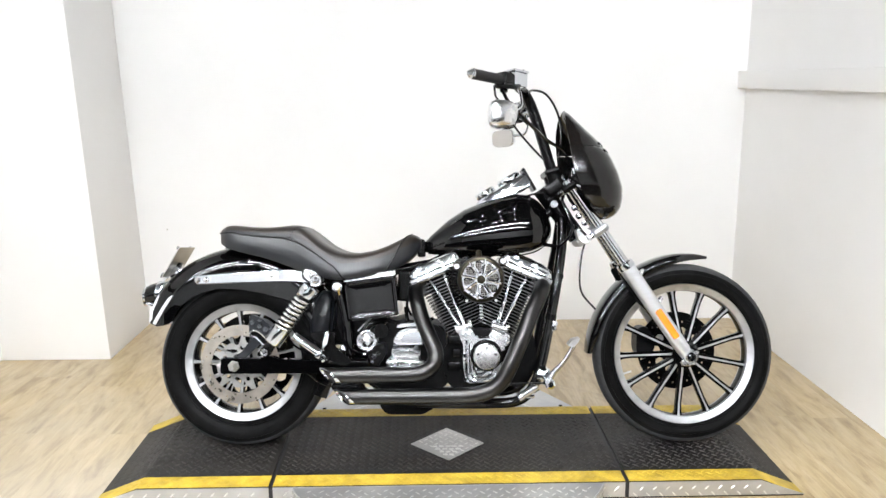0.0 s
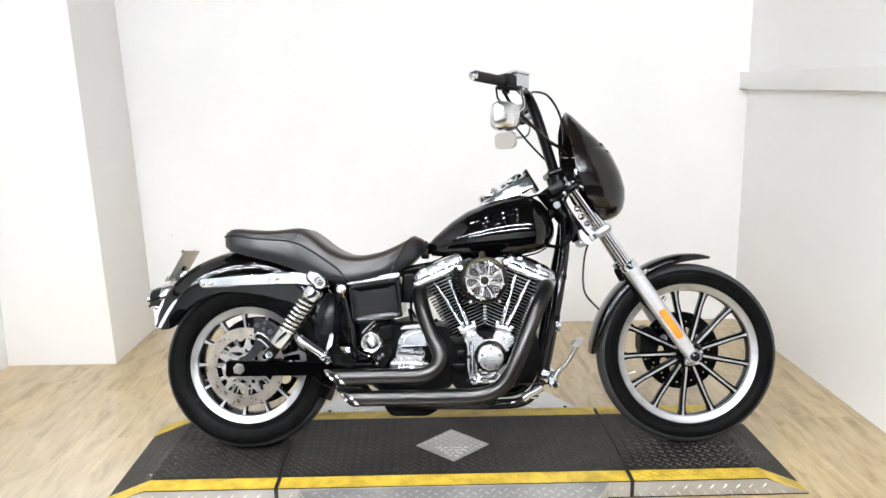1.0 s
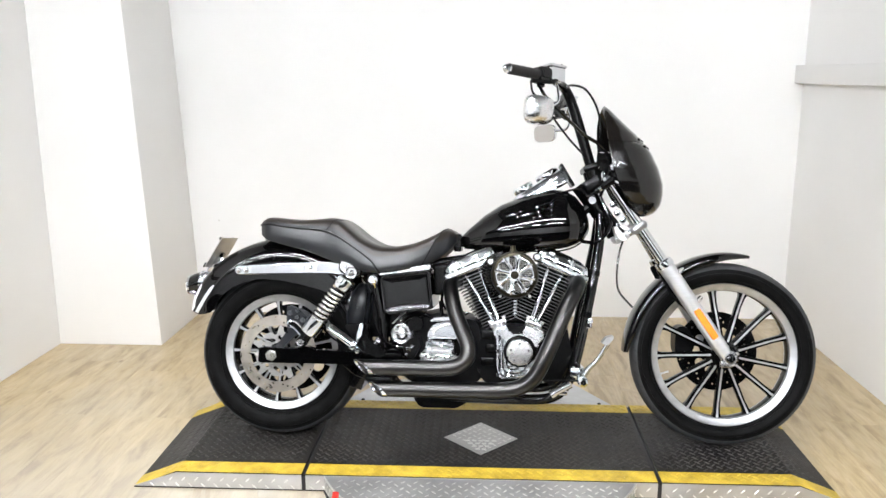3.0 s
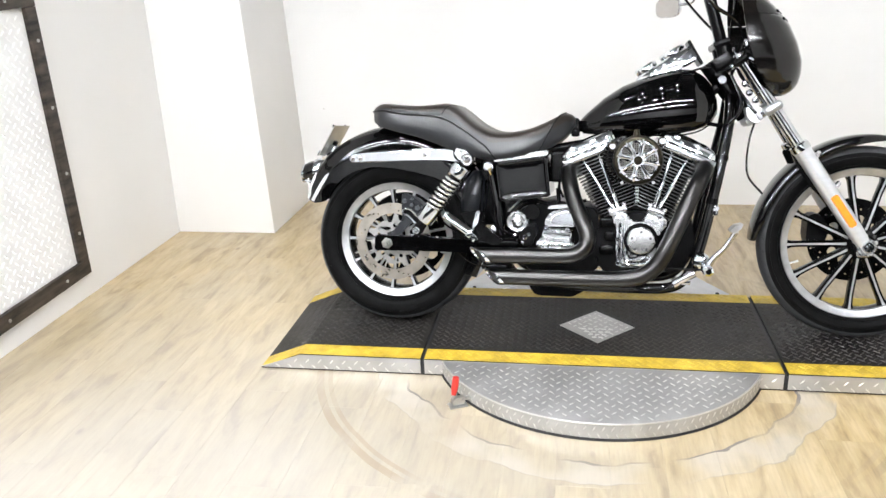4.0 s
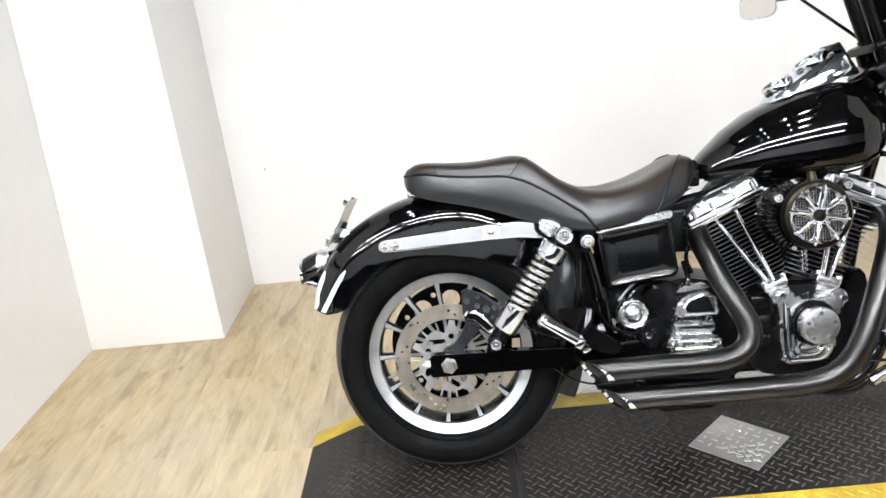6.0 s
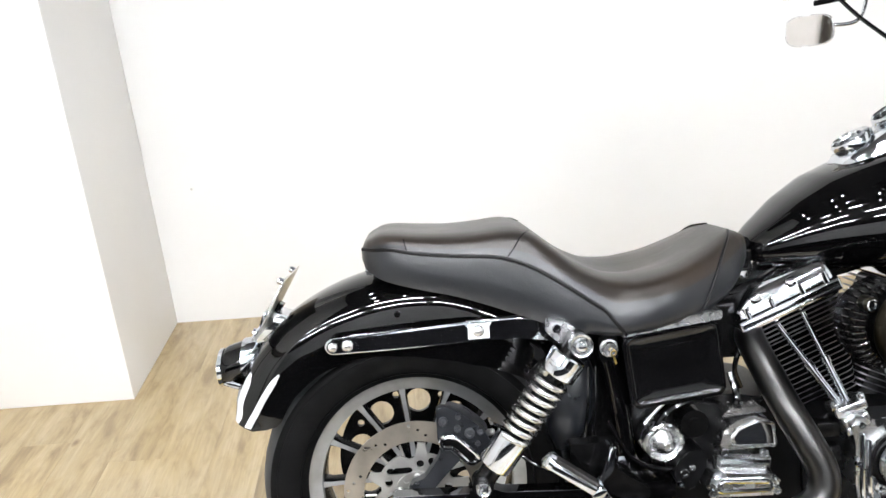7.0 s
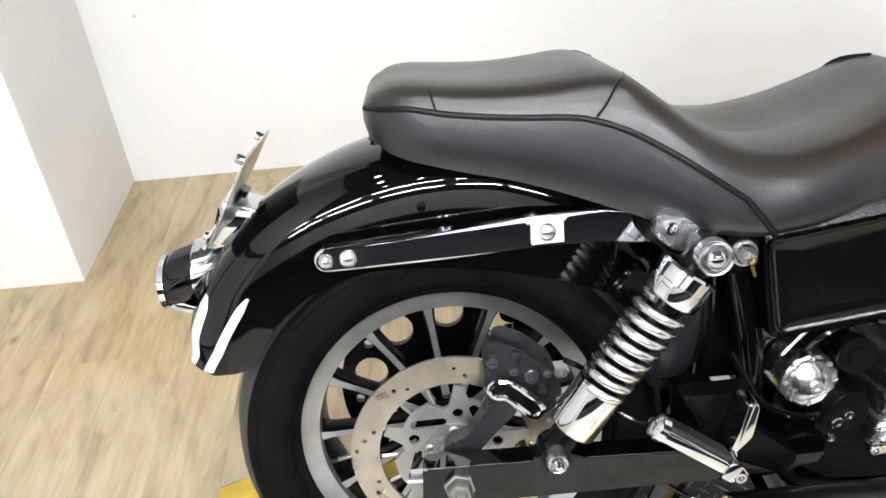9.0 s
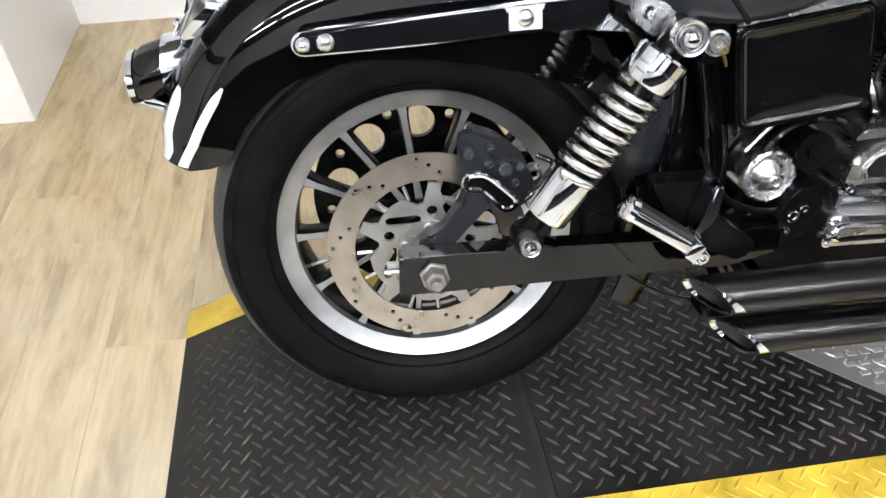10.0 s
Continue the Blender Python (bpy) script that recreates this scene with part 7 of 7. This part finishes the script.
for s in (-1, 1):
    g0, g1 = Vector((0.925 + TURNX(s, 0.338), s * 0.338, 1.2835)), Vector((0.833 + TURNX(s, 0.42), s * 0.42, 1.2845))
    ax = (g1 - g0).normalized()
    bm = bmesh.new()
    tube(bm, [g0, g0 + ax * 0.01, g0 + ax * 0.11, g1 - ax * 0.005, g1], [0.021, 0.0175, 0.0175, 0.018, 0.018], 18, 0)
    gr = part("grip", bm, GRIPRUB, bars, "ribbed black rubber grip")
    bm = bmesh.new()
    lathe(bm, g1, ax, [(0.016, -0.002), (0.0178, 0.003), (0.0165, 0.009), (0.010, 0.019), (0.004, 0.026), (0.001, 0.027)], 8)
    part("grip_cap", bm, CHROME, bars, "chrome bullet grip end")
    bm = bmesh.new()
    mh = look(g0 - ax * 0.022, g0 + ax)
    box(bm, (-0.024, -0.028, -0.024), (0.024, 0.026, 0.024), 0.008, m=mh)
    box(bm, (-0.03, -0.012, -0.018), (-0.02, 0.014, 0.018), 0.004, m=mh)
    box(bm, (-0.006, -0.04, -0.012), (0.012, -0.02, 0.012), 0.004, m=mh)
    part("switch_housing", bm, PLASTIC, bars, "black switch housing")
    bm = bmesh.new()
    mm = look(g0 - ax * 0.075, g0 + ax)
    box(bm, (-0.026, -0.016, -0.030), (0.026, 0.032, 0.034), 0.006, m=mm)
    box(bm, (-0.029, 0.032, -0.033), (0.029, 0.040, 0.037), 0.003, m=mm)
    for x in (-0.018, 0.018):
        bolt(bm, mm @ Vector((x, 0.040, 0.02)), mm.to_3x3() @ Vector((0, 1, 0)), 0.005, 0.004)
    part("master_cylinder", bm, CHROME, bars, "chrome brake fluid reservoir" if s < 0 else "chrome clutch perch")
    bm = bmesh.new()
    tube(bm, [g0 - ax * 0.05 + Vector((0.028, 0, -0.014)), g0 + Vector((0.05, 0, -0.026)), g0 + ax * 0.04 + Vector((0.05, 0, -0.03)), g0 + ax * 0.08 + Vector((0.042, 0, -0.032))], [0.008, 0.007, 0.006, 0.007], 10, 5)
    part("lever", bm, SATIN, bars, "black lever")
# mirrors hung below the bar on both sides
for s, c, tall in ((-1, Vector((0.932, -0.372, 1.160)), 1.3), (1, Vector((0.984, 0.372, 1.186)), 1.0)):
    bm = bmesh.new()
    top = Vector((0.99 + TURNX(s, 0.278), s * 0.278, 1.275))
    tube(bm, [top, (0.998 + TURNX(s, 0.3), s * 0.30, 1.235), (0.996 + TURNX(s, 0.25), s * 0.315, 1.195), c + Vector((0.02, -s * 0.02, 0.008))], 0.0048, 10, 6)
    mir = part("mirror", bm, CHROME, BIKE, "chrome mirror hung below the handlebar")
    nrm = Vector((-0.62 if s > 0 else -0.5, -0.74 if s > 0 else 0.8, -0.13 if s > 0 else 0.12)).normalized()
    zz = Vector((0, 0, 1))
    uu = zz.cross(nrm).normalized()
    ww = nrm.cross(uu)
    prof = [(0.056 * math.copysign(abs(math.cos(a)) ** 0.62, math.cos(a)), 0.037 * math.copysign(abs(math.sin(a)) ** 0.62, math.sin(a))) for a in [2 * math.pi * k / 32 for k in range(32)]]
    bm = bmesh.new()
    rings = []
    for h, g in ((0.006, 0.97), (0.004, 1.0), (-0.003, 1.0), (-0.012, 0.94), (-0.021, 0.82), (-0.028, 0.64), (-0.033, 0.42), (-0.035, 0.16)):
        rings.append([c + uu * x * g + ww * z * g * tall + nrm * h for x, z in prof])
    ring_skin(bm, rings)
    part("mirror_shell", bm, CAST, mir, "chrome mirror shell", angle=50)
    bm = bmesh.new()
    rings = [[c + uu * x * 0.93 + ww * z * 0.92 * tall + nrm * h for x, z in prof] for h in (0.0055, 0.0072)]
    ring_skin(bm, rings)
    part("mirror_glass", bm, MIRRORG, mir, "mirror glass")

# ---- controls and cables ----
bm = bmesh.new()
tube(bm, [(1.095, -0.25, 0.262), (1.118, -0.252, 0.300), (1.145, -0.255, 0.328), (1.168, -0.258, 0.365), (1.182, -0.26, 0.39)], [0.013, 0.0095, 0.0075, 0.0075, 0.009], 12, 5)
bp = part("brake_pedal", bm, CHROME, BIKE, "chrome forward brake pedal")
bm = bmesh.new()
slab(bm, round_poly([(1.158, 0.392), (1.176, 0.412), (1.200, 0.418), (1.196, 0.405), (1.178, 0.385)], 0.004), -0.285, -0.235, 0.003)
part("pedal_pad", bm, STEEL, bp, "worn steel pedal pad")
bm = bmesh.new()
rod(bm, (1.098, -0.13, 0.262), (1.098, -0.30, 0.262), 0.013, seg=16)
rod(bm, (1.098, -0.24, 0.262), (1.098, -0.285, 0.262), 0.018, seg=16)
lathe(bm, (1.098, -0.30, 0.262), (0, -1, 0), [(0.001, 0.010), (0.010, 0.010), (0.017, 0.004), (0.017, -0.03)], 6)
part("foot_peg", bm, CHROME, BIKE, "chrome forward foot peg mount")
bm = bmesh.new()
box(bm, (1.06, -0.22, 0.262), (1.11, -0.13, 0.30), 0.008)
part("control_bracket", bm, CHROME, BIKE)
bm = bmesh.new()
rod(bm, (1.005, -0.235, 0.212), (1.062, -0.24, 0.246), 0.014, seg=14)
rod(bm, (0.995, -0.235, 0.206), (1.01, -0.235, 0.215), 0.018, seg=14)
box(bm, (1.02, -0.245, 0.205), (1.05, -0.225, 0.228), 0.004)
part("rear_master_cylinder", bm, CHROME, BIKE, "chrome rear brake master cylinder")
bm = bmesh.new()
rod(bm, (0.93, -0.25, 0.258), (1.09, -0.25, 0.259), 0.004, seg=8)
part("brake_rod", bm, SATIN, BIKE)
for pts, r in (([(0.995, -0.235, 0.206), (0.96, -0.22, 0.178), (0.90, -0.19, 0.17), (0.83, -0.15, 0.185)], 0.0045),
               ([(1.255, -0.06, 0.745), (1.236, -0.09, 0.69), (1.229, -0.095, 0.61), (1.24, -0.09, 0.555), (1.29, -0.07, 0.50)], 0.0035),
               ([(1.03, -0.20, 1.265), (1.055, -0.16, 1.282), (1.105, -0.12, 1.275), (1.147, -0.10, 1.215), (1.164, -0.09, 1.13), (1.157, -0.07, 1.03), (1.165, -0.05, 0.96)], 0.0042),
               ([(0.93, -0.335, 1.255), (0.96, -0.29, 1.215), (1.03, -0.2, 1.165), (1.10, -0.15, 1.11), (1.17, -0.11, 1.07), (1.20, -0.09, 1.0), (1.17, -0.06, 0.90)], 0.0062),
               ([(0.905, -0.35, 1.262), (0.915, -0.33, 1.222), (0.955, -0.29, 1.205), (1.03, -0.2, 1.155)], 0.0036),
               ([(1.17, -0.05, 0.90), (1.205, -0.08, 0.80), (1.16, -0.09, 0.735), (1.10, -0.10, 0.735)], 0.007),
               ([(1.185, -0.06, 0.87), (1.225, -0.095, 0.80), (1.25, -0.105, 0.77)], 0.005),
               ([(1.0, 0.30, 1.262), (1.04, 0.24, 1.19), (1.10, 0.15, 1.10), (1.19, 0.09, 1.0)], 0.0045),
               ([(1.115, -0.04, 0.93), (1.08, -0.05, 0.925), (1.035, -0.06, 0.912)], 0.004)):
    bm = bmesh.new()
    tube(bm, pts, r, 8, 7)
    part("cable", bm, PLASTIC, BIKE)
bm = bmesh.new()
rod(bm, (0.655, -0.05, 0.745), (0.655, 0.05, 0.745), 0.012, seg=12)
box(bm, (0.640, -0.06, 0.69), (0.668, 0.06, 0.735), 0.006)
part("tank_mount", bm, SATIN, BIKE)

# ---- floor planks ----
PW, PL = 0.152, 1.22
bm = bmesh.new()
c = 0.0005
lo = [(-PW / 2, -PL / 2), (PW / 2, -PL / 2), (PW / 2, PL / 2), (-PW / 2, PL / 2)]
rows = []
for g, z in ((0.00012, -0.0044), (0.00012, -0.0004), (c, 0.0)):
    rows.append([bm.verts.new((x - math.copysign(g, x), y - math.copysign(g, y), z)) for x, y in lo])
bm.faces.new(rows[2])
for a, b in zip(rows, rows[1:]):
    for i in range(4):
        j = (i + 1) % 4
        bm.faces.new((a[i], a[j], b[j], b[i]))
pm = to_mesh("plank", bm, OAK, angle=10)
rng = random.Random(7)
for i in range(27):
    x = XL + PW * (i + 0.28)
    y = -1.62 + rng.random() * PL * 0.9
    while y < YB + PL / 2 - 0.02:
        ob = new("plank", pm)
        ob.parent = FLOOR
        end = min(y + PL / 2, YB + 0.01)
        begin = max(y - PL / 2, -1.758)
        ob.location = (x, (begin + end) / 2, 0)
        ob.scale = (1, (end - begin) / PL, 1)
        y += PL
